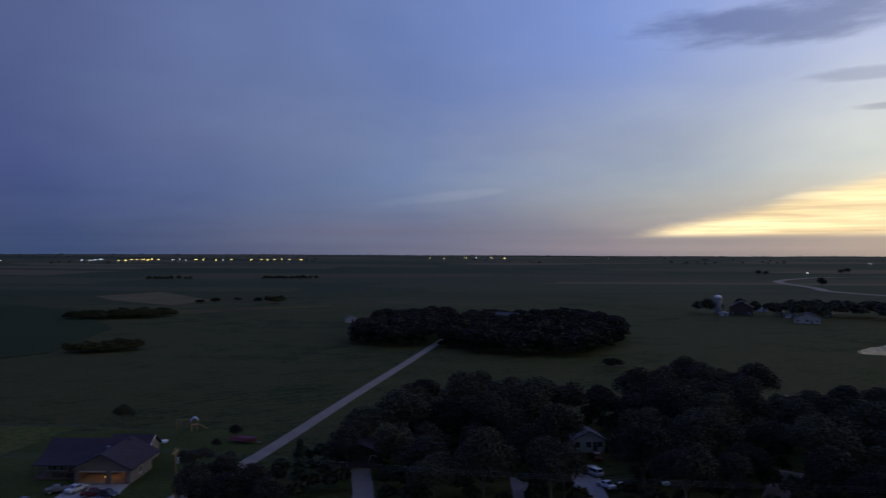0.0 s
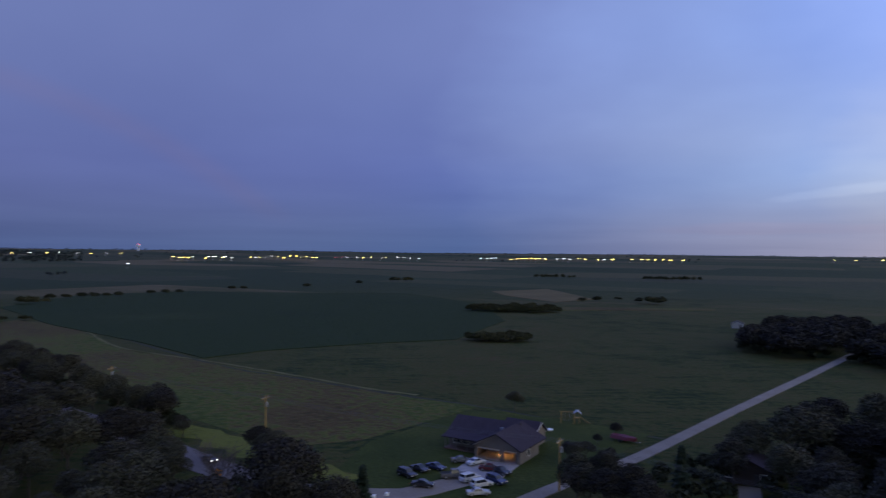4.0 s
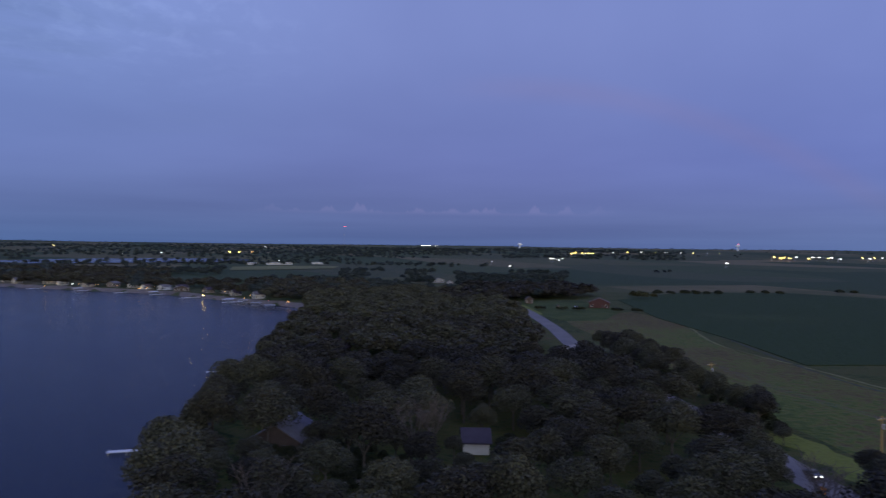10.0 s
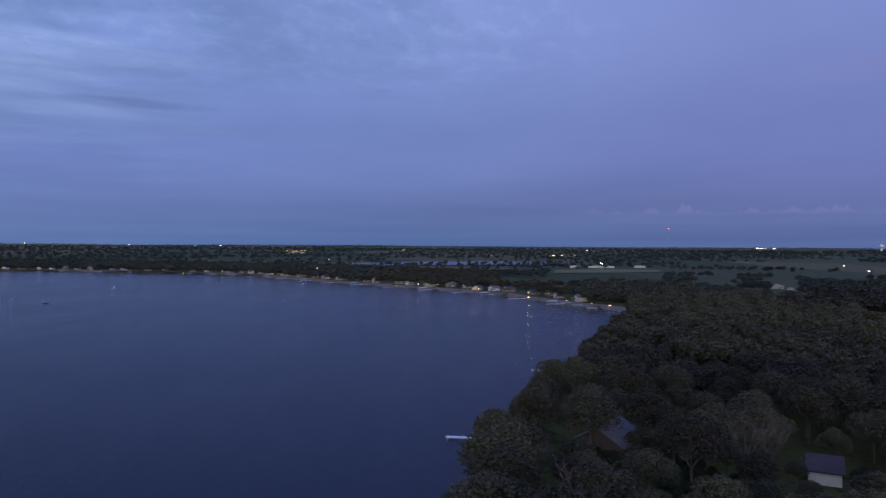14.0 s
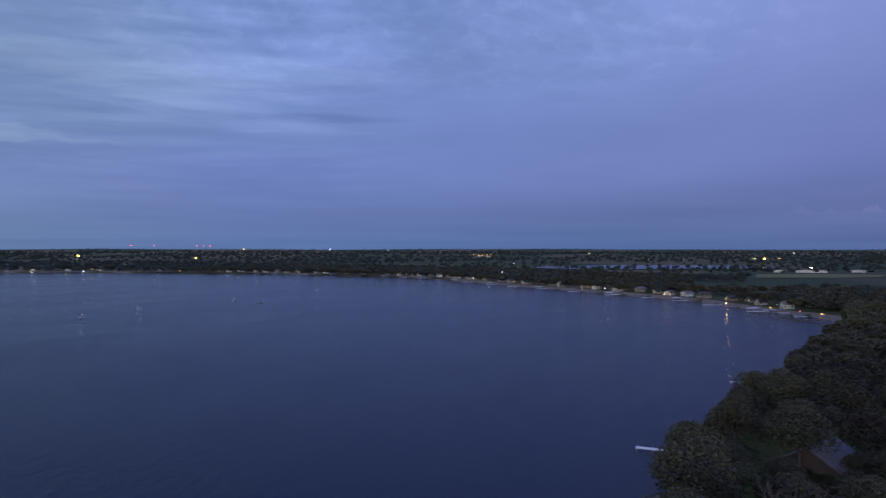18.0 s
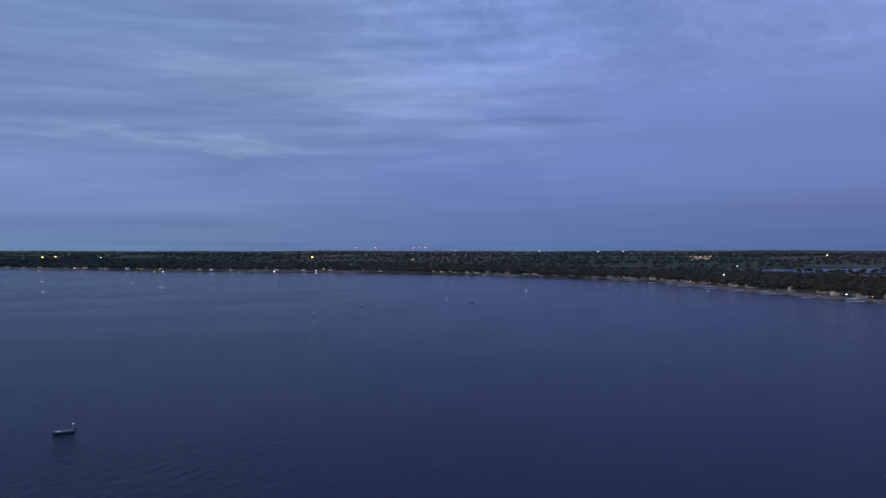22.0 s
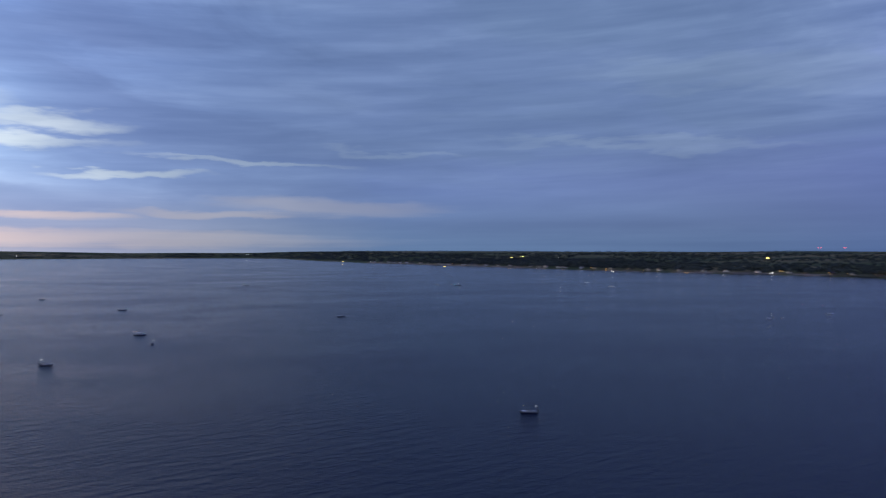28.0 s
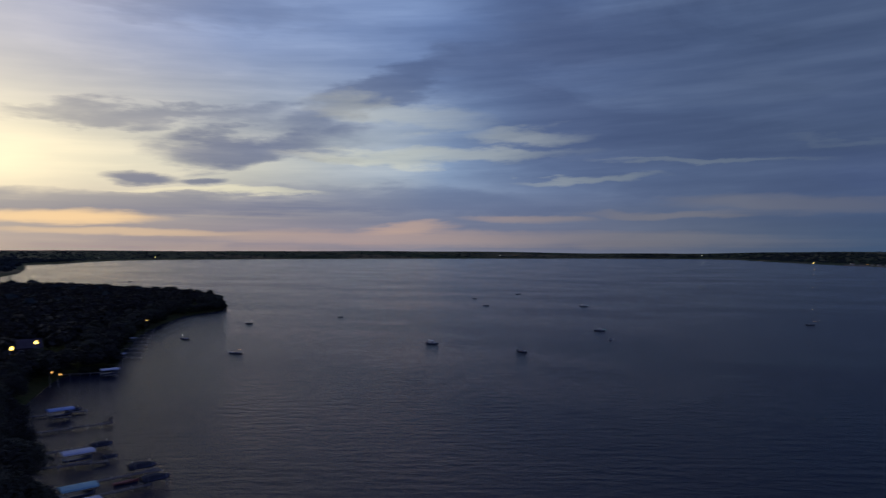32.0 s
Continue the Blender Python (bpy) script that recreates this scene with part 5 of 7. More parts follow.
def ranch_house():
    """Garage wing with its gable to the drive, a long low body behind, and a rear wing."""
    root = thing("ranch_house", pose(-59.0, 123.5, 0), "low tan ranch house with dark roofs and a lit garage", "house")
    # garage: front at y = 0, 9.7 wide, 9 deep, two openings
    wl = Shape()
    H, RG, W2, D = 2.75, 5.2, 4.85, 9.0
    for a, b in ((-W2, -4.2), (0.55, 1.45), (4.1, W2)):
        wl.box(a, b, 0, 0.2, -0.2, 2.3)
    wl.box(-W2, W2, 0, 0.2, 2.3, H)
    wl.add([(-W2, 0.0, H), (W2, 0.0, H), (0, 0.0, RG), (-W2, 0.2, H), (W2, 0.2, H), (0, 0.2, RG)], [(0, 1, 2), (5, 4, 3), (0, 2, 5, 3), (1, 4, 5, 2)])
    wl.box(-W2, -W2 + 0.2, 0.2, D, -0.2, H).box(W2 - 0.2, W2, 0.2, D, -0.2, H).box(-W2 + 0.2, W2 - 0.2, D - 0.2, D, -0.2, H)
    part("garage_wall", wl, SIDING_TAN, root)
    _, rf = gable(2 * W2, D + 2.5, H, RG, 0.55)
    g = part("garage_roof", rf, ROOF_DARK, root)
    g.location = (0, (D + 2.5) / 2 - 0.2, 0)
    part("garage_floor", Shape().box(-W2 + 0.2, W2 - 0.2, 0.0, D - 0.2, -0.1, 0.16), CONCRETE, root)
    part("garage_ceiling", Shape().box(-W2 + 0.2, W2 - 0.2, 0.2, D - 0.2, 2.6, 2.7), TRIM, root)
    # raised doors under the ceiling and a half-lowered one
    part("garage_door", Shape().box(-4.15, 0.5, 0.25, 0.33, 1.98, 2.3).box(-4.15, 0.5, 0.4, 2.6, 2.36, 2.42), TRIM, root, "white panel door rolled nearly up")
    part("garage_door", Shape().box(1.5, 4.05, 0.25, 0.33, 2.0, 2.3).box(1.5, 4.05, 0.4, 2.6, 2.36, 2.42), TRIM, root, "white panel door rolled nearly up")
    part("shelf", Shape().box(-4.2, -1.2, D - 0.8, D - 0.25, 0.9, 0.95).box(-4.2, -1.2, D - 0.8, D - 0.25, 1.5, 1.55).box(-4.2, -4.1, D - 0.8, D - 0.25, 0, 1.8).box(-1.3, -1.2, D - 0.8, D - 0.25, 0, 1.8), PLANK, root)
    part("work_lamp", Shape().box(-0.6, 0.6, 2.4, 2.55, 2.52, 2.59), WARM_LAMP, root, "glowing tube under the garage ceiling")
    # long body to the west, ridge east-west
    wl, rf = gable(9.0, 13.6, 2.7, 5.3)
    for nm, sh, mt in (("wall", wl, SIDING_TAN), ("roof", rf, ROOF_DARK)):
        o = part(nm, sh, mt, root)
        o.matrix_local = pose(-6.6, 9.6, 0, 0, 0, 90)
    # rear wing, gable to the east
    wl, rf = gable(6.0, 7.0, 2.7, 4.7)
    for nm, sh, mt in (("wall", wl, SIDING_TAN), ("roof", rf, ROOF_DARK)):
        o = part(nm, sh, mt, root)
        o.matrix_local = pose(-0.9, 15.0, 0, 0, 0, 90)
    part("gable_trim", Shape().tube((5.0, 0.0 - 0.4, H - 0.1), (0, -0.4, RG + 0.15), 0.09, n=5).tube((-5.0, -0.4, H - 0.1), (0, -0.4, RG + 0.15), 0.09, n=5), TRIM, root)
    part("fascia", Shape().tube((3.1, 11.8, 2.75), (3.1, 15.0, 4.75), 0.12, n=5), TRIM, root, "pale gable board")
    window(root, -11.5, 5.08, 1.5, 1.6, 1.3, 0)
    window(root, -9.5, 5.08, 1.5, 1.2, 1.3, 0)
    part("front_door", Shape().box(-7.6, -6.6, 5.02, 5.12, 0, 2.05), DOOR_PAINT, root)
    part("porch", Shape().box(-13.2, -5.0, 2.4, 5.05, -0.1, 0.25), BRICK, root)
    for i in range(4):
        part("porch_post", Shape().box(-13.0 + 2.5 * i, -12.85 + 2.5 * i, 2.5, 2.65, 0.25, 2.5), SIDING_TAN, root)
    part("porch_roof", Shape().add([(-13.6, 2.1, 2.45), (-4.9, 2.1, 2.45), (-4.9, 5.2, 3.0), (-13.6, 5.2, 3.0), (-13.6, 2.1, 2.6), (-4.9, 2.1, 2.6), (-4.9, 5.2, 3.15), (-13.6, 5.2, 3.15)],
                                   [(3, 2, 1, 0), (4, 5, 6, 7), (0, 1, 5, 4), (1, 2, 6, 5), (2, 3, 7, 6), (3, 0, 4, 7)]), ROOF_DARK, root)
    window(root, 4.85, 4.0, 1.5, 1.1, 1.1, 90)
    part("bench_lamp", Shape().ball((0.1, 1.2, 0.9), 0.22), WARM_LAMP, root, "bright lamp on the garage floor")
    for v in ((-2.0, 6.5, 4.6), (-6.5, 10.5, 5.0)):
        part("roof_vent", Shape().box(v[0] - 0.25, v[0] + 0.25, v[1] - 0.25, v[1] + 0.25, v[2] - 0.2, v[2] + 0.25), STEEL, root)
    lamp = bpy.data.lights.new("garage_light", "POINT")
    lamp.energy, lamp.color, lamp.shadow_soft_size = 90, (1.0, 0.45, 0.12), 0.3
    lo = new("garage_light", lamp)
    lo.location = (-59.0, 127.0, 2.2)


ranch_house()
house(29.5, 148, 6, 6.5, 6.5, 2.6, 4.2, SIDING_WHITE, ROOF_GREY, "grey house with a grey roof half hidden by yard trees", windows=3)
house(-15.8, 137.5, 0, 8, 7, 2.7, 4.4, SIDING_BROWN, ROOF_DARK, "small dark-roofed house at the end of a gravel drive", windows=2)
house(83, 173, -35, 11, 9, 2.9, 5.4, SIDING_GREY, ROOF_GREY, "grey-roofed house deep among yard trees", windows=3)
house(-133.0, 40.5, -14, 6.5, 5.0, 2.4, 4.2, SIDING_WHITE, ROOF_DARK, "white garage with a dark gable roof among lakeside trees", name="garage", category="garage", windows=0)
house(-142.5, 4.5, 66, 10, 11, 2.8, 5.6, SIDING_BROWN, ROOF_GREY, "brown lake cabin with a grey roof and brick chimney", chimney=True, windows=0)
house(-256, 25, 60, 8, 9, 3.0, 5.6, SIDING_BROWN, ROOF_DARK, "grey-roofed lake house sunk among tree crowns", windows=3)
house(-117, -15, 100, 4.5, 5, 2.4, 3.8, SIDING_BROWN, ROOF_BROWN, "small brown boathouse at the lake edge", name="boathouse", category="boathouse", windows=0)
x, y = at(63.4, 485)
house(x, y, 63, 13, 9, 3.6, 6.4, SIDING_RED, ROOF_BROWN, "dark red building beside a mown clearing", name="red_barn", category="barn", windows=2)
for b, d, w, dp, sd, lb in ((76.2, 772, 12, 6, SIDING_GREY, "long pale low building behind the woods"), (75.3, 722, 6, 5, SIDING_GREY, "small grey shed behind the woods"),
                            (68.9, 505, 5, 4, SIDING_BROWN, "dark low shed at a clearing"), (80.5, 600, 9, 8, SIDING_GREY, "grey house roof among woods")):
    x, y = at(b, d)
    house(x, y, b + 4, w, dp, 3.2, 4.9, sd, ROOF_PALE if sd is SIDING_WHITE else ROOF_GREY, lb, name="shed" if w < 10 else "long_building", category="building", windows=2)
x, y = at(234.0, 318)
house(x, y, 150, 11, 8, 3.0, 5.6, SIDING_BROWN, ROOF_DARK, "brown house with a dark roof among headland trees", windows=3)
house(-55.0, 422.0, 7, 6, 5, 2.6, 3.9, SIDING_WHITE, ROOF_GREY, "small white shed at the edge of a copse", name="shed", category="shed", windows=0)
house(33.4, 366.4, 60, 9, 12, 6.0, 10.5, SIDING_GREY, ROOF_GREY, "tall barn with a grey roof rising out of a copse", name="barn", category="barn", windows=2)
# farmstead
x, y = at(337.2, 528)
house(x, y, -22, 15, 11, 5.5, 9.5, SIDING_BROWN, ROOF_GREY, "old dark barn with a broad grey roof", name="barn", category="barn", windows=2)
for b, d, w, dp, rg, rf_, lb in ((338.4, 512, 5, 4, 3.2, ROOF_PALE, "small shed with a pale metal roof"), (335.8, 568, 7, 6, 4.4, ROOF_PALE, "plain white farm shed among trees"), (334.6, 535, 4.5, 5, 4.0, ROOF_PALE, "small white farm shed"),
                                 (333.9, 518, 6, 5, 3.6, ROOF_GREY, "small grey farm shed"), (331.5, 540, 5, 4, 3.6, ROOF_PALE, "small pale farm shed")):
    x, y = at(b, d)
    house(x, y, b - 360, w, dp, rg * 0.62, rg, SIDING_WHITE, rf_, lb, name="farm_shed", category="shed", group="farm sheds", windows=0)
x, y = at(332.8, 482)
house(x, y, -27, 14, 9, 3.2, 6.2, SIDING_CREAM, ROOF_DARK, "pale farmhouse with a dark roof under trees", windows=3)
x, y = at(338.8, 532)
silo = thing("silo", pose(x, y, ground_z(x, y)), "grey concrete silo with a white domed cap", "silo")
part("barrel", Shape().tube((0, 0, -0.3), (0, 0, 11.5), 2.4, n=20), CONCRETE, silo, smooth=False)
part("dome", Shape().ball((0, 0, 11.5), 2.45, 2.45, 1.7, 20, 8), TARP, silo, "white domed cap")
for i in range(6):
    part("hoop", Shape().tube((0, 0, 1.4 + 1.8 * i), (0, 0, 1.52 + 1.8 * i), 2.45, n=20), STEEL, silo)
# long white buildings by the far hayfield
for b, d, w in ((91.0, 1340, 18), (89.2, 1350, 30), (88.4, 1355, 26), (86.0, 1400, 24)):
    x, y = at(b, d)
    house(x, y, b, w, 9, 2.8, 4.2, SIDING_WHITE, ROOF_PALE, "long white farm building behind a hayfield", name="long_building", category="building", group="white farm buildings", windows=3)

# cottages along the far shores
COT = random.Random(77)
run = curve_through(SHORE_NEAR[13:] + SHORE_WEST[:9], 10.0)
along, spots = 0.0, []
gap_next = 10
for a, b in zip(run, run[1:]):
    along += (b - a).length
    if along > gap_next:
        far = math.hypot(*a)
        gap_next = along + (COT.uniform(13, 27) if far < 1300 else COT.uniform(24, 52))
        t = (b - a).normalized()
        n = Vector((t.y, -t.x))
        if reach(np.array([a.x + n.x * 10]), np.array([a.y + n.y * 10]), LAKE)[0] < 0:
            n = -n
        spots.append((a, n, far))
for a, n, far in spots:
    p = a + n * COT.uniform(11, 22)
    face = math.degrees(math.atan2(-n.x, n.y)) + COT.uniform(-12, 12)
    tall = COT.uniform(2.3, 3.3)
    wide = COT.uniform(4.8, 8.0)
    house(p.x, p.y, face, wide, COT.uniform(6.5, 9), tall, tall + COT.uniform(1.4, 2.3), COT.choice(SIDINGS), COT.choice(ROOFS), "lakeside cottage with a gable roof facing the water", name="cottage", category="house",
          group="lakeside cottages", lit=COT.choice((0, 0, 0, 0, 0, 1)), windows=2 if far < 900 else 1)
big = Vector((-617, -66))
house(big.x, big.y, 100, 12, 7, 2.8, 4.6, SIDING_BROWN, ROOF_GREY, "long grey lakeside lodge with many windows", name="lodge", category="house", windows=5)


# ---- vehicles ----
def vehicle_parts(kind):
    """One parked vehicle pointing along +x, its parts under an Empty."""
    L, W, H, belt_z, hood, rear = {"suv": (4.8, 1.9, 1.75, 1.05, 1.25, 0.25), "sedan": (4.7, 1.82, 1.45, 0.95, 1.3, 0.95), "pickup": (5.6, 1.95, 1.85, 1.1, 1.5, 2.1)}[kind]
    x0, x1 = -L / 2, L / 2
    side = [(x0, 0.32), (x1 - 0.05, 0.32), (x1, 0.55), (x1 - 0.12, belt_z - 0.18), (x1 - hood, belt_z), (x0 + 0.1, belt_z), (x0, belt_z - 0.25)]
    body = Shape()
    n = len(side)
    for s, k in ((-1, 1.0), (1, 1.0)):
        body.v += [(px, s * W / 2 * (0.94 if pz > belt_z - 0.05 else k), pz) for px, pz in side]
    body.f += [tuple(range(n)), tuple(range(2 * n - 1, n - 1, -1))] + [(i, n + i, n + (i + 1) % n, (i + 1) % n) for i in range(n)]
    a, b = x0 + rear, x1 - hood
    cab = Shape()
    lo_w, hi_w = W / 2 * 0.93, W / 2 * 0.78
    ra, rb = (a + (0.15 if kind == "suv" else 0.1 if kind == "pickup" else 0.75), b - 0.75)
    cab.add([(a, -lo_w, belt_z), (b, -lo_w, belt_z), (b, lo_w, belt_z), (a, lo_w, belt_z), (ra, -hi_w, H), (rb, -hi_w, H), (rb, hi_w, H), (ra, hi_w, H)],
            [(3, 2, 1, 0), (4, 5, 6, 7), (0, 1, 5, 4), (1, 2, 6, 5), (2, 3, 7, 6), (3, 0, 4, 7)])
    panes = []

    def on(face, lo, hi, inset):
        p = [Vector(cab.v[i]) for i in face]
        c = sum(p, Vector()) / 4
        nrm = (p[1] - p[0]).cross(p[2] - p[1]).normalized()
        q = [p[0].lerp(p[3], lo).lerp(p[1].lerp(p[2], lo), inset), p[0].lerp(p[3], lo).lerp(p[1].lerp(p[2], lo), 1 - inset),
             p[0].lerp(p[3], hi).lerp(p[1].lerp(p[2], hi), 1 - inset), p[0].lerp(p[3], hi).lerp(p[1].lerp(p[2], hi), inset)]
        panes.append(Shape().add([v + nrm * 0.012 for v in q] + [v - nrm * 0.02 for v in q], [(0, 1, 2, 3), (0, 4, 5, 1), (1, 5, 6, 2), (2, 6, 7, 3), (3, 7, 4, 0)]))

    for fc in ((0, 1, 5, 4), (2, 3, 7, 6), (1, 2, 6, 5), (3, 0, 4, 7)):
        on(fc, 0.12, 0.88, 0.08)
    wheel, rim = Shape(), Shape()
    wheel.tube((0, -0.12, 0), (0, 0.12, 0), 0.34, n=14)
    rim.tube((0, -0.13, 0), (0, 0.13, 0), 0.2, n=10)
    bed = None
    if kind == "pickup":
        bed = Shape().box(x0 + 0.15, x0 + rear - 0.1, -W / 2 + 0.15, W / 2 - 0.15, belt_z - 0.02, belt_z + 0.012)
    lamps = Shape().box(x1 - 0.1, x1 + 0.01, W / 2 - 0.45, W / 2 - 0.1, 0.62, 0.78)
    tails = Shape().box(x0 - 0.012, x0 + 0.08, W / 2 - 0.35, W / 2 - 0.08, 0.68, 0.86)
    return {"L": L, "W": W, "body": body, "cabin": cab, "panes": panes, "tyre": wheel.mesh("tyre", RUBBER), "rim": rim.mesh("rim", ALLOY), "bed": bed, "head": lamps, "tail": tails}


LENS = shade_of("lamp_lens", (0.55, 0.55, 0.52), 0.2, vary=0.05)
TAIL = shade_of("tail_lens", (0.25, 0.02, 0.02), 0.3, vary=0.05)
PAINTS = {}


def car(x, y, turn, kind, colour, rgb, z=None, lit=False, group="parked cars", size=0.84):
    k = vehicle_parts(kind)
    if colour not in PAINTS:
        PAINTS[colour] = shade_of(colour + "_car_paint", rgb, 0.25, spec=0.6, vary=0.06, bump=0.0)
    words = {"suv": "sport utility vehicle", "sedan": "four-door car", "pickup": "pickup truck"}[kind]
    where_ = "driving on the lakeside road with headlights on" if lit else "parked near a house"
    root = thing({"suv": "suv", "sedan": "car", "pickup": "pickup_truck"}[kind], pose(x, y, (ground_z(x, y) + 0.13) if z is None else z, 0, 0, turn) @ Matrix.Scale(size, 4), colour.replace("_", " ") + " " + words + " " + where_, "car", group)
    bevel(part("body", k["body"], PAINTS[colour], root), 0.09)
    cb = bevel(part("cabin", k["cabin"], PAINTS[colour], root), 0.06)
    for pane, word in zip(k["panes"], ("side_window", "side_window", "windscreen", "rear_window")):
        part(word, pane, PANE, cb)
    if k["bed"]:
        part("load_bed", k["bed"], RUBBER, root)
    for sx in (-1, 1):
        for sy in (-1, 1):
            wh = new("wheel", k["tyre"])
            wh.parent = root
            wh.location = (sx * k["L"] * 0.31, sy * (k["W"] / 2 - 0.1), 0.34)
            rm = new("rim", k["rim"])
            rm.parent = wh
    for s in (0, -(k["W"] - 0.55)):
        h = part("headlight", k["head"], HEADLIGHT if lit else LENS, root)
        h.location.y = s
        tl = part("tail_light", k["tail"], TAIL, root)
        tl.location.y = s * (k["W"] - 0.43) / (k["W"] - 0.55)
    return root


WHITE_P, DARK_P, BLUE_P, GREY_P, SILVER_P = (0.50, 0.51, 0.53), (0.02, 0.02, 0.028), (0.03, 0.04, 0.10), (0.11, 0.105, 0.11), (0.40, 0.41, 0.43)
for x, y, turn, kind, colour, rgb in ((-62.4, 122.0, 70, "sedan", "white", WHITE_P), (-58.4, 119.8, 15, "sedan", "dark_red", (0.10, 0.015, 0.015)), (-55.9, 119.4, -20, "sedan", "black", DARK_P),
                                      (-58.8, 112.8, 70, "suv", "white", WHITE_P), (-55.6, 111.0, 60, "suv", "white", WHITE_P), (-54.2, 107.0, 40, "sedan", "silver", SILVER_P),
                                      (-54.4, 114.2, -18, "suv", "dark_blue", BLUE_P), (-62.0, 112.8, 35, "pickup", "dark_grey", GREY_P), (-69.6, 109.2, -15, "suv", "black", DARK_P),
                                      (-69.3, 113.0, -12, "sedan", "black", DARK_P), (-64.2, 105.8, 20, "sedan", "black", DARK_P), (-65.3, 121.6, 30, "sedan", "grey", GREY_P), (-67.4, 115.6, -10, "sedan", "dark_blue", BLUE_P)):
    car(x + 1.0, y - 2.6, turn, kind, colour, rgb, 0.06 if x < -66 else None, group="cars round the ranch house")
car(28.3, 122.5, 115, "sedan", "white", WHITE_P)
car(27.6, 129.5, 118, "suv", "silver", SILVER_P)
car(30.0, 139.5, 100, "suv", "dark_red", (0.10, 0.015, 0.015))
car(-118, 15, 60, "sedan", "grey", GREY_P)
car(*at(65.2, 478), 150, "sedan", "white", WHITE_P, 0.05)
car(*at(66.6, 483), 160, "pickup", "dark_grey", GREY_P, 0.05)
car(-105, 94.2, -15, "sedan", "dark_grey", GREY_P, 0.08, True, "cars on the road")


def covered_boat(x, y, turn):
    root = thing("covered_trailer", pose(x, y, 0.02, 0, 0, turn), "boat trailer under a dark red cover on a lawn", "trailer")
    s = Shape()
    for i in range(7):
        a = -2.8 + 5.6 * i / 6
        hw = 1.05 * (1 - max(0, (i - 3) / 4) ** 2) + 0.08
        s.v += [(a, -hw, 0.6), (a, -hw * 0.7, 1.25), (a, 0, 1.6 - 0.05 * abs(i - 3)), (a, hw * 0.7, 1.25), (a, hw, 0.6)]
    for i in range(6):
        for j in range(4):
            s.f.append((5 * i + j, 5 * i + 5 + j, 5 * i + 6 + j, 5 * i + 1 + j))
    s.f += [(0, 1, 2, 3, 4), (34, 33, 32, 31, 30), tuple(5 * i for i in range(7))[::1] + tuple(5 * i + 4 for i in range(6, -1, -1))]
    part("cover", s, RED, root, "dark red cover")
    part("trailer_bar", Shape().box(-2.6, 3.6, -0.08, 0.08, 0.42, 0.55).box(-0.6, -0.4, -1.0, 1.0, 0.35, 0.5), STEEL, root)
    for sy in (-1, 1):
        part("wheel", Shape().tube((-0.5, sy * 1.0, 0.33), (-0.5, sy * 1.2, 0.33), 0.33, n=12), RUBBER, root)


covered_boat(-42.0, 150.8, -15)


def play_set(x, y):
    root = thing("swing_set", pose(x, y, 0, 0, 0, 20), "wooden swing set with a yellow slide on a lawn", "swing set")
    for i, (px, s) in enumerate(((-1.8, -1), (-1.8, 1), (1.2, -1), (1.2, 1))):
        part("post", Shape().tube((px, s * 1.0, 0), (px, s * 0.25, 2.7), 0.07, n=6), POLE_WOOD, root)
    part("beam", Shape().tube((-2.0, 0, 2.65), (1.5, 0, 2.65), 0.08, n=6), POLE_WOOD, root)
    for px in (-1.0, 0.2):
        sw = part("swing", Shape().box(px - 0.25, px + 0.25, -0.1, 0.1, 0.5, 0.55), RUBBER, root)
        part("chains", Shape().tube((px - 0.22, 0, 0.52), (px - 0.22, 0, 2.6), 0.015, n=4).tube((px + 0.22, 0, 0.52), (px + 0.22, 0, 2.6), 0.015, n=4), STEEL, sw)
    part("platform", Shape().box(1.3, 2.6, -0.7, 0.7, 1.35, 1.45).box(1.35, 1.45, -0.65, -0.55, 0, 2.4).box(2.45, 2.55, -0.65, -0.55, 0, 2.4).box(1.35, 1.45, 0.55, 0.65, 0, 2.4).box(2.45, 2.55, 0.55, 0.65, 0, 2.4), POLE_WOOD, root)
    part("canopy", gable(1.6, 1.7, 2.4, 3.1, 0.1, 0.05)[1], CANVAS_GREY, root).location = (1.95, 0, 0)
    sl = Shape()
    for i in range(7):
        t = i / 6
        z = 1.4 * (1 - t) ** 1.2 + 0.15
        sl.v += [(2.6 + 2.2 * t, -0.32, z + 0.2), (2.6 + 2.2 * t, -0.27, z), (2.6 + 2.2 * t, 0.27, z), (2.6 + 2.2 * t, 0.32, z + 0.2), (2.6 + 2.2 * t, 0, z - 0.08)]
    for i in range(6):
        a, b = 5 * i, 5 * i + 5
        sl.f += [(a, b, b + 1, a + 1), (a + 1, b + 1, b + 2, a + 2), (a + 2, b + 2, b + 3, a + 3), (a, a + 4, b + 4, b), (a + 3, b + 3, b + 4, a + 4)]
    part("slide", sl, YELLOW, root, "bright yellow plastic slide")


play_set(-58.0, 160.5)
tub = thing("garden_tub", pose(-59.2, 151.2, 0.03), "low white plastic tub lying on the lawn", "tub")
part("shell", Shape().tube((0, 0, 0), (0, 0, 0.35), 0.75, 0.85, 16), TARP, tub)
for x, y, w in ((39, 124.3, 1.6), (31.5, 124.2, 1.3), (-67.2, 94.5, 0.6), (-66.0, 96.5, 0.5)):
    bx = thing("white_box", pose(x, y, ground_z(x, y), 0, 0, 15), "small white box lying on the grass", "box")
    bevel(part("shell", Shape().box(-w / 2, w / 2, -0.35, 0.35, 0, 0.5), TARP, bx), 0.05)
sign = thing("road_sign", pose(-95.3, 87.4, 0.0, 0, 0, 40), "orange roadside sign on a short post", "sign")
part("post", Shape().box(-0.05, 0.05, -0.05, 0.05, 0, 1.3), STEEL, sign)
part("board", Shape().box(-0.55, 0.55, -0.08, -0.05, 0.9, 2.0), ORANGE, sign)


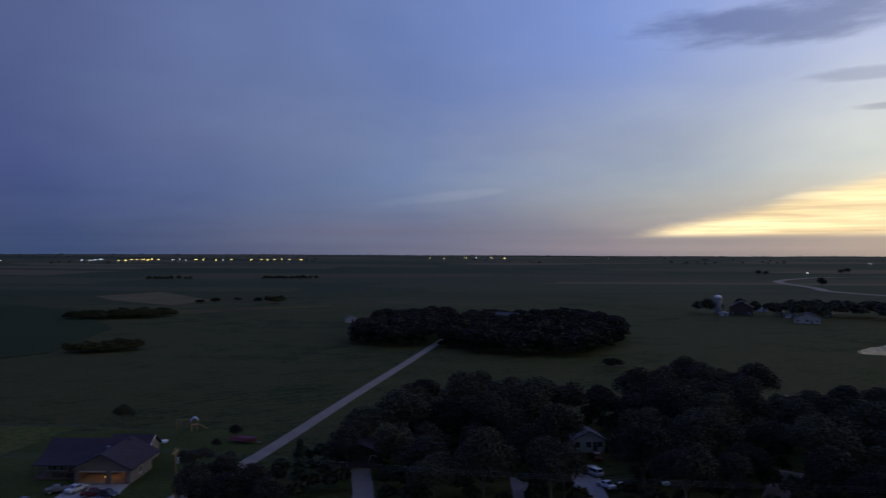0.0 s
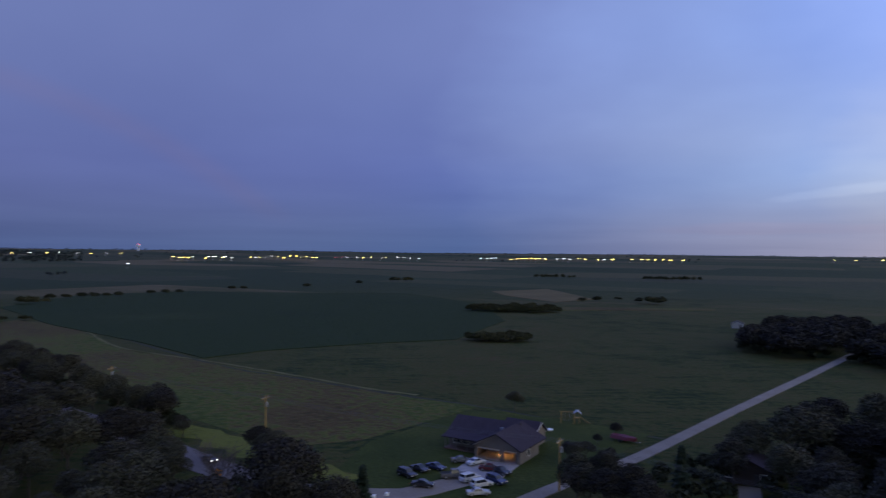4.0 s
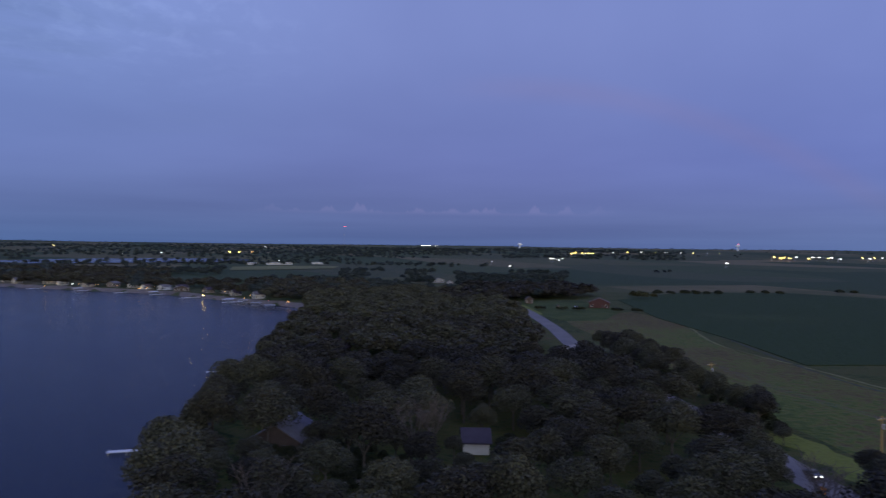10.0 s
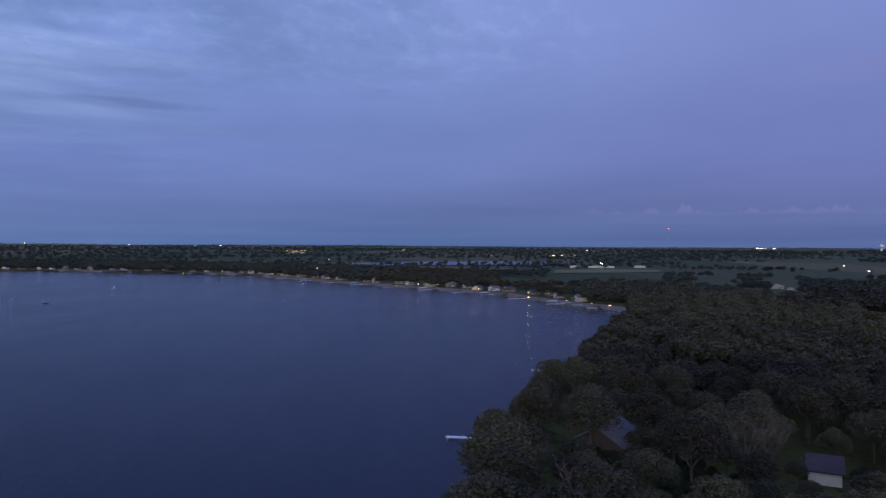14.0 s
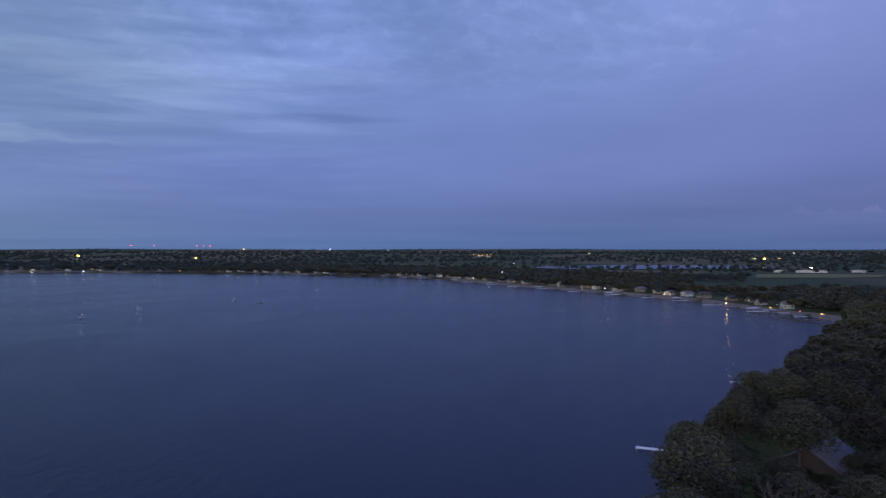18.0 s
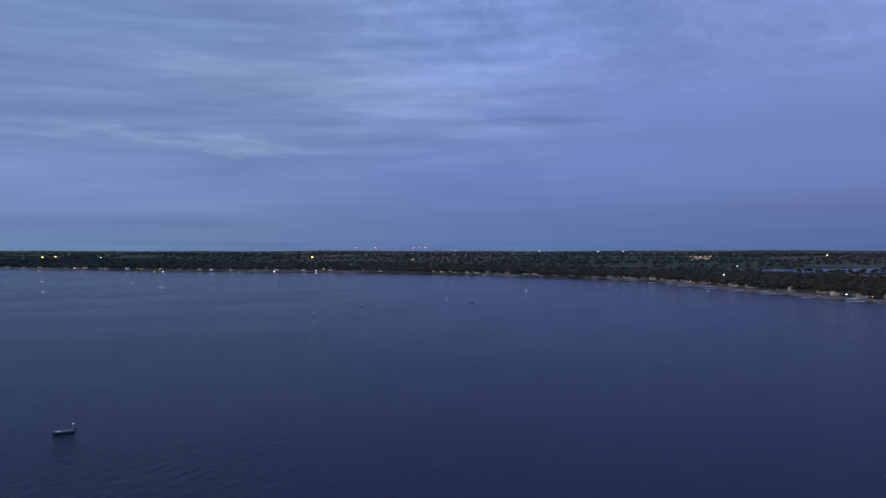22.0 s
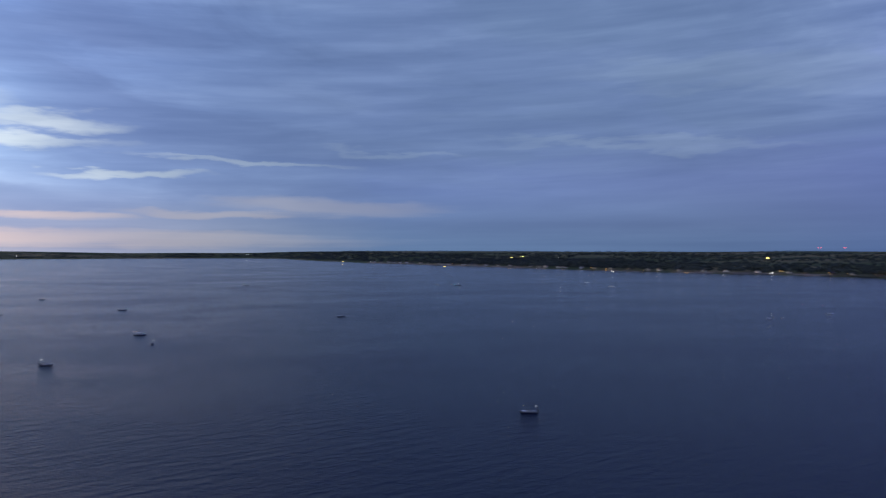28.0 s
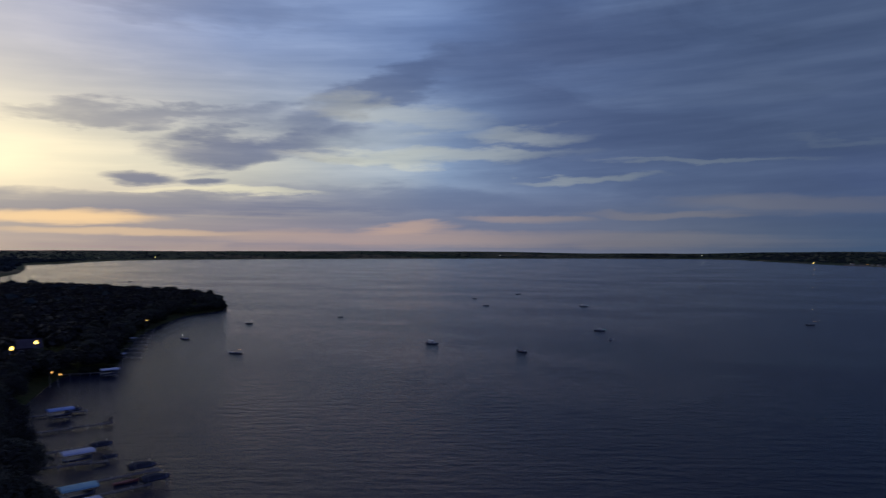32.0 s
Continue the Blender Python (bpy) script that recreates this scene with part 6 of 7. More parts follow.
# ---- power line along the road ----
def utility_pole(x, y, tall, turn, group="utility poles"):
    root = thing("utility_pole", pose(x, y, ground_z(x, y), 0, 0, turn), "tall wooden utility pole with a crossarm", "utility pole", group)
    part("pole", Shape().tube((0, 0, -0.5), (0, 0, tall), 0.19, 0.13, 10), POLE_WOOD, root)
    arm = part("crossarm", Shape().box(-0.06, 0.06, -1.25, 1.25, tall - 0.75, tall - 0.6), POLE_WOOD, root)
    for s in (-1.15, -0.4, 0.4, 1.15):
        part("insulator", Shape().tube((0, s, tall - 0.6), (0, s, tall - 0.38), 0.06, 0.04, 6), TRIM, arm)
    part("transformer", Shape().tube((0.32, 0, tall - 2.4), (0.32, 0, tall - 1.5), 0.24, n=10), STEEL, root)
    return (x, y, tall)


def cord(points, r, n=4):
    """One continuous round line through the points."""
    s = Shape()
    for i, p in enumerate(points):
        d = (Vector(points[min(i + 1, len(points) - 1)]) - Vector(points[max(i - 1, 0)])).to_track_quat("Z", "Y")
        s.v += [tuple(Vector(p) + d @ Vector((math.cos(j * math.tau / n) * r, math.sin(j * math.tau / n) * r, 0))) for j in range(n)]
    for i in range(len(points) - 1):
        s.f += [(i * n + j, i * n + (j + 1) % n, i * n + n + (j + 1) % n, i * n + n + j) for j in range(n)]
    return s


WIRE = shade_of("bare_aluminium_wire", (0.10, 0.10, 0.105), 0.6, metal=0.2, vary=0.1)
LINE = [utility_pole(125, 84, 9, 5), utility_pole(63, 95.5, 9, -4), utility_pole(-42.6, 113.6, 9, 0), utility_pole(-108, 112, 9.3, 8), utility_pole(-170, 119, 9, 10)]
for i, (a, b) in enumerate(zip(LINE, LINE[1:])):
    wires = thing("power_lines", pose(0, 0, 0), "thin sagging power lines between wooden poles", "power line", "power lines")
    for s in (-1.15, -0.4, 0.4, 1.15):
        sag = []
        for k in range(13):
            t = k / 12
            p = (a[0] + (b[0] - a[0]) * t, a[1] + (b[1] - a[1]) * t + s, a[2] + (b[2] - a[2]) * t - 0.36 - 4 * 0.9 * t * (1 - t))
            sag.append(p)
        part("wire", cord(sag, 0.013), WIRE, wires)


# ---- docks, lifts and boats ----
def dock(x0, y0, x1, y1, label="narrow dock on posts reaching into the lake", wide=1.3, mat=PLANK, group="docks", end=None):
    a, b = Vector((x0, y0)), Vector((x1, y1))
    root = thing("dock", pose(x0, y0, LAKE_Z, 0, 0, math.degrees(math.atan2(y1 - y0, x1 - x0))), label, "dock", group)
    L = (b - a).length
    n = max(2, round(L / 3))
    for i in range(n):
        part("deck_section", Shape().box(L * i / n + 0.02, L * (i + 1) / n - 0.02, -wide / 2, wide / 2, 0.55, 0.67), mat, root)
        for s in (-1, 1):
            part("post", Shape().tube((L * (i + 0.9) / n, s * (wide / 2 - 0.08), -1.6), (L * (i + 0.9) / n, s * (wide / 2 - 0.08), 0.95), 0.05, n=6), STEEL, root)
    if end:
        part("end_platform", Shape().box(L - 0.1, L + end, -end / 2, end / 2, 0.55, 0.67), mat, root)
    return root


def hull_shape(L, W, H, sheer=0.35):
    s = Shape()
    n = 9
    for i in range(n):
        t = i / (n - 1)
        x = -L / 2 + L * t
        hw = W / 2 * (1 - max(0, (t - 0.45) / 0.55) ** 2.2) * (0.92 + 0.08 * min(1, t * 3))
        top = H + sheer * max(0, t - 0.4) ** 2 * 2
        s.v += [(x, -hw, top), (x, -hw * 0.82, 0.12), (x, 0, -0.12 + 0.5 * max(0, t - 0.75)), (x, hw * 0.82, 0.12), (x, hw, top), (x, hw * 0.86, top - 0.03), (x, 0, H * 0.45), (x, -hw * 0.86, top - 0.03)]
    for i in range(n - 1):
        for j in range(8):
            k = (j + 1) % 8
            s.f.append((8 * i + j, 8 * i + 8 + j, 8 * i + 8 + k, 8 * i + k))
    s.f += [tuple(range(7, -1, -1)), tuple(range(8 * n - 8, 8 * n))]
    return s


BOAT_MESHES = {}
for kind, (L, W, H) in {"runabout": (5.4, 2.1, 0.58), "cruiser": (7.4, 2.5, 0.68)}.items():
    BOAT_MESHES[kind] = (hull_shape(L, W, H).mesh("hull", HULL_WHITE, True), hull_shape(L, W, H).mesh("hull", HULL_DARK, True),
                         (Shape().box(-L * 0.32, L * 0.1, -W * 0.36, W * 0.36, H * 0.5, H * 0.56).mesh("sole", VINYL), Shape().box(-L * 0.3, -L * 0.22, -W * 0.34, W * 0.34, H * 0.55, H * 1.15).mesh("rear_seat", VINYL),
                          Shape().box(-L * 0.04, L * 0.03, -W * 0.34, W * 0.34, H * 0.55, H * 1.1).mesh("front_seat", VINYL),
                          Shape().add([(L * 0.12, -W * 0.40, H + 0.06), (L * 0.30, -W * 0.30, H + 0.08), (L * 0.44, 0, H + 0.16), (L * 0.30, W * 0.30, H + 0.08), (L * 0.12, W * 0.40, H + 0.06), (L * 0.12, 0, H + 0.16), (L * 0.28, 0, H - 0.1)],
                                      [(0, 1, 5), (1, 2, 5), (2, 3, 5), (3, 4, 5), (0, 6, 1), (1, 6, 2), (2, 6, 3), (3, 6, 4), (4, 6, 5, 0)]).mesh("bow_deck", HULL_WHITE)),
                         Shape().add([(L * 0.1, -W * 0.38, H), (L * 0.2, 0, H + 0.03), (L * 0.1, W * 0.38, H), (L * 0.04, -W * 0.33, H + 0.5), (L * 0.13, 0, H + 0.5), (L * 0.04, W * 0.33, H + 0.5),
                                      (L * 0.09, -W * 0.38, H), (L * 0.19, 0, H + 0.03), (L * 0.09, W * 0.38, H), (L * 0.03, -W * 0.33, H + 0.5), (L * 0.12, 0, H + 0.5), (L * 0.03, W * 0.33, H + 0.5)],
                                     [(0, 1, 4, 3), (1, 2, 5, 4), (9, 10, 7, 6), (10, 11, 8, 7), (3, 4, 10, 9), (4, 5, 11, 10)]).mesh("windshield", PANE),
                         Shape().box(-L / 2 - 0.45, -L / 2 - 0.02, -0.22, 0.22, 0.2, 1.05).mesh("outboard", RUBBER),
                         Shape().tube((-L * 0.42, 0, H * 0.6), (-L * 0.42, 0, H + 1.5), 0.025, n=5).mesh("light_mast", STEEL),
                         Shape().box(-L * 0.25, L * 0.12, -W * 0.4, W * 0.4, H + 1.15, H + 1.22).tube((-L * 0.2, -W * 0.4, H), (-L * 0.2, -W * 0.4, H + 1.15), 0.025, n=4).tube((L * 0.08, -W * 0.4, H), (L * 0.08, -W * 0.4, H + 1.15), 0.025, n=4)
                         .tube((-L * 0.2, W * 0.4, H), (-L * 0.2, W * 0.4, H + 1.15), 0.025, n=4).tube((L * 0.08, W * 0.4, H), (L * 0.08, W * 0.4, H + 1.15), 0.025, n=4).mesh("sun_top", CANVAS_GREY))


def boat(bearing, d, turn, kind="runabout", dark=False, top=False, lamp="white", size=1.0):
    x, y = at(bearing, d)
    hull_w, hull_d, seats, shield, motor, mast, sun = BOAT_MESHES[kind]
    lamp_r = max(0.12, d * 0.00027)
    label = ("dark" if dark else "white") + (" covered motorboat" if top else " open motorboat") + " on the lake with a " + {"white": "white", "warm": "yellow", "cool": "pale", "red": "red"}[lamp] + " light"
    root = thing("motorboat", Matrix.LocRotScale((x, y, LAKE_Z), Euler((0, 0, radians(turn))), (size * 0.84,) * 3), label, "boat", "boats on the lake")
    part("hull", hull_d if dark else hull_w, None, root)
    for m in seats + (shield, motor) + ((sun,) if top else ()):
        part(m.name.split(".")[0], m, None, root)
    ms = part("light_mast", mast, None, root)
    L = {"runabout": 5.4, "cruiser": 7.4}[kind]
    H = {"runabout": 0.58, "cruiser": 0.68}[kind]
    part("stern_light", Shape().ball((-L * 0.42, 0, H + 1.5 + lamp_r), lamp_r, n=8, k=5), {"white": BOAT_LAMP, "warm": WARM_LAMP, "cool": BOAT_LAMP, "red": RED_LAMP}[lamp], ms)
    if top:
        part("bow_light", Shape().ball((L * 0.46, 0, H + 0.35), lamp_r * 0.9, n=8, k=5), BOW_LAMP, root, "green bow light")


for row in ((161.2, 188, -12, "runabout", True, False, "white", 1.0), (204.5, 326, 178, "cruiser", True, True, "white", 0.95), (220.0, 306, 12, "cruiser", True, False, "warm", 0.9), (223.6, 362, 175, "runabout", True, False, "white", 1.1),
            (219.0, 430, 4, "runabout", True, False, "white", 1.0), (211.9, 462, 10, "runabout", True, False, "white", 0.8), (197.3, 302, 160, "runabout", True, False, "white", 1.1), (191.2, 390, 178, "cruiser", True, True, "warm", 0.9),
            (190.4, 350, 90, "runabout", True, False, "white", 0.8), (192.4, 560, 175, "cruiser", True, True, "white", 0.9), (200.2, 556, 10, "cruiser", True, False, "white", 0.8), (201.1, 640, 160, "cruiser", True, False, "white", 0.8),
            (197.6, 712, 5, "cruiser", True, False, "white", 0.8), (176.3, 465, 8, "runabout", True, False, "warm", 1.0), (183.6, 905, 170, "cruiser", True, False, "white", 0.9), (207.7, 960, 12, "cruiser", True, False, "white", 0.8),
            (166.9, 880, 5, "cruiser", True, True, "white", 1.1), (143.4, 492, 20, "runabout", False, False, "white", 1.0), (139.5, 548, 170, "runabout", False, False, "cool", 0.9), (132.8, 606, 25, "runabout", False, False, "white", 1.0),
            (130.7, 580, 172, "cruiser", True, False, "white", 0.8), (126.4, 745, 20, "cruiser", False, False, "white", 0.9), (154.7, 880, 150, "cruiser", False, False, "white", 1.0), (156.6, 985, 175, "cruiser", False, False, "white", 0.9),
            (227.5, 1060, 5, "cruiser", True, True, "white", 1.2), (112.6, 800, 10, "cruiser", False, False, "white", 0.8), (168.6, 900, 5, "cruiser", True, True, "white", 0.7)):
    boat(*row)


def boat_lift(x, y, turn, canvas, label, long=7.6):
    root = thing("boat_lift", pose(x, y, LAKE_Z, 0, 0, turn), label, "boat lift", "boat lifts")
    for sx in (-1, 1):
        for sy in (-1, 1):
            part("post", Shape().tube((sx * long * 0.36, sy * 1.5, -1.6), (sx * long * 0.36, sy * 1.5, 2.7), 0.06, n=6), STEEL, root)
    c = Shape()
    for i in range(2):
        px = (i * 2 - 1) * long / 2
        c.v += [(px, -1.65, 2.45), (px, -1.5, 2.72), (px, -0.6, 2.9), (px, 0.6, 2.9), (px, 1.5, 2.72), (px, 1.65, 2.45)]
    c.f += [(j, 6 + j, 7 + j, j + 1) for j in range(5)] + [(5, 4, 3, 2, 1, 0), (6, 7, 8, 9, 10, 11), (0, 5, 11, 6)]
    part("canopy", c, canvas, root)
    part("cradle", Shape().box(-long * 0.34, long * 0.34, -1.5, -1.35, 0.7, 0.85).box(-long * 0.34, long * 0.34, 1.35, 1.5, 0.7, 0.85).box(-0.1, 0.1, -1.5, 1.5, 0.7, 0.82), STEEL, root)
    bt = part("boat_hull", BOAT_MESHES["runabout"][1], None, root, "dark boat hanging in the lift")
    bt.location = (0, 0, 0.85)


HEAD = math.degrees(math.atan2(-6.0, -2.9))
boat_lift(123.0, -100.0, HEAD, CANVAS_GREY, "boat lift with a pale blue-grey canopy beside a dock", 5.8)
boat_lift(104.6, -85.2, HEAD, CANVAS_TEAL, "boat lift with a pale teal canopy beside a dock", 5.8)
boat_lift(97.8, -80.2, HEAD, CANVAS_GREY, "boat lift with a pale grey canopy beside a dock", 5.8)
boat_lift(160.0, -125.0, HEAD, CANVAS_BLUE, "boat lift with a blue canopy close to shore", 6.0)
boat_lift(199.0, -174.0, HEAD, CANVAS_GREY, "boat lift with a white canopy at a dock end", 5.6)
for a, b, c, d in ((168, -120, 160, -133), (152, -110, 144.2, -124.3), (136, -98, 128.5, -111), (127, -92, 117.6, -102.8), (113.5, -84.5, 105.3, -100.9), (107, -79, 99.1, -95.8), (219, -163.5, 205.5, -176.3), (240, -196, 226, -203)):
    dock(a, b, c, d, end=2.2 if a in (152, 113.5) else None)


def covered_boat(x, y, turn, size, label):
    """A boat raised on an open lift, under a dark fitted cover."""
    root = thing("covered_boat", Matrix.LocRotScale((x, y, LAKE_Z), Euler((0, 0, radians(turn))), (size,) * 3), label, "boat", "covered boats")
    for sx in (-1.7, 1.7):
        part("lift_beam", Shape().box(sx - 0.07, sx + 0.07, -1.35, 1.35, 0.62, 0.78), STEEL, root)
        for sy in (-1.3, 1.3):
            part("lift_post", Shape().tube((sx, sy, -1.6), (sx, sy, 2.3), 0.06, n=6), STEEL, root)
    hull = part("hull", BOAT_MESHES["runabout"][1], None, root)
    hull.location = (0, 0, 0.85)
    c = Shape()
    for i in range(8):
        t = i / 7
        px = -2.66 + 5.1 * t
        hw = 1.07 * (1 - max(0, (t - 0.45) / 0.6) ** 2.2)
        peak = 1.75 + 0.55 * math.sin(math.pi * min(1, 0.15 + t * 0.95)) ** 0.7
        c.v += [(px, -hw, 1.42), (px, -hw * 0.7, peak - 0.22), (px, 0, peak), (px, hw * 0.7, peak - 0.22), (px, hw, 1.42)]
    c.f += [(5 * i + j, 5 * i + 5 + j, 5 * i + 6 + j, 5 * i + j + 1) for i in range(7) for j in range(4)] + [(4, 3, 2, 1, 0), (35, 36, 37, 38, 39)]
    part("cover", c, BOAT_COVER, root, "dark fitted canvas cover")


for x, y, turn, size in ((163.0, -131.3, HEAD, 0.72), (127.6, -109.6, HEAD + 4, 0.85), (107.4, -101.6, HEAD - 4, 0.95), (99.6, -97.2, HEAD, 0.95), (119.4, -104.6, HEAD + 8, 0.6)):
    covered_boat(x, y, turn, size, "dark covered motorboat on a lift at a dock end" if size > 0.65 else "small dark watercraft under a cover at a dock end")
# a slatted bench closing the end of the long dock
bench = thing("dock_bench", pose(143.7, -125.6, LAKE_Z + 0.67, 0, 0, HEAD + 90), "dark slatted bench at the end of a dock", "bench")
for i in range(4):
    part("slat", Shape().box(-1.0, 1.0, -0.3 + 0.16 * i, -0.16 + 0.16 * i, 0.45, 0.49), PLANK, bench)
    part("back_slat", Shape().box(-1.0, 1.0, -0.42, -0.38, 0.60 + 0.17 * i, 0.74 + 0.17 * i), PLANK, bench)
for sx in (-0.9, 0.9):
    part("back_post", Shape().box(sx - 0.05, sx + 0.05, -0.38, -0.30, 0, 1.28), PLANK, bench)
    part("leg", Shape().box(sx - 0.05, sx + 0.05, 0.24, 0.34, 0, 0.45), PLANK, bench)
    part("arm_rest", Shape().box(sx - 0.06, sx + 0.06, -0.38, 0.34, 0.66, 0.71), PLANK, bench)
# two chairs half way out on the same dock
for u in (0.52, 0.64):
    chair = thing("dock_chair", pose(151.2 - 6.6 * u, -112.1 - 11.8 * u, LAKE_Z + 0.67, 0, 0, HEAD + 80), "dark wooden deck chair standing on a dock", "chair", "deck chairs")
    part("seat", Shape().box(-0.3, 0.3, -0.25, 0.32, 0.36, 0.42), PLANK, chair)
    part("backrest", Shape().add([(-0.3, -0.22, 0.4), (0.3, -0.22, 0.4), (0.3, -0.5, 1.05), (-0.3, -0.5, 1.05), (-0.3, -0.27, 0.4), (0.3, -0.27, 0.4), (0.3, -0.55, 1.05), (-0.3, -0.55, 1.05)],
                                 [(0, 1, 2, 3), (7, 6, 5, 4), (0, 4, 5, 1), (1, 5, 6, 2), (2, 6, 7, 3), (3, 7, 4, 0)]), PLANK, chair)
    for sx in (-0.27, 0.27):
        for sy in (-0.22, 0.28):
            part("leg", Shape().box(sx - 0.03, sx + 0.03, sy - 0.03, sy + 0.03, 0, 0.37), PLANK, chair)
        part("arm_rest", Shape().box(sx - 0.07, sx + 0.07, -0.3, 0.36, 0.58, 0.62), PLANK, chair)
# a faded red canoe afloat between two docks
canoe = thing("canoe", Matrix.LocRotScale((105.0, -95.6, LAKE_Z), Euler((0, 0, radians(HEAD))), (0.85, 0.45, 0.7)), "faded red canoe floating between two docks", "canoe")
part("hull", hull_shape(5.4, 2.1, 0.58), CANOE_RED, canoe)
# cluster of docks under the headland
for i in range(9):
    a = Vector((228 + 9.0 * i, -205 - 9.6 * i))
    dock(a.x + 6, a.y + 4, a.x - 7, a.y - 3, group="headland docks")
    if i in (0, 4):
        boat_lift(a.x - 2, a.y + 3.5, 208, CANVAS_GREY, "boat lift with a canvas canopy under the headland", 5.5)
# the near wooded shore
dock(-153.5, -17, -152.8, -30.0, "pale dock standing out from the wooded shore", 1.5, PALE_DECK, "pale docks")
dock(-242.5, -3, -241.4, -18.0, "pale dock standing out from the wooded shore", 2.0, PALE_DECK, "pale docks")
dock(-246.5, -4, -246.1, -14.0, "pale dock standing out from the wooded shore", 1.5, PALE_DECK, "pale docks")
for i, (a, n, far) in enumerate(spots):
    if far < 1250 and i % 2 == 0:
        s = Vector((-n.y, n.x))
        q = a - n * COT.uniform(10, 18) + s * COT.uniform(-6, 6)
        dock(a.x + n.x * 2 + s.x * 4, a.y + n.y * 2 + s.y * 4, a.x - n.x * 16 + s.x * 4, a.y - n.y * 16 + s.y * 4, "dock in front of a lakeside cottage", 1.8, PALE_DECK, "cottage docks")
        if i % 4 != 2:
            boat_lift(a.x - n.x * 9 + s.x * 8, a.y - n.y * 9 + s.y * 8, math.degrees(math.atan2(-n.y, -n.x)), COT.choice((CANVAS_GREY, CANVAS_GREY, CANVAS_TEAL)), "boat lift with a pale canopy off a cottage", 8.0)
# extra docks in the corner of the bay
for i in range(6):
    x, y = -468 - 11 * i, 12 - 4.5 * i
    dock(x, y + 5, x + 5, y - 14, "grey dock in the corner of the bay", 1.6, PLANK, "bay docks")
    if i % 2:
        boat_lift(x + 5, y - 4, 105, CANVAS_DIM, "boat lift with a faded canopy in the bay", 7.0)


# ---- lamps of the shore, the farms and the town ----
LAMP_POLE = Shape().tube((0, 0, -0.5), (0, 0, 6.0), 0.10, 0.07, 6).box(-0.04, 0.9, -0.04, 0.04, 5.9, 5.98).mesh("pole", STEEL)
LAMP_HEADS = {k: Shape().ball((0.9, 0, 5.85), 0.62, 0.62, 0.40, 8, 5).mesh("lamp_head", m)
              for k, m in (("warm", WARM_LAMP), ("sodium", SODIUM), ("white", WHITE_LAMP), ("cool", COOL_LAMP), ("red", RED_LAMP), ("hot", HOT_LAMP))}
WORDS = {"warm": "orange lamp glowing on a post by the water", "sodium": "yellow street lamp glowing far off in the town", "white": "white yard lamp glowing on a tall pole",
         "cool": "cool white street lamp glowing far off", "red": "red warning lamp on a far mast", "hot": "bright floodlight mast glowing far off"}


def lamp_at(bearing, d, kind, size=1.0, lift=None, group="far lamps", z=None):
    """A lamp on its post; size scales the whole post."""
    x, y = at(bearing, d)
    k = max(0.35, size * d / 1255 / 0.62)
    base = ground_z(x, y) if z is None else z
    root = thing("street_lamp", Matrix.LocRotScale((x, y, base), Euler((0, 0, radians(bearing))), (k, k, min(max(k, 0.6), 1.7) if lift is None else lift / 5.85)), WORDS[kind], "lamp", group)
    part("pole", LAMP_POLE, None, root)
    part("lamp_head", LAMP_HEADS[kind], None, root)


TOWN = random.Random(5)


def lamp_row(b0, b1, n, d, kinds, size=1.0, group="town lights"):
    for i in range(n):
        lamp_at(b0 + (b1 - b0) * (i + TOWN.uniform(0.2, 0.8)) / n, d * TOWN.uniform(0.96, 1.04), TOWN.choice(kinds), size * TOWN.uniform(0.7, 1.25), group=group)


# the town on the plain
lamp_row(51.2, 49.2, 5, 2150, ("sodium", "white"), 1.5)
lamp_row(48.9, 46.6, 6, 2150, ("hot", "white", "sodium"), 1.5)
lamp_row(45.6, 40.0, 13, 2250, ("sodium", "sodium", "white"), 1.3)
lamp_row(39.0, 38.0, 2, 2250, ("red",), 1.0)
lamp_row(38.0, 31.8, 10, 2300, ("sodium", "white"), 1.2)
lamp_row(27.2, 25.6, 4, 2350, ("white", "cool"), 1.3)
lamp_row(24.8, 21.8, 8, 2350, ("sodium",), 1.4)
lamp_row(21.4, 16.4, 8, 2350, ("sodium", "white"), 1.4)
lamp_row(15.5, 11.3, 7, 2400, ("sodium",), 1.3)
lamp_row(2.0, -6.0, 6, 2700, ("white", "sodium"), 1.0)
lamp_row(-9.0, -16.0, 3, 2900, ("white",), 0.6)
lamp_row(65.8, 63.9, 6, 2300, ("hot", "sodium", "sodium"), 1.6)
lamp_row(63.0, 54.0, 9, 2500, ("sodium", "white"), 0.9)
lamp_row(67.4, 66.3, 4, 1560, ("white", "cool"), 1.0)
lamp_row(77.9, 76.4, 4, 3500, ("hot", "white"), 1.9)
lamp_at(54.1, 1500, "hot", 1.2)
lamp_at(70.5, 1150, "white", 1.0)
lamp_at(72.0, 1400, "white", 0.8)
lamp_at(332.9, 1440, "white", 1.3)
lamp_at(329.0, 2300, "white", 0.8)
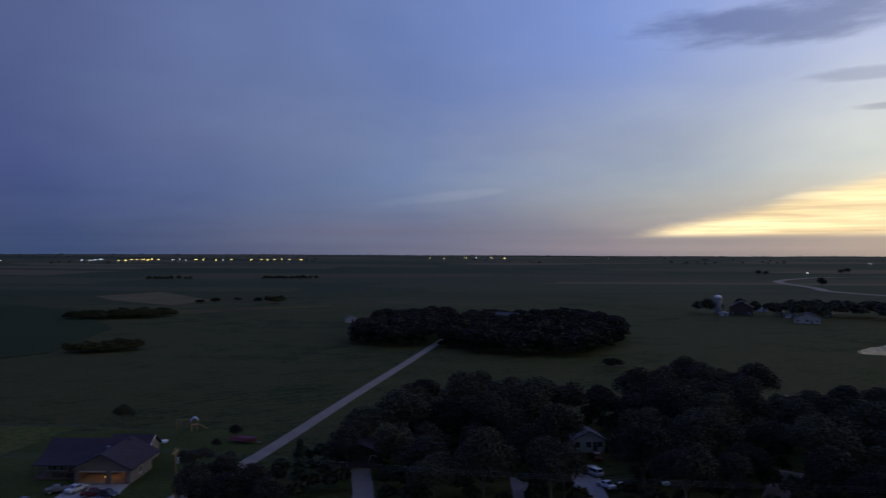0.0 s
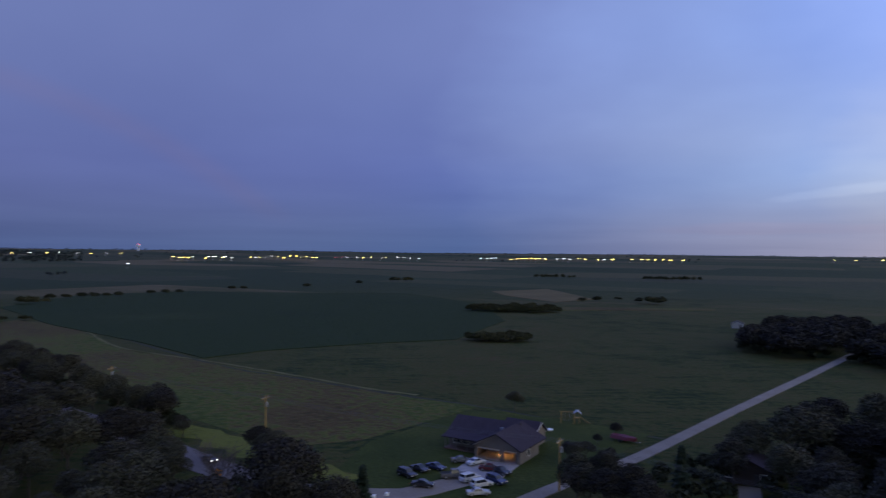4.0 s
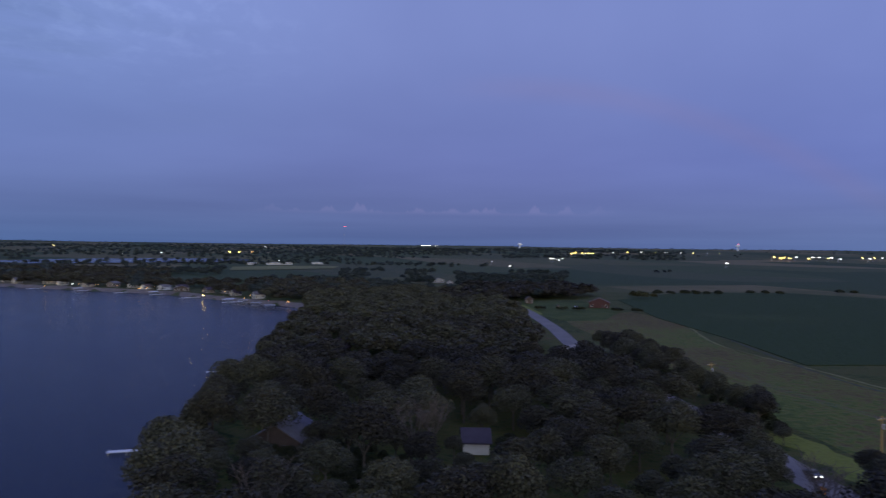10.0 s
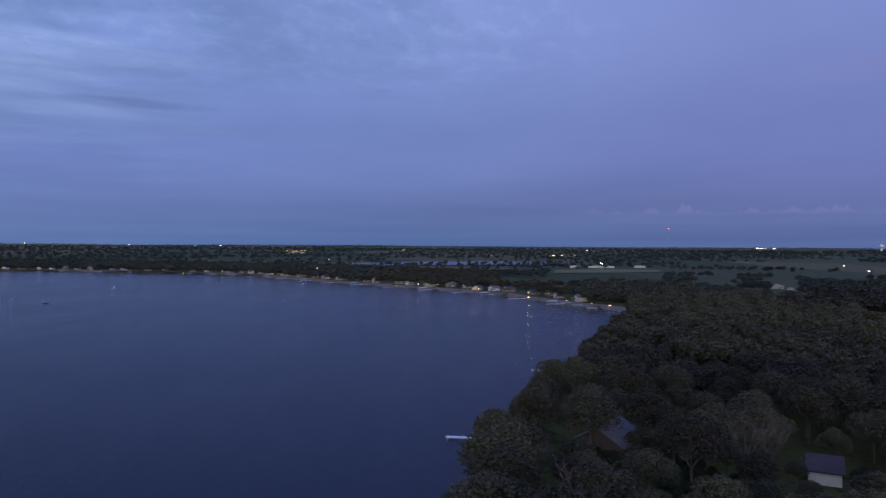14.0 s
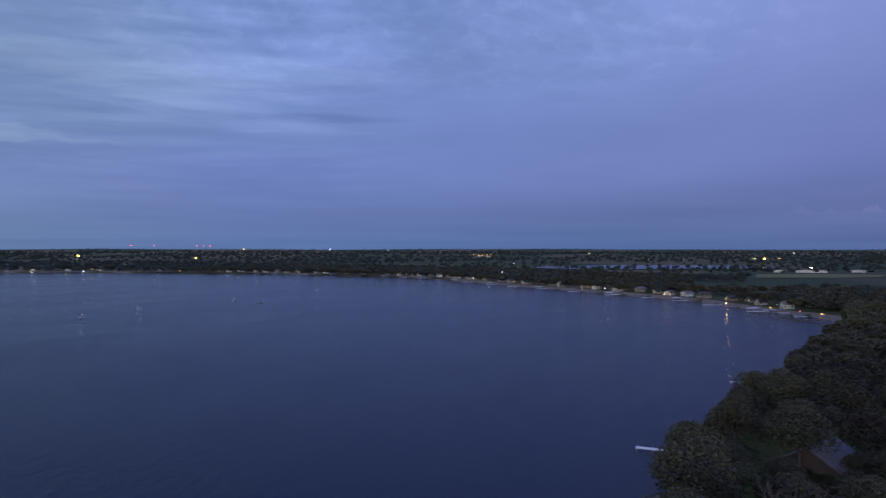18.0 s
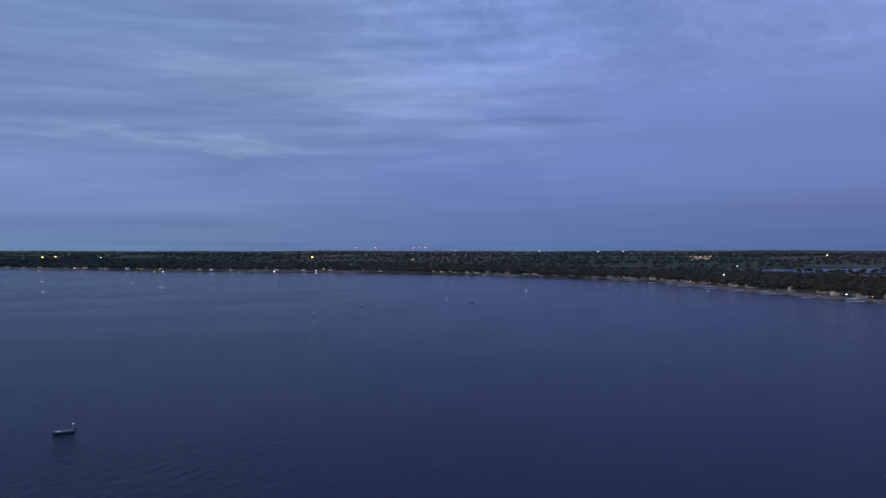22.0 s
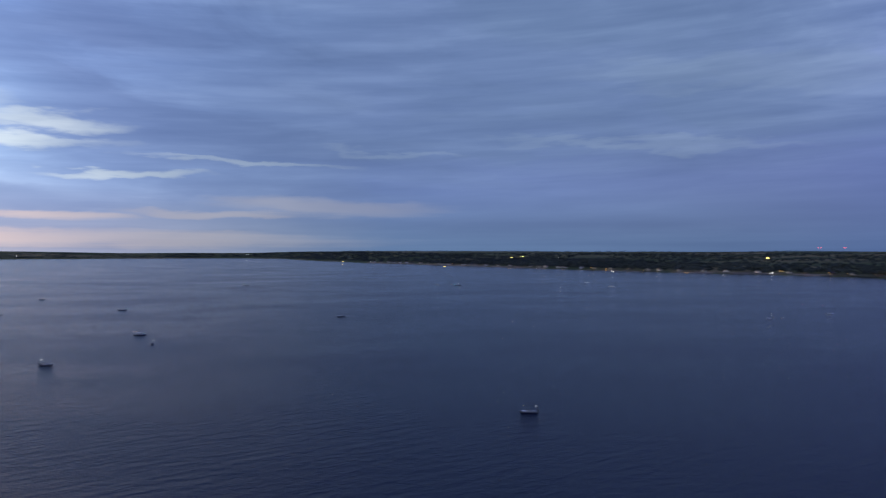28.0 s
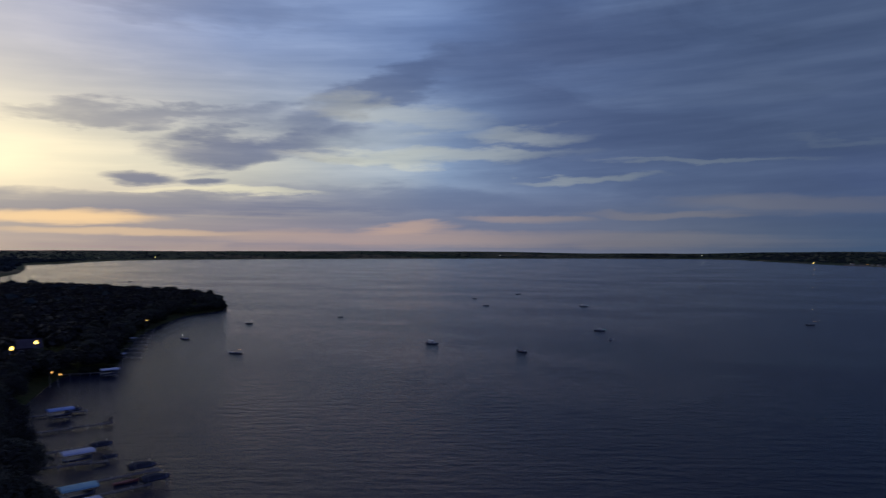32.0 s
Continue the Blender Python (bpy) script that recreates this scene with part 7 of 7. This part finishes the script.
# beyond the lake
for b, d, kind, size in ((92.7, 1900, "sodium", 1.3), (92.0, 1905, "sodium", 1.3), (91.0, 1920, "warm", 0.9), (90.0, 2700, "white", 0.8), (104.7, 2500, "sodium", 0.9), (120.8, 3300, "white", 1.2), (118.9, 3250, "white", 0.8), (125.4, 3400, "white", 1.0),
                         (132.1, 3500, "sodium", 0.9), (135.6, 1960, "sodium", 1.2), (143.6, 2200, "sodium", 1.4), (158.9, 2300, "white", 0.8), (161.8, 2350, "sodium", 0.9), (162.6, 2330, "sodium", 1.0), (176.2, 2600, "sodium", 1.0), (183.6, 4700, "hot", 0.9),
                         (219.3, 4300, "white", 0.9), (225.8, 3660, "sodium", 0.8), (229.6, 3300, "white", 0.6), (199.2, 4500, "white", 0.6), (197.8, 4500, "warm", 0.5), (214, 4400, "white", 0.5), (111.6, 960, "white", 1.3), (88.9, 1320, "hot", 0.9),
                         (97.6, 1850, "white", 0.6), (100.2, 1830, "white", 0.5), (112.2, 1450, "white", 0.6), (110.6, 1500, "cool", 0.6), (108.0, 1480, "red", 0.5), (233.2, 760, "white", 1.0)):
    lamp_at(b, d, kind, size, group="lamps beyond the lake")
lamp_at(226.4, 400, "warm", 0.9, 6.5, group="headland lamps")
# orange dock lamps and porch lamps on the far shore
for b, d, kind, size in ((94.6, 566, "sodium", 1.15), (88.3, 492, "warm", 2.0), (91.6, 526, "warm", 1.3), (99.1, 640, "warm", 1.0), (98.6, 636, "warm", 0.8), (124.9, 1215, "white", 1.5), (124.3, 1220, "white", 1.2), (143.3, 1420, "white", 1.3), (142.7, 1425, "warm", 1.3),
                         (134.4, 1330, "white", 1.1), (133.9, 1330, "white", 1.1), (154.7, 1540, "white", 1.5), (155.3, 1540, "warm", 0.8), (149.2, 1480, "warm", 0.8), (146.5, 1450, "white", 0.6), (162.8, 1730, "warm", 0.8), (168.0, 1950, "sodium", 0.9), (128, 1230, "warm", 0.6),
                         (137.5, 1380, "warm", 0.6), (139.2, 1400, "white", 0.5), (121.6, 1080, "warm", 0.6), (103.5, 700, "white", 0.8), (105.2, 716, "warm", 0.6), (89.6, 505, "red", 0.5)):
    lamp_at(b, d, kind, size, 4.0, group="shore lamps")
PORCH = random.Random(9)
for a, n, far in spots:
    if PORCH.random() < 0.55:
        q = a + n * PORCH.uniform(1.5, 7.0)
        lamp_at(bearing_of(q.x, q.y), math.hypot(q.x, q.y), PORCH.choice(("warm", "warm", "warm", "white")), PORCH.uniform(0.25, 0.62), PORCH.uniform(2.4, 3.6), group="porch lamps")
for x, y, kind in ((226.7, -167.0, "sodium"), (219.7, -153.3, "sodium"), (200.0, -152.7, "warm"), (198.0, -154.0, "warm")):
    lamp_at(math.degrees(math.atan2(-x, y)) % 360, math.hypot(x, y), kind, 1.9, 8.4 if x > 210 else 5.2, group="headland lamps")
lamp_at(84.9, 255, "warm", 0.25, 2.2, group="cabin lamps")
# a lit roadside business on the hill beyond the bay
x, y = at(113.2, 2350)
house(x, y, 113, 60, 16, 5, 7, SIDING_CREAM, ROOF_GREY, "long lit building on the hill beyond the lake", name="long_building", category="building", windows=5, lit=5)
lamp_row(114.0, 112.3, 5, 2330, ("white", "warm"), 0.9, "lights of the hill building")


# water towers and masts
def water_tower(bearing, d, tall, lamp=None):
    x, y = at(bearing, d)
    root = thing("water_tower", pose(x, y, ground_z(x, y)), "pale water tower with a rounded tank standing over the plain", "water tower")
    part("tank", Shape().ball((0, 0, tall), 8.5, 8.5, 6.5, 16, 10), TARP, root, smooth=True)
    part("stem", Shape().tube((0, 0, -1), (0, 0, tall - 4), 2.2, 1.8, 12), TARP, root)
    part("flare", Shape().tube((0, 0, -1), (0, 0, 5), 4.5, 2.2, 12), TARP, root)
    if lamp:
        part("beacon", Shape().ball((0, 0, tall + 7.2), 2.2, n=8, k=5), lamp, root)


water_tower(53.3, 3600, 24, RED_LAMP)
water_tower(69.7, 3600, 19, TOWER_LAMP)
for b, d, tall in ((140.1, 4600, 21), (138.5, 4600, 21), (135.45, 4600, 22), (135.0, 4600, 22), (134.5, 4600, 21), (83.8, 4500, 115)):
    x, y = at(b, d)
    root = thing("radio_mast", pose(x, y, ground_z(x, y)), "slender far mast with a red warning lamp", "mast", "masts")
    part("lattice", Shape().tube((0, 0, -1), (0, 0, tall), 0.5, 0.3, 4), STEEL, root)
    part("beacon", Shape().ball((0, 0, tall + 1.5), 2.6, n=8, k=5), RED_LAMP, root)
